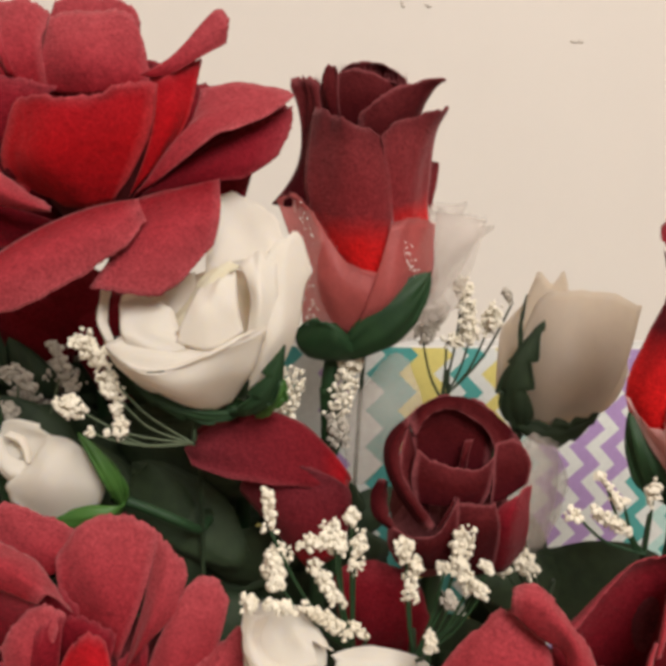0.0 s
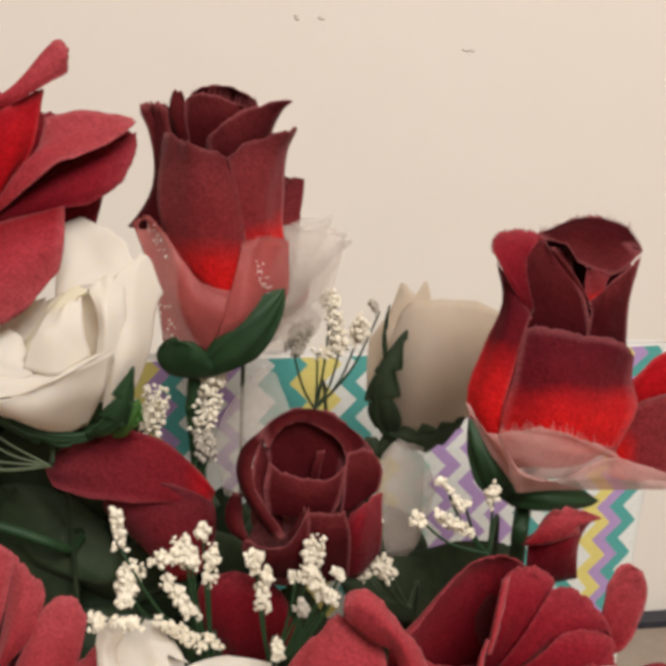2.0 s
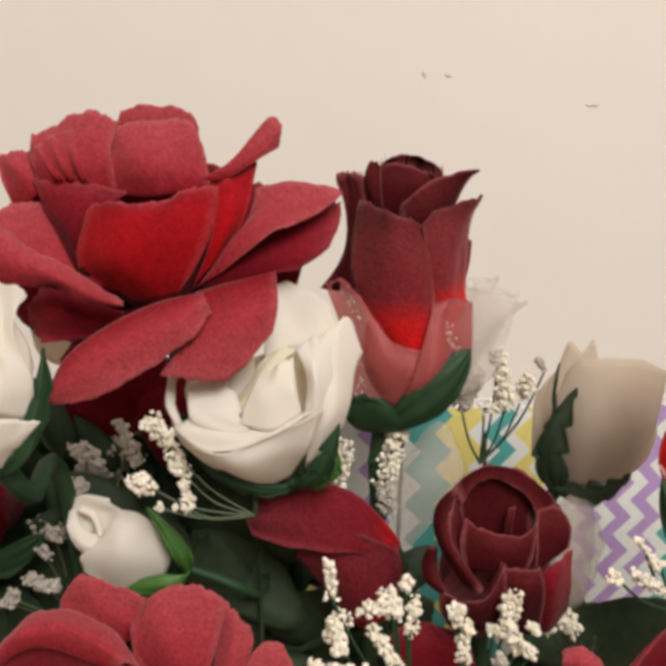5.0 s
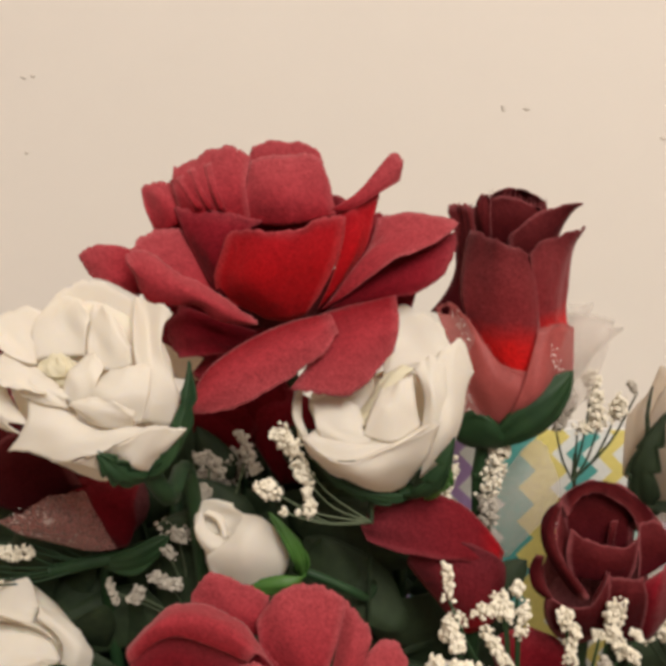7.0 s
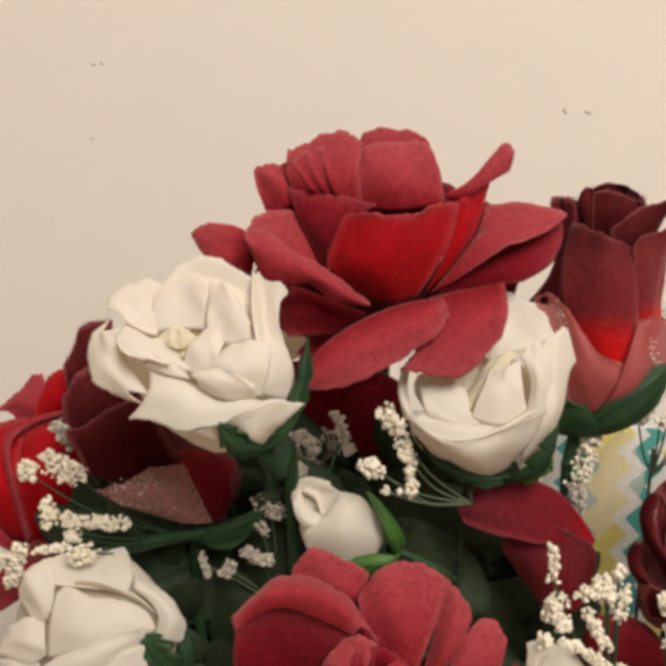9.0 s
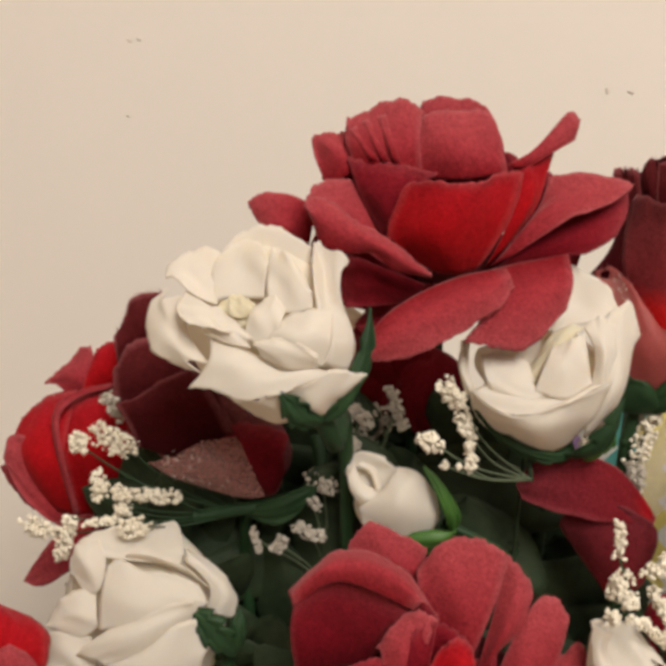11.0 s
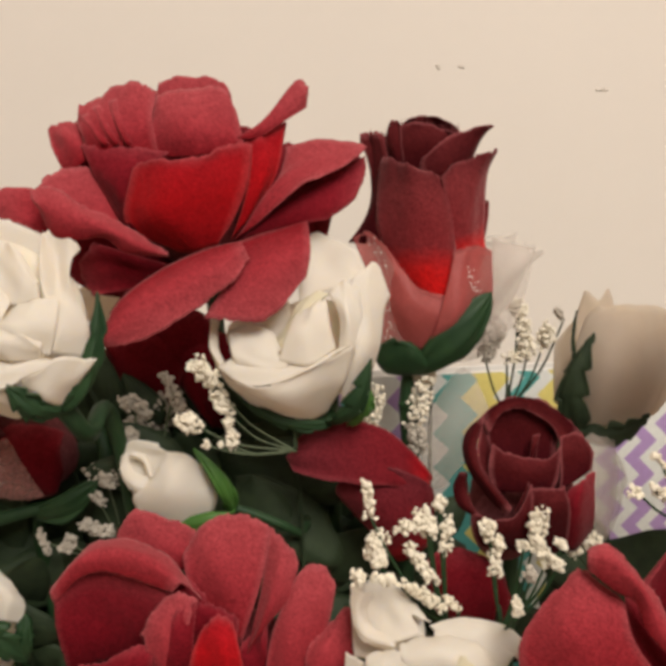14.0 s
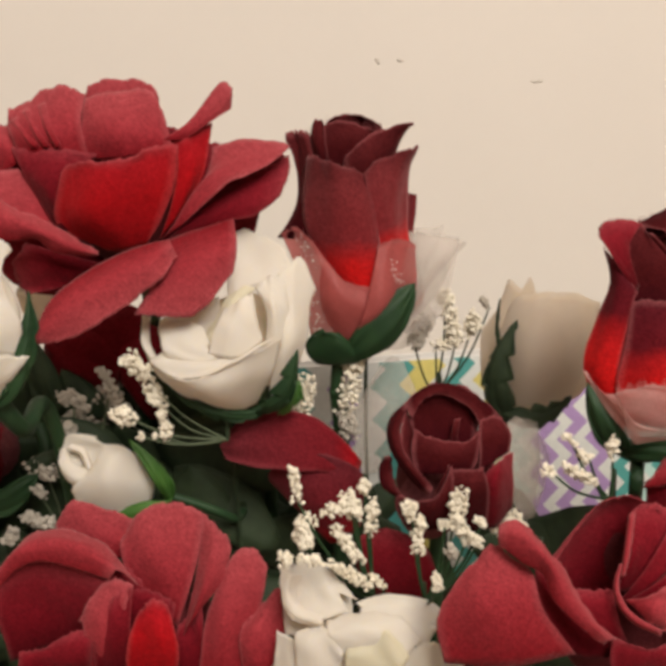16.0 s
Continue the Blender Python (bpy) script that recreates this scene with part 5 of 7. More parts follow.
rose = thing("open_rose", (19.00, 21.00, 0.00), "open dusty red cloth rose with deep folds", "rose", "roses of the bouquet")
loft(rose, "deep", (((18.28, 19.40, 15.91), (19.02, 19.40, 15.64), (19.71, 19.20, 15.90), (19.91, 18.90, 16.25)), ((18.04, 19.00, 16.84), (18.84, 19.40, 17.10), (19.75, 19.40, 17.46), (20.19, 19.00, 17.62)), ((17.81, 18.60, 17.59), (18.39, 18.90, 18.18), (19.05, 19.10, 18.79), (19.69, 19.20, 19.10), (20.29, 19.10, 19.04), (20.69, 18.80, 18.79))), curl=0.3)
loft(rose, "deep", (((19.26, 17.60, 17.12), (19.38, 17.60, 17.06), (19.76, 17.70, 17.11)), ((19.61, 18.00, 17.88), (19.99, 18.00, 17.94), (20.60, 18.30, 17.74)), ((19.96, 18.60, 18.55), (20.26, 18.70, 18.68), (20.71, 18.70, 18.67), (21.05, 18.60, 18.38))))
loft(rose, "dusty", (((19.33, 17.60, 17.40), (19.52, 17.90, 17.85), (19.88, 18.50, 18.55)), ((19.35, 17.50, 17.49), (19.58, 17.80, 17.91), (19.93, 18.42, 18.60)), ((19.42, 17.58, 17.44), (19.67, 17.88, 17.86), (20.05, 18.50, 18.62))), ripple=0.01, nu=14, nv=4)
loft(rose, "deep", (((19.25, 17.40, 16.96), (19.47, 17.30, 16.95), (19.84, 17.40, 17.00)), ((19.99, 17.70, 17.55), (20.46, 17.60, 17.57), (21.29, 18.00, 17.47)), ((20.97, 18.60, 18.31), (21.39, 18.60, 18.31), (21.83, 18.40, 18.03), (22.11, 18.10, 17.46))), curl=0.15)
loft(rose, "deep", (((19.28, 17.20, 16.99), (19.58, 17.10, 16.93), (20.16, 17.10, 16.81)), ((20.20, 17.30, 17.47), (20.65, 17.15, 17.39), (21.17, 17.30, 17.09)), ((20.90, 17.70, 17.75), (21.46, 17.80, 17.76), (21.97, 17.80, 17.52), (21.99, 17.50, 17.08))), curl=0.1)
loft(rose, "dusty", (((19.24, 17.20, 17.05), (19.42, 17.10, 16.92), (19.68, 17.00, 16.60)), ((19.71, 17.00, 17.19), (19.83, 16.85, 16.98), (19.89, 16.90, 16.53)), ((20.15, 17.00, 17.38), (20.43, 16.95, 17.04), (20.34, 16.90, 16.55), (20.10, 16.90, 16.34))))
loft(rose, "dusty", (((19.39, 17.80, 17.66), (19.12, 17.50, 17.29), (19.11, 17.20, 16.93), (19.39, 17.00, 16.57), (19.98, 16.90, 16.25)), ((19.38, 17.70, 17.69), (19.15, 17.40, 17.34), (19.15, 17.10, 17.00), (19.40, 16.90, 16.70), (19.95, 16.80, 16.39)), ((19.44, 17.75, 17.64), (19.23, 17.45, 17.31), (19.23, 17.12, 17.01), (19.47, 16.95, 16.74), (20.00, 16.85, 16.42))), ripple=0.01, nv=6)
loft(rose, "dusty", (((15.17, 17.60, 15.71), (16.51, 17.20, 15.67), (18.13, 17.20, 15.86)), ((15.08, 17.80, 16.68), (16.15, 17.20, 17.12), (17.43, 17.30, 16.94)), ((15.70, 17.90, 17.65), (16.44, 17.55, 17.83), (17.27, 17.50, 17.72)), ((16.16, 18.00, 17.97), (16.37, 17.90, 18.33), (16.60, 17.80, 18.27), (16.98, 17.70, 17.91))))
loft(rose, "dusty", (((16.50, 17.50, 18.47), (16.98, 17.30, 18.07), (17.41, 17.20, 17.83), (17.58, 17.00, 17.28), (18.08, 16.90, 16.70), (18.64, 16.90, 16.19)), ((16.48, 17.45, 18.77), (16.98, 17.20, 18.66), (17.51, 17.05, 18.19), (17.81, 16.90, 17.61), (18.22, 16.80, 16.90), (18.78, 16.80, 16.33)), ((16.55, 17.70, 18.86), (16.99, 17.60, 18.98), (17.38, 17.40, 18.55), (17.80, 17.25, 18.04), (18.11, 17.15, 17.44), (18.51, 17.05, 16.72), (19.00, 17.05, 16.23))), ripple=0.04)
loft(rose, "deep", (((17.76, 17.40, 15.86), (18.59, 17.40, 15.59), (19.48, 17.30, 15.66)), ((17.38, 17.50, 17.09), (18.30, 17.60, 16.59), (19.17, 17.40, 16.63)), ((17.49, 18.10, 17.87), (18.30, 18.00, 17.09), (19.23, 17.65, 17.11))))
loft(rose, "deep", (((20.89, 17.00, 15.90), (21.23, 17.00, 15.78), (21.60, 17.10, 15.86)), ((20.87, 17.00, 16.62), (21.16, 16.90, 16.83), (21.54, 17.10, 16.59)), ((21.09, 17.30, 17.05), (21.34, 17.30, 17.21), (21.57, 17.30, 16.96))))
loft(rose, "deep", (((21.40, 17.40, 15.21), (22.19, 17.40, 15.04), (23.54, 17.60, 14.86)), ((21.58, 17.50, 16.07), (22.32, 17.40, 16.15), (23.69, 17.80, 15.49)), ((21.99, 17.80, 16.50), (22.42, 17.90, 16.61), (23.06, 17.90, 16.25), (23.91, 18.10, 15.77))))
sheet(rose, "deep", ((20.81, 19.80, 17.69), (21.47, 19.70, 17.78), (22.03, 19.80, 17.80)), ((20.79, 19.70, 18.69), (21.40, 19.40, 18.86), (21.97, 19.60, 18.65)), ((20.66, 19.50, 18.87), (21.37, 19.40, 19.46), (22.28, 19.40, 19.48)), corner=0.1, flat=0.9)
sheet(rose, "dusty", ((20.58, 19.40, 18.86), (21.15, 19.25, 18.92), (21.86, 19.40, 19.04)), ((20.93, 19.30, 19.29), (21.36, 19.15, 19.36), (21.92, 19.30, 19.30)), ((21.23, 19.40, 19.63), (21.54, 19.30, 19.70), (22.30, 19.40, 19.46)), corner=0.1, flat=0.9)
sheet(rose, "deep", ((20.94, 17.40, 15.67), (21.23, 17.20, 15.72), (21.74, 17.40, 15.78)), ((20.94, 17.40, 16.49), (21.22, 17.10, 16.72), (21.81, 17.40, 16.41)), ((21.12, 17.50, 17.09), (21.41, 17.40, 17.25), (21.86, 17.60, 16.84)))
sheet(rose, "deep", ((19.06, 17.40, 14.83), (19.92, 17.20, 14.88), (21.23, 17.30, 14.97)), ((18.87, 17.10, 15.68), (19.87, 16.90, 15.68), (21.19, 17.10, 15.61)), ((19.01, 17.20, 16.19), (19.81, 17.00, 16.02), (21.22, 17.20, 15.86)), corner=0.12, flat=0.8)
petal(rose, "dusty", (22.34, 18.80, 16.64), (22.74, 18.80, 17.56), (23.05, 18.80, 18.38), (22.35, 18.90, 18.20), (23.13, 18.80, 17.25), lip=0)
petal(rose, "deep", (21.46, 18.00, 14.58), (22.52, 17.80, 16.13), (23.78, 18.00, 16.10), (22.87, 18.20, 16.53), (23.43, 17.70, 14.98), lip=0)
lump(rose, (20.40, 19.50, 16.93), [(0.84, 0.00, -0.00), (0.00, 0.47, 0.00), (0.00, 0.00, 1.12)], "deep", "heart")
lump(rose, (20.24, 19.40, 15.00), [(1.70, 0.00, -0.00), (0.00, 0.95, 0.00), (0.00, 0.00, 1.33)], "deep", "heart")
tube(rose, [(19.82, 19.20, 13.94), (19.78, 19.20, 11.83), (19.00, 21.00, 0.00)], 0.25, 0.2, "green")

rose = thing("open_rose", (8.00, 23.00, 0.00), "open dusty red cloth rose with velvety folded petals", "rose", "roses of the bouquet")
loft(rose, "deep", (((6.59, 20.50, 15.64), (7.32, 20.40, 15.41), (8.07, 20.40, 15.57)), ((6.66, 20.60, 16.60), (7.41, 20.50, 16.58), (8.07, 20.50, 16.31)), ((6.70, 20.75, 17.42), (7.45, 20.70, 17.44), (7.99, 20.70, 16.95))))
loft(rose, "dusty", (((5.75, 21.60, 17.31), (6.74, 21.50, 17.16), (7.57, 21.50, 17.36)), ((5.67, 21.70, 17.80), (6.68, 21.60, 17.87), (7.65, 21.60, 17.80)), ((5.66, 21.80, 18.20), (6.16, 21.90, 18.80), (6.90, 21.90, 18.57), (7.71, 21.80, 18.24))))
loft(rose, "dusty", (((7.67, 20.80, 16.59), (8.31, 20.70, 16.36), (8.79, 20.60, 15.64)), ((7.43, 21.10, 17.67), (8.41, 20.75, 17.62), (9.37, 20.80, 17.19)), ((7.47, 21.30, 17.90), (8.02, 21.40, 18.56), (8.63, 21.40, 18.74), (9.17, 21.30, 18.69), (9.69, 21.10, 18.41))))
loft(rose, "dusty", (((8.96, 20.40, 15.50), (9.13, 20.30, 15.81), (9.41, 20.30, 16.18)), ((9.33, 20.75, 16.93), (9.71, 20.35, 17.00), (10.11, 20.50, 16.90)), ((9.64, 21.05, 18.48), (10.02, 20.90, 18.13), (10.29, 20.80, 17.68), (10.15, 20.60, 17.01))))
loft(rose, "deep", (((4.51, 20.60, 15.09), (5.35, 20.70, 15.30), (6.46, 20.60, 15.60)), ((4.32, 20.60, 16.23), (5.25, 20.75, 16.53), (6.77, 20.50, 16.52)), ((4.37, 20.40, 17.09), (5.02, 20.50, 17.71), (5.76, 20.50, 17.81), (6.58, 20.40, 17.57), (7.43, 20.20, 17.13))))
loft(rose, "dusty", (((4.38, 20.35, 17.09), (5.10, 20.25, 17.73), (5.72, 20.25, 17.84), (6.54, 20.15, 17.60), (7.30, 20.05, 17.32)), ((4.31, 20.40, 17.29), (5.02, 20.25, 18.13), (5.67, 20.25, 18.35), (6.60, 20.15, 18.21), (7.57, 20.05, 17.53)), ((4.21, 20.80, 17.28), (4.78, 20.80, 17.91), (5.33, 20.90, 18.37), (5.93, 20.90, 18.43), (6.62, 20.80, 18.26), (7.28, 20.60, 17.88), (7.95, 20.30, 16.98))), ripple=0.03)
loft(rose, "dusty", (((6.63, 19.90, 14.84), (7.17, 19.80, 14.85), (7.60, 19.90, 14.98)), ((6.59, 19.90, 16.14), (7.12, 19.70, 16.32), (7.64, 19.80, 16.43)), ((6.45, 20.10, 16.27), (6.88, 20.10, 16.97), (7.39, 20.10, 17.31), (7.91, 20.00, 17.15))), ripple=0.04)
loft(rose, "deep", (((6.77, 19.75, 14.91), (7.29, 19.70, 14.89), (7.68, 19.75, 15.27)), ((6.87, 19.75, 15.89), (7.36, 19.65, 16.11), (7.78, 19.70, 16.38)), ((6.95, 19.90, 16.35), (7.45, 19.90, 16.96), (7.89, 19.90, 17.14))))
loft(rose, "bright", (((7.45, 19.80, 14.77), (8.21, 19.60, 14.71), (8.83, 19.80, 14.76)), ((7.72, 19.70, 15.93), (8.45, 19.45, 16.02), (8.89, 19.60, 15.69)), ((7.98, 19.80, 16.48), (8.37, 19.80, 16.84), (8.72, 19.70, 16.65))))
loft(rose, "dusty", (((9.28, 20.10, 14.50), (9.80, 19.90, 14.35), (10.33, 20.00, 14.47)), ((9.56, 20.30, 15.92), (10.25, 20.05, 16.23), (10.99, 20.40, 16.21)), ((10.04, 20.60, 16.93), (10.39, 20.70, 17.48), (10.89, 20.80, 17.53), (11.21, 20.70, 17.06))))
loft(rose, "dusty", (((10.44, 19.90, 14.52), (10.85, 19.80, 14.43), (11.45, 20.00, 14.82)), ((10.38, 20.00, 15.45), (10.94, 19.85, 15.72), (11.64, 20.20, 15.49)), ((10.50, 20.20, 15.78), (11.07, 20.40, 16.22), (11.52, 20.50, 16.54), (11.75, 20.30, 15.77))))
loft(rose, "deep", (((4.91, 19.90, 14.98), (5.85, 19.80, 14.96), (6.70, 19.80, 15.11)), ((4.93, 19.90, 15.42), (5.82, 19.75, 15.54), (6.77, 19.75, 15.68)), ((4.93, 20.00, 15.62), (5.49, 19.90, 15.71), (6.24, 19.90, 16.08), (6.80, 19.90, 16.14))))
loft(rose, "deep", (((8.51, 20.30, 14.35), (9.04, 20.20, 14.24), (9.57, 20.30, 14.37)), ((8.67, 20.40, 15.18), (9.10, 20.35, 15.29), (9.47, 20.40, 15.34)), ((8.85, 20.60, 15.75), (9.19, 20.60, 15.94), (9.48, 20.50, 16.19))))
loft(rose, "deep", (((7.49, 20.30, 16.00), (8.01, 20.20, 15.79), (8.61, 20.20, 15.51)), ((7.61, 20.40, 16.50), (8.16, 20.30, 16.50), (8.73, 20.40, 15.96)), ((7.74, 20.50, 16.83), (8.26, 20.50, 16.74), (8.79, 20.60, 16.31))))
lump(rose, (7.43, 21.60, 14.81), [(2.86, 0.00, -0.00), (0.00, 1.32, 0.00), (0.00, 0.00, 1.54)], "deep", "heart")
tube(rose, [(7.34, 21.80, 14.00), (7.16, 21.80, 11.59), (8.00, 23.00, 0.00)], 0.25, 0.2, "green")

rose = thing("white_rosebud", (9.50, 25.50, 0.00), "small cream white rosebud with light green sepals", "rose", "roses of the bouquet")
loft(rose, "white", (((6.78, 23.40, 19.28), (6.88, 23.40, 19.54), (6.95, 23.50, 19.78)), ((6.19, 23.50, 19.24), (6.34, 23.65, 19.70), (6.62, 23.60, 19.97)), ((5.84, 23.50, 19.07), (5.52, 23.60, 19.54), (5.68, 23.70, 20.07), (6.08, 23.70, 20.17), (6.59, 23.70, 20.04))), thick=0.03, ripple=0.03)
loft(rose, "white", (((6.67, 23.10, 18.89), (6.57, 23.10, 19.03), (6.48, 23.20, 19.23)), ((6.14, 23.05, 18.90), (6.01, 23.00, 19.15), (5.94, 23.25, 19.43)), ((6.00, 23.15, 18.77), (5.71, 23.15, 19.13), (5.57, 23.25, 19.53), (5.72, 23.45, 19.90))), thick=0.03, ripple=0.02)
loft(rose, "white", (((6.50, 23.20, 19.27), (6.31, 23.40, 19.77), (5.95, 23.50, 19.93)), ((6.41, 23.10, 19.28), (6.23, 23.30, 19.74), (5.86, 23.40, 19.90)), ((6.36, 23.15, 19.22), (6.16, 23.33, 19.66), (5.80, 23.43, 19.82))), thick=0.03, ripple=0.0, nv=5)
loft(rose, "white", (((7.87, 23.40, 17.92), (8.12, 23.30, 18.56), (7.99, 23.40, 19.20)), ((6.91, 23.10, 17.82), (7.04, 22.55, 19.01), (7.45, 23.10, 19.85)), ((5.99, 23.10, 18.33), (5.94, 22.95, 18.80), (6.39, 22.90, 19.21), (6.74, 23.00, 19.68), (6.91, 23.10, 19.96))), thick=0.03, ripple=0.025)
lump(rose, (6.80, 23.70, 18.66), [(1.03, 0.00, -0.00), (0.00, 0.60, 0.00), (0.00, 0.00, 0.81)], "white", "heart")
petal(rose, "grass", (8.51, 23.40, 18.11), (8.33, 22.90, 19.13), (7.59, 23.10, 20.02), (8.06, 22.90, 19.02), (8.40, 23.20, 19.17), point=True, lip=0, name='sepal', thick=0.06)
petal(rose, "grass", (8.51, 23.40, 18.11), (8.01, 23.00, 17.79), (6.71, 23.10, 17.78), (7.75, 23.30, 17.54), (8.04, 22.90, 18.24), point=True, lip=0, name='sepal', thick=0.06)
tube(rose, [(8.23, 23.50, 18.31), (9.26, 23.50, 17.91), (10.22, 23.90, 17.25), (11.10, 26.20, 15.59), (11.00, 27.00, 0.00)], 0.13, 0.13, "green")

rose = thing("white_rose", (12.50, 22.50, 0.00), "cream white foam rose low in the bouquet", "rose", "roses of the bouquet")
loft(rose, "white", (((11.56, 19.80, 15.58), (12.38, 19.70, 15.57), (13.23, 19.80, 15.78)), ((11.55, 20.00, 16.26), (12.44, 20.00, 16.30), (13.30, 19.90, 16.05)), ((11.65, 20.20, 16.93), (12.49, 20.30, 16.93), (13.28, 20.10, 16.29))), thick=0.03)
loft(rose, "white", (((12.00, 19.50, 16.11), (12.50, 19.30, 16.16), (13.12, 19.40, 16.28)), ((11.82, 19.90, 16.72), (12.45, 19.95, 16.65), (12.98, 19.70, 16.61)), ((11.55, 20.00, 17.35), (11.98, 20.20, 17.33), (12.60, 20.20, 17.18), (13.09, 20.00, 16.74), (13.42, 19.60, 16.43))), thick=0.03)
loft(rose, "white", (((12.07, 19.90, 17.13), (11.89, 19.70, 16.80), (12.02, 19.40, 16.50), (12.52, 19.10, 16.33)), ((11.82, 19.70, 17.24), (11.67, 19.50, 16.80), (11.89, 19.20, 16.42), (12.49, 18.90, 16.26)), ((11.55, 19.90, 17.34), (11.52, 19.60, 16.88), (11.73, 19.30, 16.28), (12.40, 19.10, 16.03))), thick=0.03, ripple=0.03)
loft(rose, "white", (((13.41, 19.30, 16.09), (14.20, 19.20, 15.97), (14.99, 19.30, 14.99)), ((13.43, 19.50, 16.26), (14.35, 19.45, 16.29), (15.39, 19.60, 15.48)), ((13.34, 19.50, 16.42), (13.77, 19.70, 16.47), (14.40, 19.80, 16.43), (15.12, 19.80, 16.18), (15.60, 19.80, 15.86), (15.87, 19.70, 15.17), (16.03, 19.60, 14.52))), thick=0.03)
loft(rose, "white", (((12.73, 18.80, 15.41), (13.50, 18.60, 15.35), (14.29, 18.70, 14.91)), ((12.59, 18.80, 15.98), (13.54, 18.55, 16.15), (14.57, 18.80, 15.41)), ((12.57, 19.10, 16.18), (13.11, 19.20, 16.30), (13.81, 19.20, 16.27), (14.49, 19.20, 16.02), (14.92, 19.10, 15.39))), thick=0.03)
loft(rose, "white", (((11.81, 18.90, 14.95), (12.30, 18.70, 14.92), (12.82, 18.80, 14.92)), ((11.77, 18.95, 15.57), (12.35, 18.70, 15.76), (12.91, 18.70, 15.50)), ((11.81, 19.10, 16.00), (12.38, 18.90, 16.17), (12.78, 18.80, 16.04), (12.93, 18.70, 15.58))), thick=0.03)
loft(rose, "butter", (((12.99, 18.60, 15.02), (13.57, 18.50, 14.92), (14.21, 18.50, 14.87)), ((12.96, 18.60, 15.44), (13.65, 18.45, 15.57), (14.32, 18.50, 15.23)), ((13.03, 18.65, 15.73), (13.72, 18.55, 15.93), (14.03, 18.55, 16.11), (14.52, 18.55, 15.42))), thick=0.03)
loft(rose, "white", (((11.36, 19.60, 15.81), (11.76, 19.30, 15.71), (12.14, 19.20, 15.30)), ((11.27, 19.50, 15.21), (11.72, 19.10, 15.07), (12.21, 19.00, 14.87)), ((11.14, 19.50, 14.79), (11.68, 19.10, 14.42), (12.37, 19.00, 14.31))), thick=0.03)
loft(rose, "white", (((14.10, 19.00, 14.38), (14.89, 18.90, 14.26), (15.86, 19.20, 14.12)), ((14.33, 19.00, 14.90), (15.12, 18.90, 14.89), (16.00, 19.30, 14.49)), ((14.56, 19.10, 15.31), (15.19, 19.20, 15.37), (15.90, 19.50, 14.83))), thick=0.03)
lump(rose, (13.23, 20.20, 13.46), [(2.05, 0.00, -0.00), (0.00, 0.75, 0.00), (0.00, 0.00, 1.31)], "white", "heart")
tube(rose, [(13.20, 20.60, 13.08), (13.08, 20.80, 10.71), (12.50, 22.50, 0.00)], 0.2, 0.2, "green")

rose = thing("white_rose", (2.50, 25.00, 0.00), "cream white foam rose at the edge of the bouquet", "rose", "roses of the bouquet")
loft(rose, "white", (((-1.16, 23.40, 16.76), (-0.17, 23.30, 16.77), (1.02, 23.40, 16.68)), ((-1.65, 23.60, 16.97), (-0.24, 23.60, 17.05), (1.08, 23.60, 16.94)), ((-1.95, 23.70, 17.09), (-1.40, 23.80, 17.44), (-0.81, 23.90, 17.52), (-0.19, 23.90, 17.32), (0.35, 23.90, 17.68), (0.82, 23.90, 17.71), (1.11, 23.70, 17.01))), thick=0.03)
loft(rose, "white", (((1.16, 23.30, 16.86), (1.67, 23.20, 16.49), (1.93, 23.10, 16.11), (1.81, 23.10, 15.46)), ((1.20, 23.40, 17.02), (1.87, 23.20, 16.65), (2.32, 23.05, 16.15), (2.21, 23.00, 15.46)), ((1.10, 23.60, 17.09), (1.71, 23.60, 16.83), (2.30, 23.50, 16.36), (2.65, 23.40, 15.78), (2.59, 23.30, 15.26))), thick=0.03, ripple=0.03)
loft(rose, "white", (((-1.07, 22.70, 14.96), (0.07, 22.40, 15.31), (1.10, 22.50, 15.70), (1.88, 22.90, 15.81)), ((-1.10, 22.90, 15.78), (0.04, 22.45, 16.06), (1.07, 22.60, 16.15), (1.86, 23.00, 15.89)), ((-0.96, 23.20, 16.64), (-0.63, 23.20, 16.85), (0.00, 23.10, 16.62), (0.84, 23.10, 16.54), (1.59, 23.10, 16.31))), thick=0.03)
loft(rose, "white", (((-0.56, 23.40, 16.84), (0.55, 23.35, 16.67), (1.56, 23.30, 16.27)), ((-0.40, 23.25, 16.99), (0.58, 23.15, 16.88), (1.51, 23.05, 16.57)), ((-0.25, 23.20, 17.02), (0.60, 23.08, 16.98), (1.34, 22.98, 16.75), (1.92, 22.90, 16.26))), thick=0.03, ripple=0.02)
loft(rose, "white", (((-1.55, 23.10, 15.76), (-1.17, 23.00, 15.95), (-1.01, 23.10, 16.45)), ((-1.98, 23.30, 16.28), (-1.51, 23.00, 16.71), (-1.06, 23.30, 16.74)), ((-2.10, 23.40, 16.10), (-2.06, 23.50, 16.73), (-1.83, 23.60, 17.16), (-1.32, 23.60, 17.24))), thick=0.03)
loft(rose, "white", (((-1.97, 22.90, 14.55), (-1.46, 22.80, 14.70), (-1.08, 22.80, 15.04)), ((-2.60, 23.10, 14.79), (-1.81, 22.75, 15.30), (-1.14, 22.80, 15.44)), ((-2.76, 23.20, 14.60), (-2.46, 23.20, 15.29), (-2.01, 23.20, 15.77), (-1.29, 23.10, 16.05))), thick=0.03)
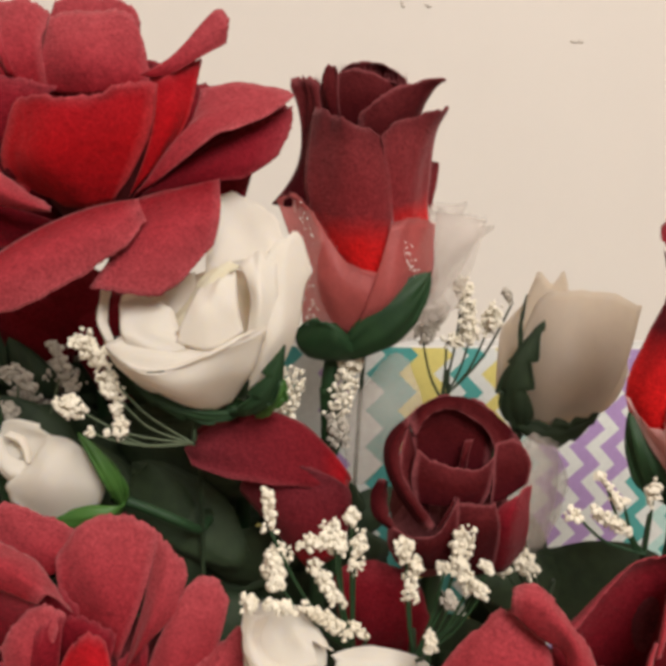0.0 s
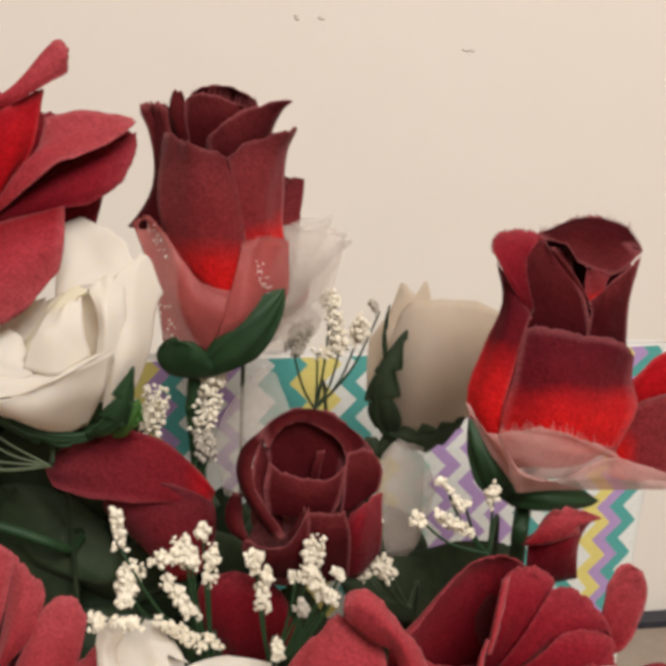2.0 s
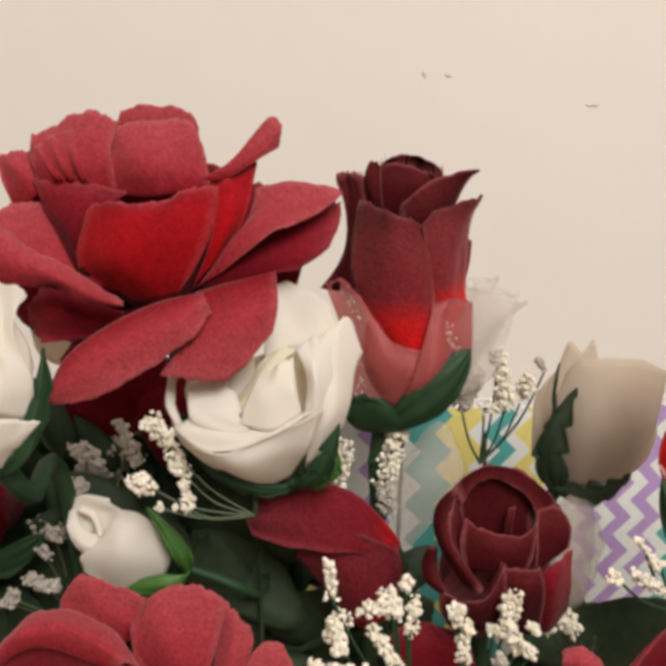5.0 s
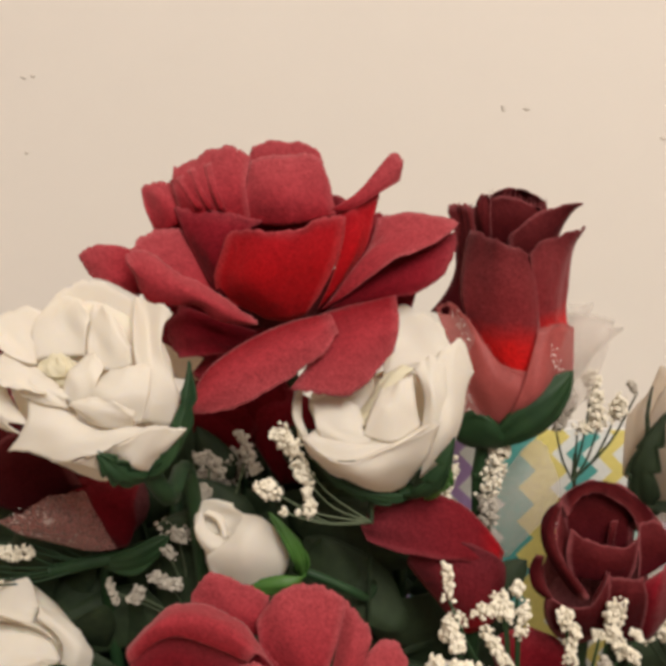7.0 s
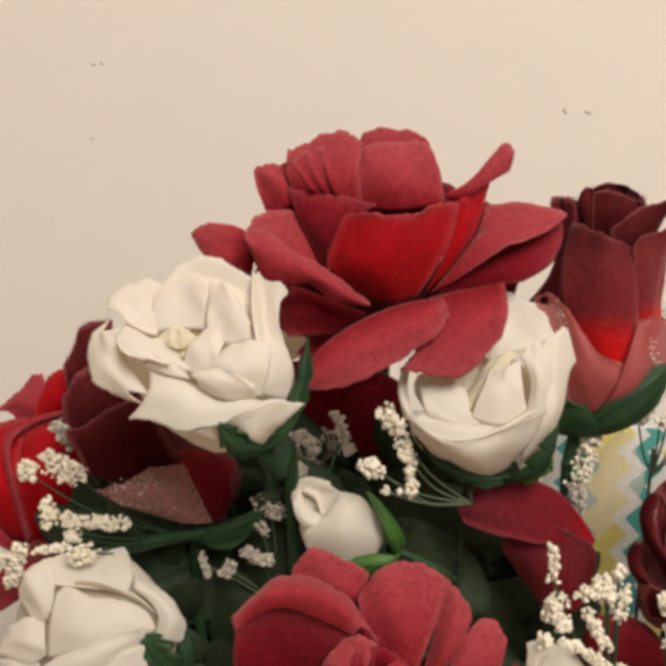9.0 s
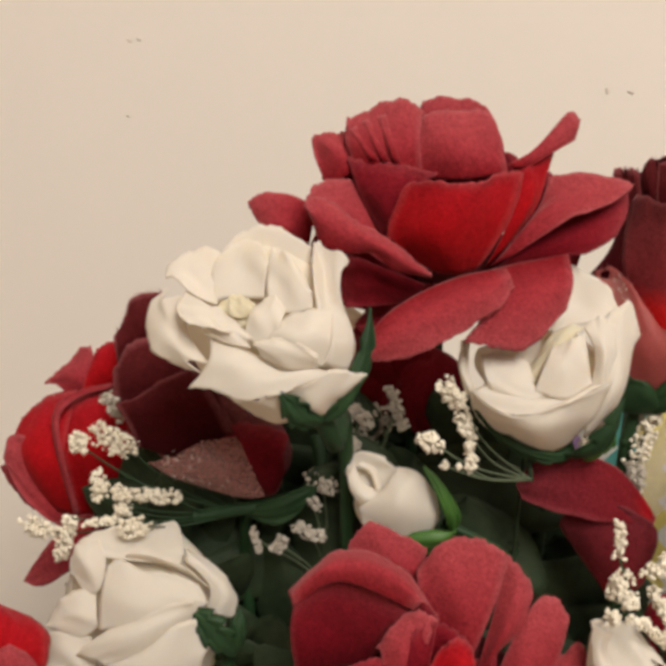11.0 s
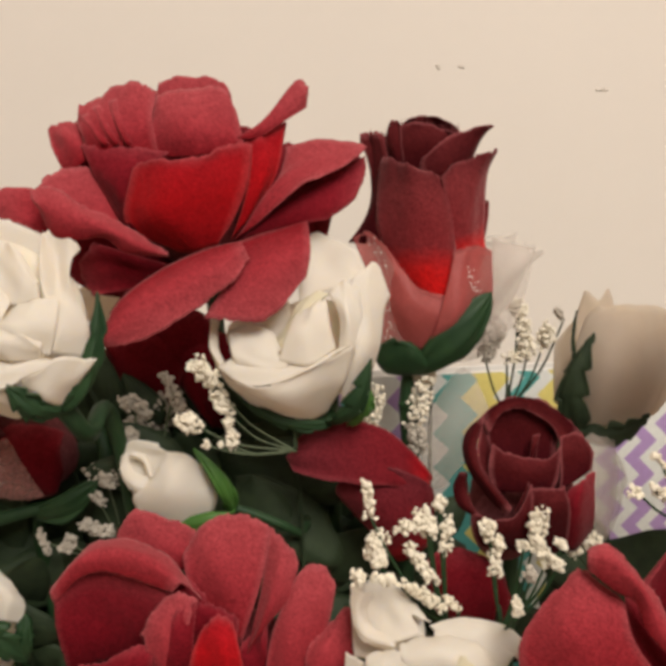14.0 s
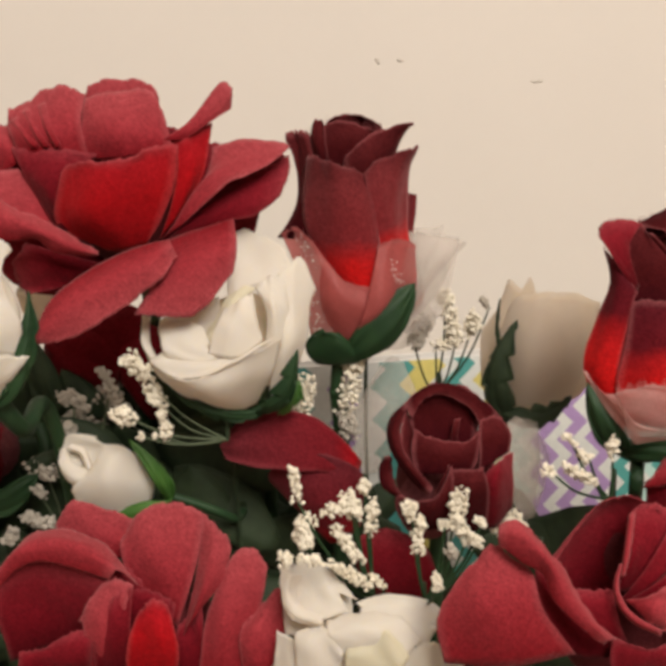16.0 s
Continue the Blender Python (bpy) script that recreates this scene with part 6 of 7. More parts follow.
loft(rose, "white", (((-2.57, 22.90, 12.98), (-1.81, 22.80, 13.08), (-1.05, 22.80, 13.13)), ((-2.79, 23.00, 13.56), (-1.90, 22.70, 14.04), (-1.18, 22.70, 14.09)), ((-2.85, 23.10, 13.89), (-2.66, 23.10, 14.56), (-1.97, 22.90, 14.74), (-1.28, 22.70, 14.72))), thick=0.03)
loft(rose, "white", (((-0.86, 22.40, 14.12), (0.11, 22.30, 14.49), (1.11, 22.50, 15.20), (1.66, 22.80, 15.59)), ((-1.23, 22.45, 14.22), (0.01, 22.15, 15.08), (1.01, 22.35, 15.61), (1.60, 22.65, 15.91)), ((-1.66, 22.60, 14.25), (-1.02, 22.50, 14.91), (0.09, 22.30, 15.50), (0.76, 22.40, 15.86), (1.45, 22.60, 16.11))), thick=0.03)
loft(rose, "white", (((-0.85, 22.90, 12.43), (0.41, 22.70, 12.51), (1.58, 22.90, 12.86)), ((-0.82, 22.40, 13.83), (0.62, 22.15, 14.10), (1.85, 22.60, 14.28)), ((-0.77, 22.40, 14.27), (0.22, 22.30, 14.64), (1.12, 22.40, 15.40), (1.78, 22.70, 15.42), (2.00, 22.80, 14.63))), thick=0.03)
sheet(rose, "white", ((-2.81, 23.30, 11.68), (-0.72, 22.94, 11.76), (1.66, 23.40, 11.89)), ((-2.73, 23.00, 12.80), (-0.66, 22.71, 12.96), (1.86, 23.20, 12.95)), ((-2.89, 22.98, 13.70), (-0.67, 22.70, 14.05), (2.23, 23.08, 13.95)), corner=0.22, flat=0.72, thick=0.03, lip=-0.16, wave=0.085)
lump(rose, (-0.15, 24.40, 14.70), [(2.40, 0.00, -0.00), (0.00, 0.90, 0.00), (0.00, 0.00, 2.75)], "white", "heart")
petal(rose, "green", (2.70, 23.00, 14.42), (2.09, 22.60, 15.10), (1.42, 22.80, 15.66), (1.84, 22.70, 14.66), (2.42, 22.70, 15.58), point=True, lip=0, name='sepal', thick=0.06, teeth=0.42, nv=44)
petal(rose, "green", (2.64, 23.10, 14.24), (2.83, 22.80, 15.05), (2.79, 23.00, 15.65), (2.46, 22.90, 15.10), (3.00, 22.90, 15.13), point=True, lip=0, name='sepal', thick=0.06, teeth=0.42, nv=44)
tube(rose, [(2.17, 23.80, 13.84), (2.93, 24.40, 11.07), (2.50, 25.00, 0.00)], 0.2, 0.2, "green")

rose = thing("open_rose", (1.50, 27.00, 0.00), "bright red cloth rose at the bouquet's edge", "rose", "roses of the bouquet")
loft(rose, "dusty", (((-3.13, 27.00, 20.34), (-2.72, 27.00, 20.50), (-2.32, 27.00, 20.80)), ((-3.74, 27.20, 20.79), (-3.01, 27.05, 21.16), (-2.46, 27.10, 21.46)), ((-4.15, 27.30, 20.77), (-3.79, 27.35, 21.16), (-3.31, 27.35, 21.60), (-3.09, 27.30, 21.96), (-2.69, 27.30, 22.09))))
loft(rose, "bright", (((-2.83, 26.80, 20.54), (-2.10, 26.70, 20.88), (-1.43, 26.80, 21.00)), ((-2.77, 26.90, 21.07), (-2.15, 26.85, 21.52), (-1.49, 27.00, 21.60)), ((-2.66, 27.00, 21.40), (-2.43, 27.10, 21.97), (-1.97, 27.15, 22.31), (-1.53, 27.10, 22.19))))
loft(rose, "bright", (((-4.24, 26.70, 17.07), (-3.46, 26.40, 16.94), (-2.73, 26.30, 16.84)), ((-5.01, 27.00, 18.63), (-4.12, 26.15, 18.79), (-3.14, 26.10, 18.72)), ((-4.83, 27.20, 19.64), (-4.02, 27.15, 20.42), (-2.97, 26.90, 20.74))), ripple=0.03)
loft(rose, "bright", (((-2.76, 26.30, 16.84), (-1.68, 26.30, 16.99), (-0.85, 26.50, 17.25)), ((-3.30, 26.40, 18.83), (-2.08, 26.20, 19.10), (-1.00, 26.40, 19.10)), ((-3.47, 26.70, 19.98), (-2.67, 26.80, 20.65), (-1.66, 26.80, 20.98))))
loft(rose, "dusty", (((-1.85, 26.75, 21.04), (-2.85, 26.50, 20.78), (-3.47, 26.20, 20.24), (-3.37, 26.00, 19.08), (-2.82, 26.20, 16.88)), ((-1.77, 26.60, 21.01), (-2.78, 26.40, 20.70), (-3.35, 26.08, 20.18), (-3.23, 25.90, 19.11), (-2.74, 26.10, 16.98)), ((-1.74, 26.65, 20.92), (-2.72, 26.45, 20.61), (-3.26, 26.12, 20.09), (-3.16, 25.95, 19.10), (-2.69, 26.15, 17.01))), ripple=0.01, nv=6)
loft(rose, "dusty", (((-4.83, 27.20, 18.37), (-4.49, 27.00, 17.60), (-3.87, 26.80, 17.13), (-2.95, 26.60, 16.87)), ((-5.18, 27.20, 18.20), (-4.69, 27.00, 17.41), (-4.03, 26.80, 16.95), (-2.95, 26.60, 16.80)), ((-5.57, 27.30, 18.01), (-4.97, 27.10, 17.15), (-4.20, 26.90, 16.75), (-2.98, 26.70, 16.66))))
petal(rose, "dusty", (-2.69, 26.60, 16.59), (-3.98, 26.40, 17.58), (-5.16, 26.50, 18.53), (-3.85, 26.40, 16.74), (-4.32, 26.60, 19.03), lip=0)
petal(rose, "dusty", (-1.95, 26.40, 16.49), (-3.21, 26.10, 15.83), (-4.45, 26.30, 14.61), (-2.95, 26.10, 15.14), (-3.01, 26.30, 16.61), lip=0)
lump(rose, (-2.74, 27.60, 18.52), [(1.52, 0.00, -0.00), (0.00, 0.50, 0.00), (0.00, 0.00, 1.52)], "deep", "heart")
tube(rose, [(-2.54, 27.00, 16.74), (-1.13, 27.00, 14.49), (1.50, 27.00, 0.00)], 0.2, 0.2, "green")

rose = thing("rosebud", (4.50, 26.50, 0.00), "maroon cloth rosebud with a clear glassy organza tip", "rose", "roses of the bouquet")
loft(rose, "wine", (((-1.28, 25.50, 21.57), (-0.77, 25.50, 21.73), (-0.01, 25.50, 22.03)), ((-1.44, 25.60, 22.19), (-0.94, 25.60, 22.60), (-0.07, 25.70, 22.89)), ((-1.55, 25.70, 22.66), (-1.28, 25.80, 23.20), (-1.03, 25.90, 23.86), (-0.14, 25.90, 24.08))), fray=0.2)
loft(rose, "wine", (((0.49, 24.60, 19.12), (1.51, 24.40, 19.37), (2.79, 24.50, 19.54)), ((-1.16, 25.00, 20.59), (0.47, 24.45, 21.13), (2.02, 24.35, 20.99)), ((-1.43, 25.30, 21.70), (-0.89, 25.40, 22.64), (0.28, 25.20, 22.67), (1.72, 24.90, 22.05))))
loft(rose, "wine", (((-0.50, 24.50, 19.73), (0.68, 24.20, 19.63), (2.32, 24.10, 20.39)), ((-0.91, 24.60, 20.49), (0.30, 24.10, 20.83), (1.80, 24.10, 21.29)), ((-1.24, 24.80, 20.86), (-0.53, 24.50, 21.19), (0.22, 24.40, 21.75), (1.11, 24.50, 22.15))), ripple=0.02)
loft(rose, "deep", (((3.05, 24.20, 18.54), (3.53, 24.20, 18.63), (3.77, 24.30, 19.22)), ((2.30, 24.00, 19.47), (3.04, 23.85, 19.69), (3.75, 24.20, 19.88)), ((1.70, 24.20, 20.11), (2.22, 24.30, 20.58), (3.19, 24.40, 20.57), (3.83, 24.50, 20.30))))
loft(rose, "sheer_glass", (((2.34, 23.90, 18.60), (2.83, 23.90, 18.57), (3.27, 24.00, 18.60)), ((0.85, 23.70, 19.08), (1.89, 23.50, 19.42), (2.90, 23.80, 19.45)), ((-0.09, 23.90, 19.46), (0.77, 23.70, 19.75), (1.48, 23.70, 20.20), (2.43, 23.90, 20.36))), thick=0.015)
lump(rose, (2.14, 25.50, 19.94), [(1.67, 0.00, -0.96), (0.00, 1.03, 0.00), (0.64, 0.00, 1.11)], "wine", "heart")
petal(rose, "green", (2.70, 24.60, 17.95), (3.74, 24.10, 18.25), (4.69, 24.30, 18.87), (3.73, 24.10, 18.63), (3.86, 24.30, 17.86), lip=0, name='sepal', thick=0.06)
tube(rose, [(1.21, 24.50, 17.71), (2.71, 24.50, 18.07), (4.19, 24.70, 18.32), (4.77, 25.00, 19.17), (4.58, 25.40, 20.09)], 0.2, 0.2, "green", name='branch')
tube(rose, [(3.18, 24.80, 18.03), (2.64, 25.60, 15.73), (4.50, 26.50, 0.00)], 0.2, 0.2, "green")
glitter(rose, (((0.42, 23.65, 19.53), (1.64, 23.50, 19.96)), ((0.68, 23.60, 19.25), (2.37, 23.60, 19.10))), 40, 0.09)

rose = thing("open_rose", (-2.50, 24.00, 0.00), "red cloth rose low beside the white rose", "rose", "roses of the bouquet")
petal(rose, "bright", (-4.08, 22.30, 12.41), (-3.51, 21.60, 14.85), (-3.68, 22.20, 15.82), (-6.00, 22.60, 14.16), (-2.30, 22.40, 14.27), lip=0, round_=3)
petal(rose, "dusty", (-3.73, 22.00, 12.36), (-3.26, 21.40, 14.12), (-3.14, 21.70, 14.95), (-4.90, 22.00, 13.80), (-2.40, 21.90, 13.78), lip=-0.03)
lump(rose, (-4.43, 23.20, 13.17), [(1.37, 0.00, -0.00), (0.00, 0.99, 0.00), (0.00, 0.00, 1.24)], "deep", "heart")
tube(rose, [(-4.36, 23.00, 12.50), (-4.12, 23.00, 10.10), (-2.50, 24.00, 0.00)], 0.2, 0.2, "green")

rose = thing("dark_rose", (8.50, 27.50, 0.00), "deep red cloth rose half hidden under others", "rose", "roses of the bouquet")
petal(rose, "deep", (8.04, 26.40, 19.76), (7.69, 26.10, 21.43), (7.24, 26.40, 22.80), (6.64, 26.40, 21.71), (8.97, 26.30, 21.84), lip=0)
petal(rose, "deep", (6.41, 26.40, 20.90), (5.72, 26.10, 22.00), (5.67, 26.40, 23.00), (4.78, 26.40, 22.29), (7.01, 26.30, 22.15), lip=0)
petal(rose, "deep", (7.42, 26.40, 20.91), (6.94, 26.20, 22.28), (6.64, 26.40, 23.57), (5.53, 26.40, 22.61), (8.08, 26.40, 22.57), lip=0)
petal(rose, "deep", (6.40, 26.20, 20.63), (5.64, 26.10, 21.74), (5.06, 26.30, 22.66), (4.80, 26.40, 21.62), (6.52, 26.20, 21.92), lip=0)
petal(rose, "leaf", (4.99, 26.10, 20.36), (4.66, 25.90, 21.46), (4.44, 26.20, 22.58), (4.07, 26.20, 21.45), (5.14, 26.00, 21.54), point=True, lip=0, name='sepal')
petal(rose, "leaf", (6.13, 26.00, 20.03), (5.87, 25.80, 20.88), (5.25, 26.10, 21.64), (5.29, 26.10, 20.73), (6.34, 26.00, 20.93), point=True, lip=0, name='sepal')
tube(rose, [(7.50, 26.70, 20.19), (7.63, 26.90, 17.49), (8.50, 27.50, 0.00)], 0.2, 0.2, "green")

rose = thing("white_rosebud", (6.50, 28.50, 0.00), "beige white rosebud half hidden among leaves", "rose", "roses of the bouquet")
petal(rose, "veil", (5.79, 27.20, 23.43), (4.82, 27.00, 23.77), (3.83, 27.20, 23.94), (4.59, 27.10, 22.86), (4.53, 27.30, 24.15), lip=0)
petal(rose, "veil", (4.92, 27.20, 19.33), (4.70, 27.00, 20.61), (4.31, 27.20, 21.40), (4.01, 27.30, 20.59), (5.22, 27.10, 20.29), lip=0)
petal(rose, "leaf", (4.65, 26.80, 19.85), (4.01, 26.60, 20.87), (3.99, 26.80, 22.54), (3.33, 26.90, 21.25), (4.56, 26.70, 20.81), lip=0, name='sepal')
tube(rose, [(4.64, 27.40, 19.71), (4.46, 27.70, 16.84), (6.50, 28.50, 0.00)], 0.2, 0.2, "green")

wrap = thing("organza_wrap", (17.50, 26.00, 0.00), "sheer white organza leaf among the stems", "organza", "")
petal(wrap, "sheer_white", (18.96, 25.20, 15.89), (18.82, 25.00, 17.84), (18.98, 25.20, 19.39), (18.27, 25.20, 17.80), (19.98, 25.20, 17.57), lip=0, thick=0.02)
tube(wrap, [(18.96, 25.20, 15.89), (18.82, 25.20, 13.84), (17.50, 26.00, 0.00)], 0.06, 0.06, "green")
loft(wrap, "sheer_white", (((14.22, 26.00, 17.66), (14.40, 25.90, 17.64), (14.68, 26.00, 17.65)), ((14.04, 25.80, 19.51), (15.00, 25.60, 19.62), (16.06, 25.80, 19.56)), ((14.99, 26.00, 21.12), (15.38, 25.90, 21.35), (15.74, 26.00, 21.09))), thick=0.015)
loft(wrap, "sheer_white", (((18.44, 24.80, 16.32), (18.77, 24.70, 16.27), (19.37, 24.80, 16.37)), ((18.20, 24.90, 17.87), (18.67, 24.60, 17.94), (19.63, 24.90, 17.77)), ((18.54, 25.20, 18.94), (19.01, 25.20, 19.32), (19.70, 25.20, 19.11))), thick=0.015)
loft(wrap, "sheer_white", (((15.88, 26.60, 21.92), (16.34, 26.50, 22.04), (17.06, 26.60, 22.46)), ((15.94, 26.40, 23.45), (16.61, 26.20, 23.67), (17.43, 26.40, 23.85)), ((16.01, 26.60, 25.11), (16.68, 26.50, 24.99), (17.77, 26.70, 24.83))), thick=0.015, fray=0.15)

sprig = thing("babys_breath", (14.00, 22.50, 0.00), "sprig of cream dried baby's breath", "dried flower", "baby's breath sprigs")
tube(sprig, [(13.90, 20.40, 15.97), (13.96, 22.00, 14.56), (14.00, 22.50, 0.00)], 0.06, 0.06, "leaf")
branch = tube(sprig, [(13.90, 20.40, 15.97), (12.81, 20.16, 17.39), (12.09, 20.00, 18.94)], 0.045, 0.0315, "green", sides=5, steps=4, name='branch')
crumbs(branch, (12.03, 20.00, 19.83), (12.09, 20.00, 18.94), 0.30, "crumb", seed=1)
branch = tube(sprig, [(13.90, 20.40, 15.97), (13.82, 20.40, 17.35), (13.79, 20.40, 18.97)], 0.045, 0.0315, "green", sides=5, steps=4, name='branch')
crumbs(branch, (13.78, 20.40, 19.18), (13.79, 20.40, 18.97), 0.36, "crumb", seed=2)
branch = tube(sprig, [(13.90, 20.40, 15.97), (13.88, 20.40, 16.80), (13.88, 20.40, 17.90)], 0.045, 0.0315, "green", sides=5, steps=4, name='branch')
crumbs(branch, (13.98, 20.40, 18.71), (13.88, 20.40, 17.90), 0.35, "crumb", seed=3)
branch = tube(sprig, [(13.90, 20.40, 15.97), (13.66, 20.28, 17.10), (13.52, 20.20, 18.44)], 0.045, 0.0315, "green", sides=5, steps=4, name='branch')
crumbs(branch, (13.35, 20.20, 18.97), (13.52, 20.20, 18.44), 0.48, "crumb", seed=4)
branch = tube(sprig, [(13.90, 20.40, 15.97), (13.59, 20.22, 17.24), (13.41, 20.10, 18.70)], 0.045, 0.0315, "green", sides=5, steps=4, name='branch')
crumbs(branch, (12.75, 20.10, 18.63), (13.41, 20.10, 18.70), 0.41, "crumb", seed=5)
branch = tube(sprig, [(13.90, 20.40, 15.97), (12.84, 20.22, 16.87), (12.12, 20.10, 17.97)], 0.045, 0.0315, "green", sides=5, steps=4, name='branch')
crumbs(branch, (12.28, 20.10, 18.47), (12.12, 20.10, 17.97), 0.61, "crumb", seed=6)
branch = tube(sprig, [(13.90, 20.40, 15.97), (13.69, 20.22, 16.48), (13.55, 20.10, 17.24)], 0.045, 0.0315, "green", sides=5, steps=4, name='branch')
crumbs(branch, (12.98, 20.10, 18.14), (13.55, 20.10, 17.24), 0.36, "crumb", seed=7)
branch = tube(sprig, [(13.90, 20.40, 15.97), (13.83, 20.04, 16.20), (13.79, 19.80, 16.64)], 0.045, 0.0315, "green", sides=5, steps=4, name='branch')
crumbs(branch, (12.81, 19.80, 17.42), (13.79, 19.80, 16.64), 0.36, "crumb", seed=8)
branch = tube(sprig, [(13.90, 20.40, 15.97), (14.02, 20.04, 16.17), (14.12, 19.80, 16.59)], 0.045, 0.0315, "green", sides=5, steps=4, name='branch')
crumbs(branch, (13.83, 19.80, 16.98), (14.12, 19.80, 16.59), 0.22, "crumb", seed=9)

sprig = thing("babys_breath", (13.20, 22.00, 0.00), "sprig of cream dried baby's breath", "dried flower", "baby's breath sprigs")
tube(sprig, [(12.60, 21.00, 15.40), (12.70, 21.40, 14.00), (13.20, 22.00, 0.00)], 0.06, 0.06, "leaf")
branch = tube(sprig, [(12.60, 21.00, 15.40), (12.06, 20.60, 17.00), (11.69, 18.80, 17.91)], 0.045, 0.0315, "green", sides=5, steps=4, name='branch')
crumbs(branch, (11.65, 18.80, 18.07), (11.69, 18.80, 17.91), 0.38, "crumb", seed=10)
branch = tube(sprig, [(12.60, 21.00, 15.40), (12.50, 20.60, 17.00), (12.54, 18.70, 17.91)], 0.045, 0.0315, "green", sides=5, steps=4, name='branch')
crumbs(branch, (12.02, 18.70, 18.02), (12.54, 18.70, 17.91), 0.30, "crumb", seed=11)
branch = tube(sprig, [(12.60, 21.00, 15.40), (12.34, 20.60, 17.10), (12.16, 19.20, 18.09)], 0.045, 0.0315, "green", sides=5, steps=4, name='branch')
crumbs(branch, (12.28, 19.20, 18.40), (12.16, 19.20, 18.09), 0.36, "crumb", seed=12)

sprig = thing("babys_breath", (15.20, 22.50, 0.00), "sprig of cream dried baby's breath", "dried flower", "baby's breath sprigs")
tube(sprig, [(15.17, 20.00, 15.99), (15.35, 21.60, 14.56), (15.20, 22.50, 0.00)], 0.06, 0.06, "leaf")
branch = tube(sprig, [(15.17, 20.00, 15.99), (15.00, 20.00, 17.08), (14.91, 20.00, 18.43)], 0.045, 0.0315, "green", sides=5, steps=4, name='branch')
crumbs(branch, (14.85, 20.00, 18.62), (14.91, 20.00, 18.43), 0.43, "crumb", seed=13)
branch = tube(sprig, [(15.17, 20.00, 15.99), (15.08, 20.00, 16.54), (15.03, 20.00, 17.37)], 0.045, 0.0315, "green", sides=5, steps=4, name='branch')
crumbs(branch, (15.12, 20.00, 18.28), (15.03, 20.00, 17.37), 0.37, "crumb", seed=14)
branch = tube(sprig, [(15.17, 20.00, 15.99), (15.73, 20.24, 16.96), (16.15, 20.40, 18.29)], 0.045, 0.0315, "green", sides=5, steps=4, name='branch')
crumbs(branch, (16.24, 20.40, 18.76), (16.15, 20.40, 18.29), 0.55, "crumb", seed=15)
branch = tube(sprig, [(15.17, 20.00, 15.99), (15.84, 20.12, 16.62), (16.33, 20.20, 17.58)], 0.045, 0.0315, "green", sides=5, steps=4, name='branch')
crumbs(branch, (16.02, 20.20, 18.18), (16.33, 20.20, 17.58), 0.43, "crumb", seed=16)
branch = tube(sprig, [(15.17, 20.00, 15.99), (15.98, 20.00, 16.61), (16.57, 20.00, 17.53)], 0.045, 0.0315, "green", sides=5, steps=4, name='branch')
crumbs(branch, (16.47, 20.00, 17.71), (16.57, 20.00, 17.53), 0.34, "crumb", seed=17)
branch = tube(sprig, [(15.17, 20.00, 15.99), (15.21, 19.28, 16.44), (15.25, 18.80, 17.05)], 0.045, 0.0315, "green", sides=5, steps=4, name='branch')
crumbs(branch, (15.24, 18.80, 17.23), (15.25, 18.80, 17.05), 0.38, "crumb", seed=18)
branch = tube(sprig, [(15.17, 20.00, 15.99), (15.53, 20.18, 16.79), (15.80, 20.30, 17.91)], 0.045, 0.0315, "green", sides=5, steps=4, name='branch')
crumbs(branch, (15.75, 20.30, 18.01), (15.80, 20.30, 17.91), 0.32, "crumb", seed=19)
branch = tube(sprig, [(15.17, 20.00, 15.99), (16.10, 20.24, 16.75), (16.78, 20.40, 17.87)], 0.045, 0.0315, "green", sides=5, steps=4, name='branch')
crumbs(branch, (16.73, 20.40, 17.97), (16.78, 20.40, 17.87), 0.29, "crumb", seed=20)
branch = tube(sprig, [(15.17, 20.00, 15.99), (15.59, 20.00, 16.49), (15.90, 20.00, 17.29)], 0.045, 0.0315, "green", sides=5, steps=4, name='branch')
crumbs(branch, (15.84, 20.00, 17.41), (15.90, 20.00, 17.29), 0.35, "shade_crumb", seed=21)

sprig = thing("babys_breath", (17.80, 24.00, 0.00), "sprig of cream dried baby's breath", "dried flower", "baby's breath sprigs")
tube(sprig, [(18.68, 22.00, 16.07), (19.17, 23.60, 14.69), (17.80, 24.00, 0.00)], 0.06, 0.06, "leaf")
branch = tube(sprig, [(18.68, 22.00, 16.07), (18.21, 22.00, 17.07), (17.87, 22.00, 18.35)], 0.045, 0.0315, "leaf", sides=5, steps=4, name='branch')
crumbs(branch, (17.81, 22.00, 18.48), (17.87, 22.00, 18.35), 0.31, "crumb", seed=22)
branch = tube(sprig, [(18.68, 22.00, 16.07), (18.09, 22.00, 16.66), (17.67, 22.00, 17.54)], 0.045, 0.0315, "leaf", sides=5, steps=4, name='branch')
crumbs(branch, (17.57, 22.00, 17.76), (17.67, 22.00, 17.54), 0.45, "crumb", seed=23)
branch = tube(sprig, [(18.68, 22.00, 16.07), (18.33, 21.88, 16.45), (18.08, 21.80, 17.12)], 0.045, 0.0315, "leaf", sides=5, steps=4, name='branch')
crumbs(branch, (17.88, 21.80, 17.51), (18.08, 21.80, 17.12), 0.53, "crumb", seed=24)
branch = tube(sprig, [(18.68, 22.00, 16.07), (18.06, 22.00, 16.39), (17.61, 22.00, 17.02)], 0.045, 0.0315, "leaf", sides=5, steps=4, name='branch')
crumbs(branch, (17.51, 22.00, 17.18), (17.61, 22.00, 17.02), 0.40, "crumb", seed=25)

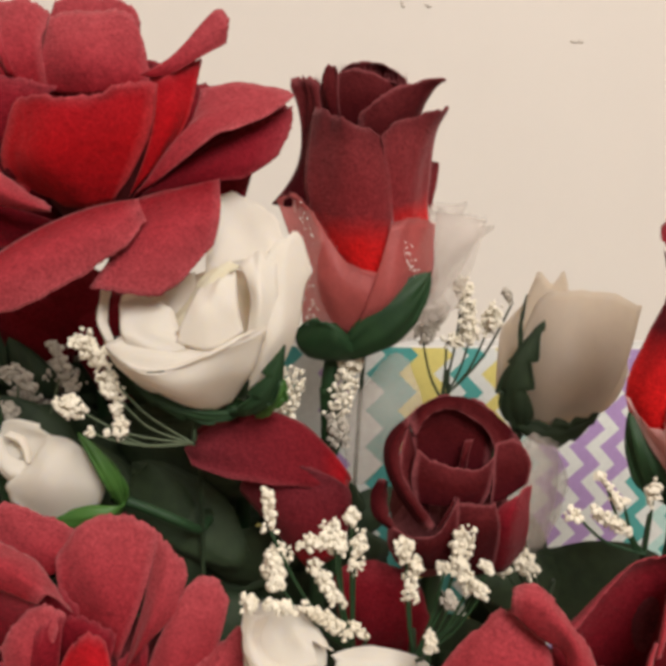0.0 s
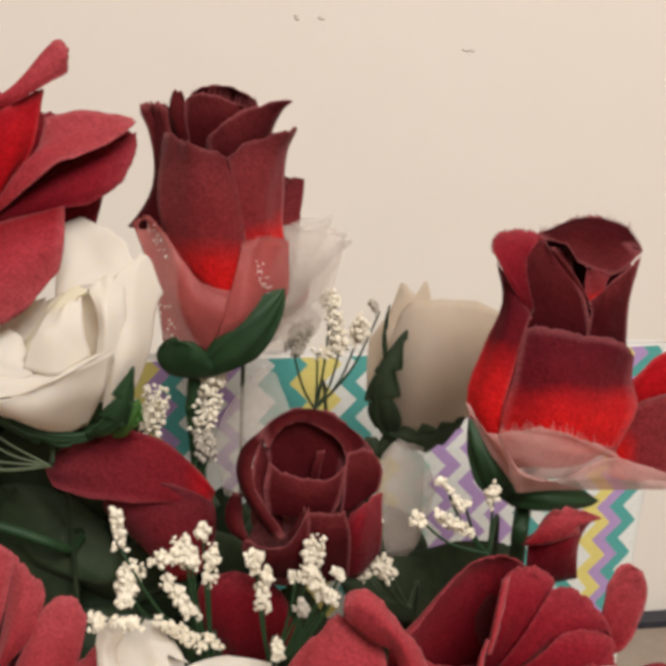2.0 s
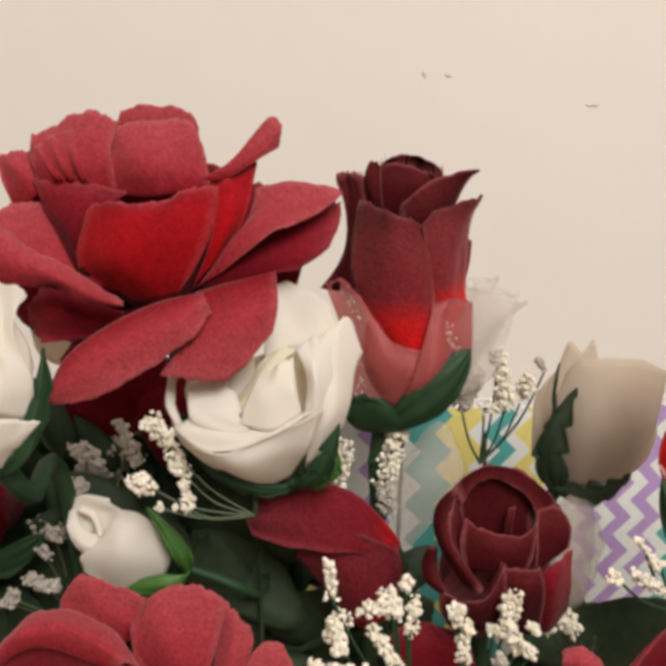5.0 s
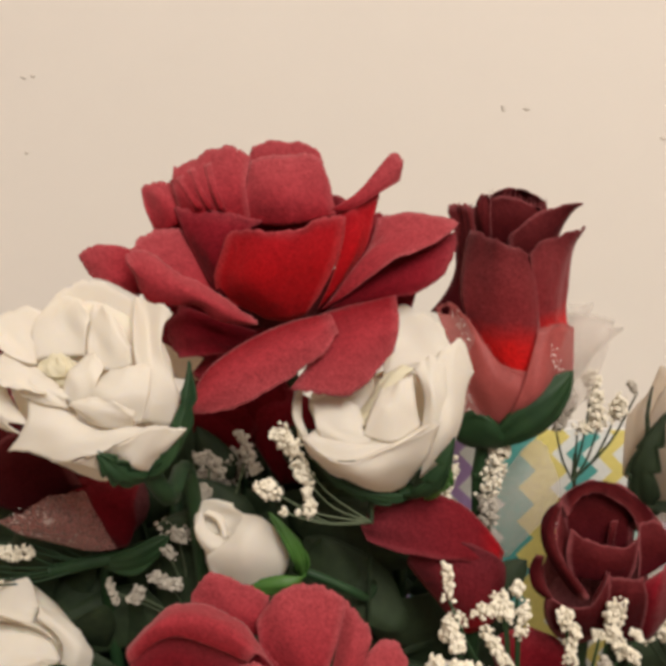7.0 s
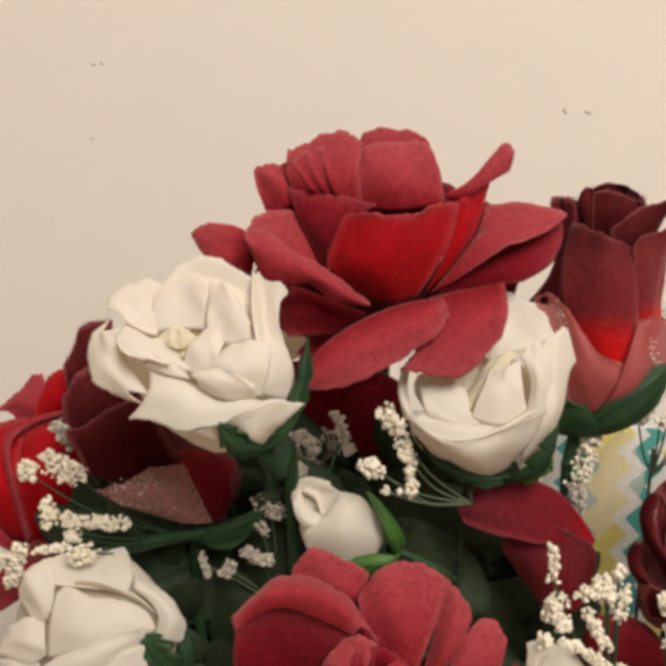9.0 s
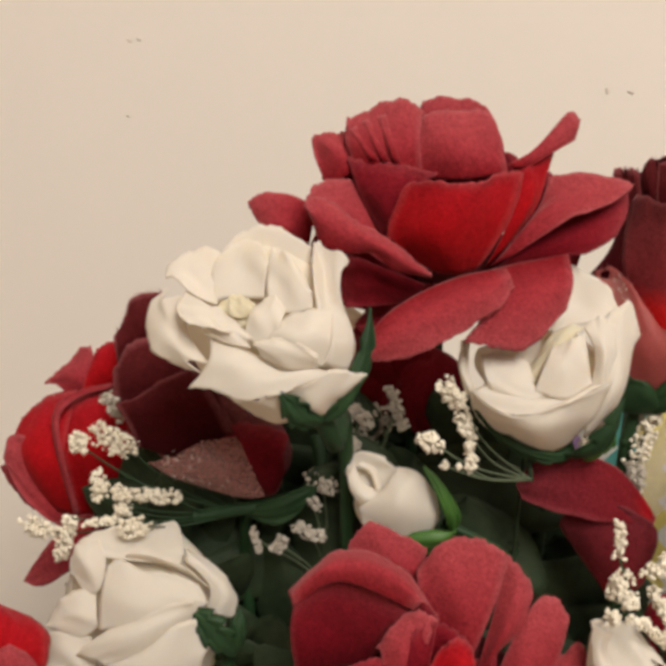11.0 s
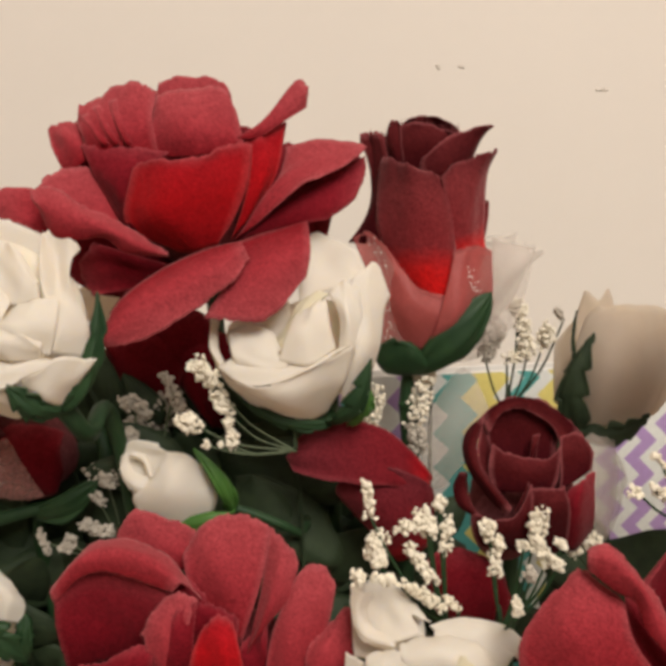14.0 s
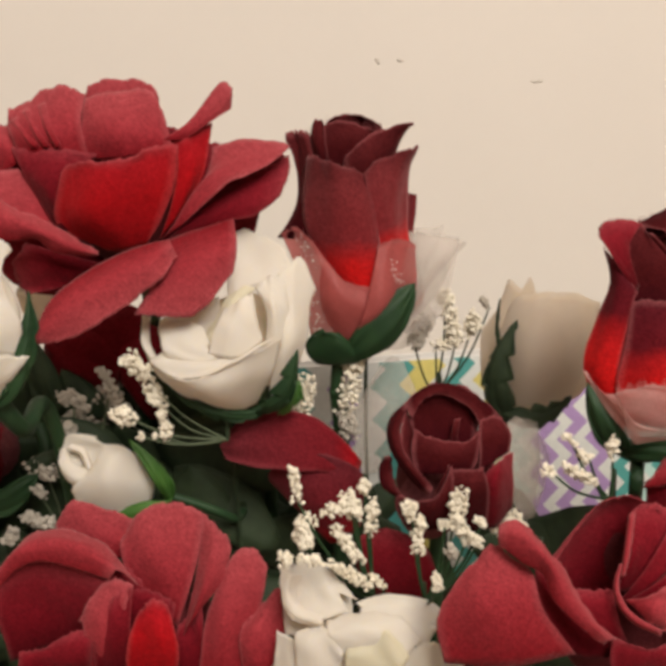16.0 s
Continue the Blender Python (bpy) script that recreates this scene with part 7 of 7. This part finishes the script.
sprig = thing("babys_breath", (10.50, 25.00, 0.00), "sprig of cream dried baby's breath", "dried flower", "baby's breath sprigs")
tube(sprig, [(10.33, 22.20, 20.08), (10.36, 23.80, 18.89), (10.50, 25.00, 0.00)], 0.06, 0.06, "leaf")
branch = tube(sprig, [(10.33, 22.20, 20.08), (9.16, 22.20, 20.88), (8.35, 22.20, 21.97)], 0.032, 0.022, "stalk", sides=5, steps=4, name='branch')
crumbs(branch, (7.89, 22.20, 22.48), (8.35, 22.20, 21.97), 0.56, "crumb", seed=26)
branch = tube(sprig, [(10.33, 22.20, 20.08), (9.36, 22.20, 20.45), (8.68, 22.20, 21.13)], 0.032, 0.022, "stalk", sides=5, steps=4, name='branch')
crumbs(branch, (8.37, 22.20, 21.71), (8.68, 22.20, 21.13), 0.45, "crumb", seed=27)
branch = tube(sprig, [(10.33, 22.20, 20.08), (9.40, 22.20, 20.02), (8.74, 22.20, 20.27)], 0.032, 0.022, "stalk", sides=5, steps=4, name='branch')
crumbs(branch, (8.64, 22.20, 21.07), (8.74, 22.20, 20.27), 0.34, "crumb", seed=28)
branch = tube(sprig, [(10.33, 22.20, 20.08), (8.87, 22.20, 20.31), (7.83, 22.20, 20.85)], 0.032, 0.022, "stalk", sides=5, steps=4, name='branch')
crumbs(branch, (7.49, 22.20, 20.99), (7.83, 22.20, 20.85), 0.57, "crumb", seed=29)
branch = tube(sprig, [(10.33, 22.20, 20.08), (9.01, 22.20, 20.05), (8.07, 22.20, 20.33)], 0.032, 0.022, "stalk", sides=5, steps=4, name='branch')
crumbs(branch, (8.02, 22.20, 20.40), (8.07, 22.20, 20.33), 0.22, "crumb", seed=30)
branch = tube(sprig, [(10.33, 22.20, 20.08), (9.24, 22.20, 20.02), (8.46, 22.20, 20.28)], 0.032, 0.022, "stalk", sides=5, steps=4, name='branch')
crumbs(branch, (8.42, 22.20, 20.32), (8.46, 22.20, 20.28), 0.14, "crumb", seed=31)

sprig = thing("babys_breath", (8.50, 27.00, 0.00), "sprig of dried baby's breath, with shade put into its greyish colour", "dried flower", "baby's breath sprigs")
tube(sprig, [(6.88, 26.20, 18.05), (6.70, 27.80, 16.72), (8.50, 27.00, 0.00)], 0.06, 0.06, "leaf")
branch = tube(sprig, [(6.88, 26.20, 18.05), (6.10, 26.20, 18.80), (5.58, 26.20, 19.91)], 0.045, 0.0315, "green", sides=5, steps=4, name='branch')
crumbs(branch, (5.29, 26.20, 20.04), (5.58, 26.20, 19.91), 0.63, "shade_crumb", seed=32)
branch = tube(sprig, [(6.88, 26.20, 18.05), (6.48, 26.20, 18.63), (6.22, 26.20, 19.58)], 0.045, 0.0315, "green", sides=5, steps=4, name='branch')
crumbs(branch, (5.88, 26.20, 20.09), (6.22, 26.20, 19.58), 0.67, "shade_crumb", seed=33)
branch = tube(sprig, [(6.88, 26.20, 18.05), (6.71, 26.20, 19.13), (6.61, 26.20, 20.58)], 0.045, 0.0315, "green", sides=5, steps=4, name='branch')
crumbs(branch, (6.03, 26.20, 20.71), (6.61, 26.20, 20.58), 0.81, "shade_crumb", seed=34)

sprig = thing("babys_breath", (14.00, 28.00, 0.00), "sprig of cream dried baby's breath", "dried flower", "baby's breath sprigs")
tube(sprig, [(13.09, 24.60, 18.07), (13.35, 26.20, 16.73), (14.00, 28.00, 0.00)], 0.06, 0.06, "leaf")
branch = tube(sprig, [(13.09, 24.60, 18.07), (12.59, 24.60, 18.69), (12.23, 24.60, 19.66)], 0.045, 0.0315, "green", sides=5, steps=4, name='branch')
crumbs(branch, (12.57, 24.60, 21.08), (12.23, 24.60, 19.66), 0.87, "crumb", seed=35)
branch = tube(sprig, [(13.09, 24.60, 18.07), (13.46, 24.60, 18.91), (13.72, 24.60, 20.11)], 0.045, 0.0315, "green", sides=5, steps=4, name='branch')
crumbs(branch, (13.99, 24.60, 21.29), (13.72, 24.60, 20.11), 0.74, "crumb", seed=36)
branch = tube(sprig, [(13.09, 24.60, 18.07), (13.62, 24.60, 19.51), (13.99, 24.60, 21.29)], 0.045, 0.0315, "green", sides=5, steps=4, name='branch')
crumbs(branch, (14.53, 24.60, 22.15), (13.99, 24.60, 21.29), 0.69, "crumb", seed=37)
branch = tube(sprig, [(13.09, 24.60, 18.07), (13.53, 24.60, 18.49), (13.84, 24.60, 19.27)], 0.045, 0.0315, "green", sides=5, steps=4, name='branch')
crumbs(branch, (13.72, 24.60, 19.99), (13.84, 24.60, 19.27), 0.63, "shade_crumb", seed=38)

sprig = thing("babys_breath", (17.00, 28.00, 0.00), "sprig of cream dried baby's breath", "dried flower", "baby's breath sprigs")
tube(sprig, [(16.91, 27.40, 19.63), (17.41, 29.00, 18.41), (17.00, 28.00, 0.00)], 0.06, 0.06, "leaf")
branch = tube(sprig, [(16.91, 27.40, 19.63), (17.20, 27.40, 21.02), (17.39, 27.40, 22.76)], 0.045, 0.0315, "leaf", sides=5, steps=4, name='branch')
crumbs(branch, (17.33, 27.40, 23.02), (17.39, 27.40, 22.76), 0.62, "crumb", seed=39)
branch = tube(sprig, [(16.91, 27.40, 19.63), (17.35, 27.40, 20.36), (17.66, 27.40, 21.47)], 0.045, 0.0315, "leaf", sides=5, steps=4, name='branch')
crumbs(branch, (17.47, 27.40, 22.51), (17.66, 27.40, 21.47), 0.62, "crumb", seed=40)
branch = tube(sprig, [(16.91, 27.40, 19.63), (17.63, 27.40, 20.45), (18.14, 27.40, 21.66)], 0.045, 0.0315, "leaf", sides=5, steps=4, name='branch')
crumbs(branch, (18.31, 27.40, 22.24), (18.14, 27.40, 21.66), 0.63, "crumb", seed=41)
branch = tube(sprig, [(16.91, 27.40, 19.63), (16.55, 27.40, 20.34), (16.29, 27.40, 21.42)], 0.045, 0.0315, "leaf", sides=5, steps=4, name='branch')
crumbs(branch, (16.59, 27.40, 22.20), (16.29, 27.40, 21.42), 0.75, "shade_crumb", seed=42)
branch = tube(sprig, [(16.91, 27.40, 19.63), (16.97, 27.40, 20.30), (16.99, 27.40, 21.35)], 0.045, 0.0315, "leaf", sides=5, steps=4, name='branch')
crumbs(branch, (16.99, 27.40, 21.35), (17.76, 27.40, 21.40), 0.45, "crumb", seed=43)
branch = tube(sprig, [(16.91, 27.40, 19.63), (18.03, 27.40, 20.87), (18.81, 27.40, 22.49)], 0.045, 0.0315, "leaf", sides=5, steps=4, name='branch')
crumbs(branch, (18.61, 27.40, 22.75), (18.81, 27.40, 22.49), 0.30, "shade_crumb", seed=44)

sprig = thing("babys_breath", (20.00, 23.00, 0.00), "sprig of cream dried baby's breath", "dried flower", "baby's breath sprigs")
tube(sprig, [(20.08, 20.20, 18.30), (20.73, 21.80, 17.10), (20.00, 23.00, 0.00)], 0.06, 0.06, "leaf")
branch = tube(sprig, [(20.08, 20.20, 18.30), (19.53, 20.20, 18.94), (19.13, 20.20, 19.84)], 0.045, 0.0315, "green", sides=5, steps=4, name='branch')
crumbs(branch, (18.97, 20.20, 20.13), (19.13, 20.20, 19.84), 0.21, "crumb", seed=45)
branch = tube(sprig, [(20.08, 20.20, 18.30), (19.78, 20.20, 18.72), (19.55, 20.20, 19.41)], 0.045, 0.0315, "green", sides=5, steps=4, name='branch')
crumbs(branch, (19.25, 20.20, 19.65), (19.55, 20.20, 19.41), 0.27, "crumb", seed=46)
branch = tube(sprig, [(20.08, 20.20, 18.30), (19.19, 20.20, 18.60), (18.56, 20.20, 19.17)], 0.045, 0.0315, "green", sides=5, steps=4, name='branch')
crumbs(branch, (18.40, 20.20, 19.25), (18.56, 20.20, 19.17), 0.29, "crumb", seed=47)
branch = tube(sprig, [(20.08, 20.20, 18.30), (19.86, 20.20, 18.42), (19.70, 20.20, 18.83)], 0.045, 0.0315, "green", sides=5, steps=4, name='branch')
crumbs(branch, (18.89, 20.20, 19.26), (19.70, 20.20, 18.83), 0.34, "crumb", seed=48)
branch = tube(sprig, [(20.08, 20.20, 18.30), (20.13, 20.20, 18.76), (20.16, 20.20, 19.50)], 0.045, 0.0315, "green", sides=5, steps=4, name='branch')
crumbs(branch, (20.11, 20.20, 19.88), (20.16, 20.20, 19.50), 0.36, "crumb", seed=49)

sprig = thing("babys_breath", (5.50, 26.00, 0.00), "sprig of cream dried baby's breath", "dried flower", "baby's breath sprigs")
tube(sprig, [(2.45, 24.60, 17.87), (2.40, 26.20, 16.59), (5.50, 26.00, 0.00)], 0.06, 0.06, "leaf")
branch = tube(sprig, [(2.45, 24.60, 17.87), (-0.21, 24.36, 18.62), (-2.10, 24.20, 19.75)], 0.035, 0.0245, "green", sides=5, steps=4, name='branch')
crumbs(branch, (-2.19, 24.20, 19.94), (-2.10, 24.20, 19.75), 0.60, "crumb", seed=50)
branch = tube(sprig, [(2.45, 24.60, 17.87), (0.64, 24.48, 18.56), (-0.67, 24.40, 19.64)], 0.035, 0.0245, "green", sides=5, steps=4, name='branch')
crumbs(branch, (-1.60, 24.40, 20.10), (-0.67, 24.40, 19.64), 0.80, "crumb", seed=51)
branch = tube(sprig, [(2.45, 24.60, 17.87), (0.46, 24.96, 18.95), (-1.00, 25.20, 20.51)], 0.035, 0.0245, "green", sides=5, steps=4, name='branch')
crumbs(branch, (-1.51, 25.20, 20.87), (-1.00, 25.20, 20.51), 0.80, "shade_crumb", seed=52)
branch = tube(sprig, [(2.45, 24.60, 17.87), (0.17, 24.36, 17.86), (-1.47, 24.20, 18.25)], 0.035, 0.0245, "green", sides=5, steps=4, name='branch')
crumbs(branch, (-1.55, 24.20, 18.89), (-1.47, 24.20, 18.25), 0.51, "crumb", seed=53)
branch = tube(sprig, [(2.45, 24.60, 17.87), (1.43, 24.36, 17.93), (0.70, 24.20, 18.36)], 0.035, 0.0245, "green", sides=5, steps=4, name='branch')
crumbs(branch, (-1.16, 24.20, 18.44), (0.70, 24.20, 18.36), 0.51, "crumb", seed=54)
branch = tube(sprig, [(2.45, 24.60, 17.87), (0.56, 24.42, 17.67), (-0.81, 24.30, 17.86)], 0.035, 0.0245, "green", sides=5, steps=4, name='branch')
crumbs(branch, (-0.90, 24.30, 17.99), (-0.81, 24.30, 17.86), 0.54, "crumb", seed=55)
branch = tube(sprig, [(2.45, 24.60, 17.87), (-0.64, 24.42, 17.25), (-2.88, 24.30, 17.06)], 0.035, 0.0245, "green", sides=5, steps=4, name='branch')
crumbs(branch, (-3.69, 24.30, 17.32), (-2.88, 24.30, 17.06), 0.59, "crumb", seed=56)
branch = tube(sprig, [(2.45, 24.60, 17.87), (-0.30, 24.36, 17.51), (-2.28, 24.20, 17.56)], 0.035, 0.0245, "green", sides=5, steps=4, name='branch')
crumbs(branch, (-2.28, 24.20, 17.56), (-2.62, 24.20, 16.36), 0.56, "crumb", seed=57)
branch = tube(sprig, [(2.45, 24.60, 17.87), (0.46, 24.36, 17.52), (-0.97, 24.20, 17.57)], 0.035, 0.0245, "green", sides=5, steps=4, name='branch')
crumbs(branch, (-1.91, 24.20, 17.45), (-0.97, 24.20, 17.57), 0.32, "crumb", seed=58)
branch = tube(sprig, [(2.45, 24.60, 17.87), (0.93, 24.00, 17.60), (-0.14, 23.60, 17.68)], 0.035, 0.0245, "green", sides=5, steps=4, name='branch')
crumbs(branch, (-0.57, 23.60, 17.58), (-0.14, 23.60, 17.68), 0.67, "crumb", seed=59)

sprig = thing("babys_breath", (6.50, 27.00, 0.00), "sprig of cream dried baby's breath", "dried flower", "baby's breath sprigs")
tube(sprig, [(4.35, 26.40, 14.34), (4.45, 28.00, 12.83), (6.50, 27.00, 0.00)], 0.06, 0.06, "leaf")
branch = tube(sprig, [(4.35, 26.40, 14.34), (3.54, 26.40, 14.93), (2.94, 26.40, 15.95)], 0.045, 0.0315, "green", sides=5, steps=4, name='branch')
crumbs(branch, (2.67, 26.40, 16.60), (2.94, 26.40, 15.95), 0.37, "crumb", seed=60)
branch = tube(sprig, [(4.35, 26.40, 14.34), (3.97, 26.40, 15.12), (3.67, 26.40, 16.33)], 0.045, 0.0315, "green", sides=5, steps=4, name='branch')
crumbs(branch, (3.60, 26.40, 16.51), (3.67, 26.40, 16.33), 0.56, "crumb", seed=61)
branch = tube(sprig, [(4.35, 26.40, 14.34), (3.90, 26.40, 14.77), (3.54, 26.40, 15.64)], 0.045, 0.0315, "green", sides=5, steps=4, name='branch')
crumbs(branch, (3.46, 26.40, 15.87), (3.54, 26.40, 15.64), 0.56, "crumb", seed=62)
branch = tube(sprig, [(4.35, 26.40, 14.34), (4.33, 26.40, 15.06), (4.28, 26.40, 16.20)], 0.045, 0.0315, "green", sides=5, steps=4, name='branch')
crumbs(branch, (4.28, 26.40, 16.20), (5.35, 26.40, 16.54), 0.53, "shade_crumb", seed=63)

sprig = thing("babys_breath", (6.80, 26.50, 0.00), "sprig of cream dried baby's breath", "dried flower", "baby's breath sprigs")
tube(sprig, [(3.34, 25.00, 20.14), (3.36, 26.60, 19.02), (6.80, 26.50, 0.00)], 0.06, 0.06, "leaf")
branch = tube(sprig, [(3.34, 25.00, 20.14), (2.46, 25.00, 20.23), (1.82, 25.00, 20.73)], 0.045, 0.0315, "leaf", sides=5, steps=4, name='branch')
crumbs(branch, (1.43, 25.00, 21.26), (1.82, 25.00, 20.73), 0.56, "crumb", seed=64)

sprig = thing("babys_breath", (7.50, 27.50, 0.00), "sprig of dried baby's breath, with shade put into its greyish colour", "dried flower", "baby's breath sprigs")
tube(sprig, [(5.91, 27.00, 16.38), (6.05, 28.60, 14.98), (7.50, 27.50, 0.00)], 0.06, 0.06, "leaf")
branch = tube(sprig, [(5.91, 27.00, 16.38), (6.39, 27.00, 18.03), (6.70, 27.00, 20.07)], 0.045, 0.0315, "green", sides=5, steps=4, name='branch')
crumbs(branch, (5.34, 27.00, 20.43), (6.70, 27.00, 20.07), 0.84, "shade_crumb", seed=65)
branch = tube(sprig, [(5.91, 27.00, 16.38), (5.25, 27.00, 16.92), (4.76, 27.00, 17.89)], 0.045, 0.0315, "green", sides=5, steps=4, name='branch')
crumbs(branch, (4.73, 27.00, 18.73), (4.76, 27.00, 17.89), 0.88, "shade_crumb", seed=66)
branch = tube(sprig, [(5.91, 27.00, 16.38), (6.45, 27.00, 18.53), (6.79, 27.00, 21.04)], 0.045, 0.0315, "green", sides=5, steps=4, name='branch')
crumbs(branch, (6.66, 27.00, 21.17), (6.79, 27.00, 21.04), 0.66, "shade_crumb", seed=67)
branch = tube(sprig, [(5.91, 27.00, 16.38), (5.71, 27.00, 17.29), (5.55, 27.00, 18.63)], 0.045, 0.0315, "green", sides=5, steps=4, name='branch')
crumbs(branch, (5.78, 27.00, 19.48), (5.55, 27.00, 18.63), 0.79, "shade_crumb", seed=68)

sprig = thing("babys_breath", (7.20, 26.20, 0.00), "sprig of dried baby's breath, with shade put into its greyish colour", "dried flower", "baby's breath sprigs")
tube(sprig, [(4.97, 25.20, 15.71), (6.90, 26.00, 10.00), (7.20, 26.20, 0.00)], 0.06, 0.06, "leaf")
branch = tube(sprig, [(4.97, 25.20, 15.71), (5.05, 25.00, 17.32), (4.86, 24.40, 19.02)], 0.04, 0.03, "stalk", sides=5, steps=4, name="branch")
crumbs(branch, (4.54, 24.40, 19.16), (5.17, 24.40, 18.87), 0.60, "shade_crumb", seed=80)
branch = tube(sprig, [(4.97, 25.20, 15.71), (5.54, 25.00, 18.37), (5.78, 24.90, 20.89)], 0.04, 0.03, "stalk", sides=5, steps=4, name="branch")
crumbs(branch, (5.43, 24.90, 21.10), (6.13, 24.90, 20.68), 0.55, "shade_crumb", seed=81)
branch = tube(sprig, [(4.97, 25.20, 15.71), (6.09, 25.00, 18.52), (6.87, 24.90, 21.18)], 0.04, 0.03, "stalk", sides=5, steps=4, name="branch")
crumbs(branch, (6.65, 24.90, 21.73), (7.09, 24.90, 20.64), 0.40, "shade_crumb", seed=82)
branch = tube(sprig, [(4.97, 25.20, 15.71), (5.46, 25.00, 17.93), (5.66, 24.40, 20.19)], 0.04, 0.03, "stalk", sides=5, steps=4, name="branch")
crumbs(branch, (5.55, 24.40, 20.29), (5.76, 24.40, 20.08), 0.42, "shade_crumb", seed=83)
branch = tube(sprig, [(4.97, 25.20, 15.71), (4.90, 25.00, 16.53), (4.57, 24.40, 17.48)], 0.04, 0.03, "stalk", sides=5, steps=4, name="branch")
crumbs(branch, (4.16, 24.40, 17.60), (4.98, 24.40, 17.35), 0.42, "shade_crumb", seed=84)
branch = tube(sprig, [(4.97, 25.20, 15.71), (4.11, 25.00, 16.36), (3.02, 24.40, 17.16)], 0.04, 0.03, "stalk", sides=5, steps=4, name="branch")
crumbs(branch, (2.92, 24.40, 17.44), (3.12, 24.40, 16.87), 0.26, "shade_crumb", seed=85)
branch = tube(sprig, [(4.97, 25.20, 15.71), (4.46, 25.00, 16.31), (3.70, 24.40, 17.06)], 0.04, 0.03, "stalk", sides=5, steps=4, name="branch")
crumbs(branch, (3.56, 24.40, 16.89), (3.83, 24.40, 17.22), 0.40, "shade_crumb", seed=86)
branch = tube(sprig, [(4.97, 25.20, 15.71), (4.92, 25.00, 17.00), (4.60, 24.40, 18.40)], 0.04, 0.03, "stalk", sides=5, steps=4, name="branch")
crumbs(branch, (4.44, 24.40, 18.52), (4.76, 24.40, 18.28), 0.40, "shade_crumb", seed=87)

north = bpy.data.objects['wall_north']
lump(north, (-6.93, 48.56, 34.61), [(0.14, 0, -0.03), (0, 0.03, 0), (0, 0, 0.08)], "scuff", "scuff", "", 218, 0.6)
lump(north, (-6.43, 48.56, 34.69), [(0.13, 0, -0.02), (0, 0.03, 0), (0, 0, 0.07)], "scuff", "scuff", "", 240, 0.6)
lump(north, (18.20, 48.56, 33.17), [(0.11, 0, -0.02), (0, 0.03, 0), (0, 0, 0.09)], "scuff", "scuff", "", 1332, 0.6)
lump(north, (19.39, 48.56, 33.22), [(0.18, 0, -0.03), (0, 0.03, 0), (0, 0, 0.09)], "scuff", "scuff", "", 1385, 0.6)
lump(north, (27.00, 48.56, 31.76), [(0.13, 0, -0.02), (0, 0.03, 0), (0, 0, 0.07)], "scuff", "scuff", "", 1387, 0.6)
lump(north, (27.06, 48.56, 31.78), [(0.11, 0, -0.02), (0, 0.03, 0), (0, 0, 0.09)], "scuff", "scuff", "", 1080, 0.6)
lump(north, (26.69, 48.56, 31.77), [(0.18, 0, -0.03), (0, 0.03, 0), (0, 0, 0.07)], "scuff", "scuff", "", 1352, 0.6)
lump(north, (18.15, 48.56, 33.30), [(0.11, 0, -0.02), (0, 0.03, 0), (0, 0, 0.07)], "scuff", "scuff", "", 995, 0.6)
lump(north, (-6.90, 48.56, 30.75), [(0.11, 0, -0.02), (0, 0.03, 0), (0, 0, 0.07)], "scuff", "scuff", "", 262, 0.6)
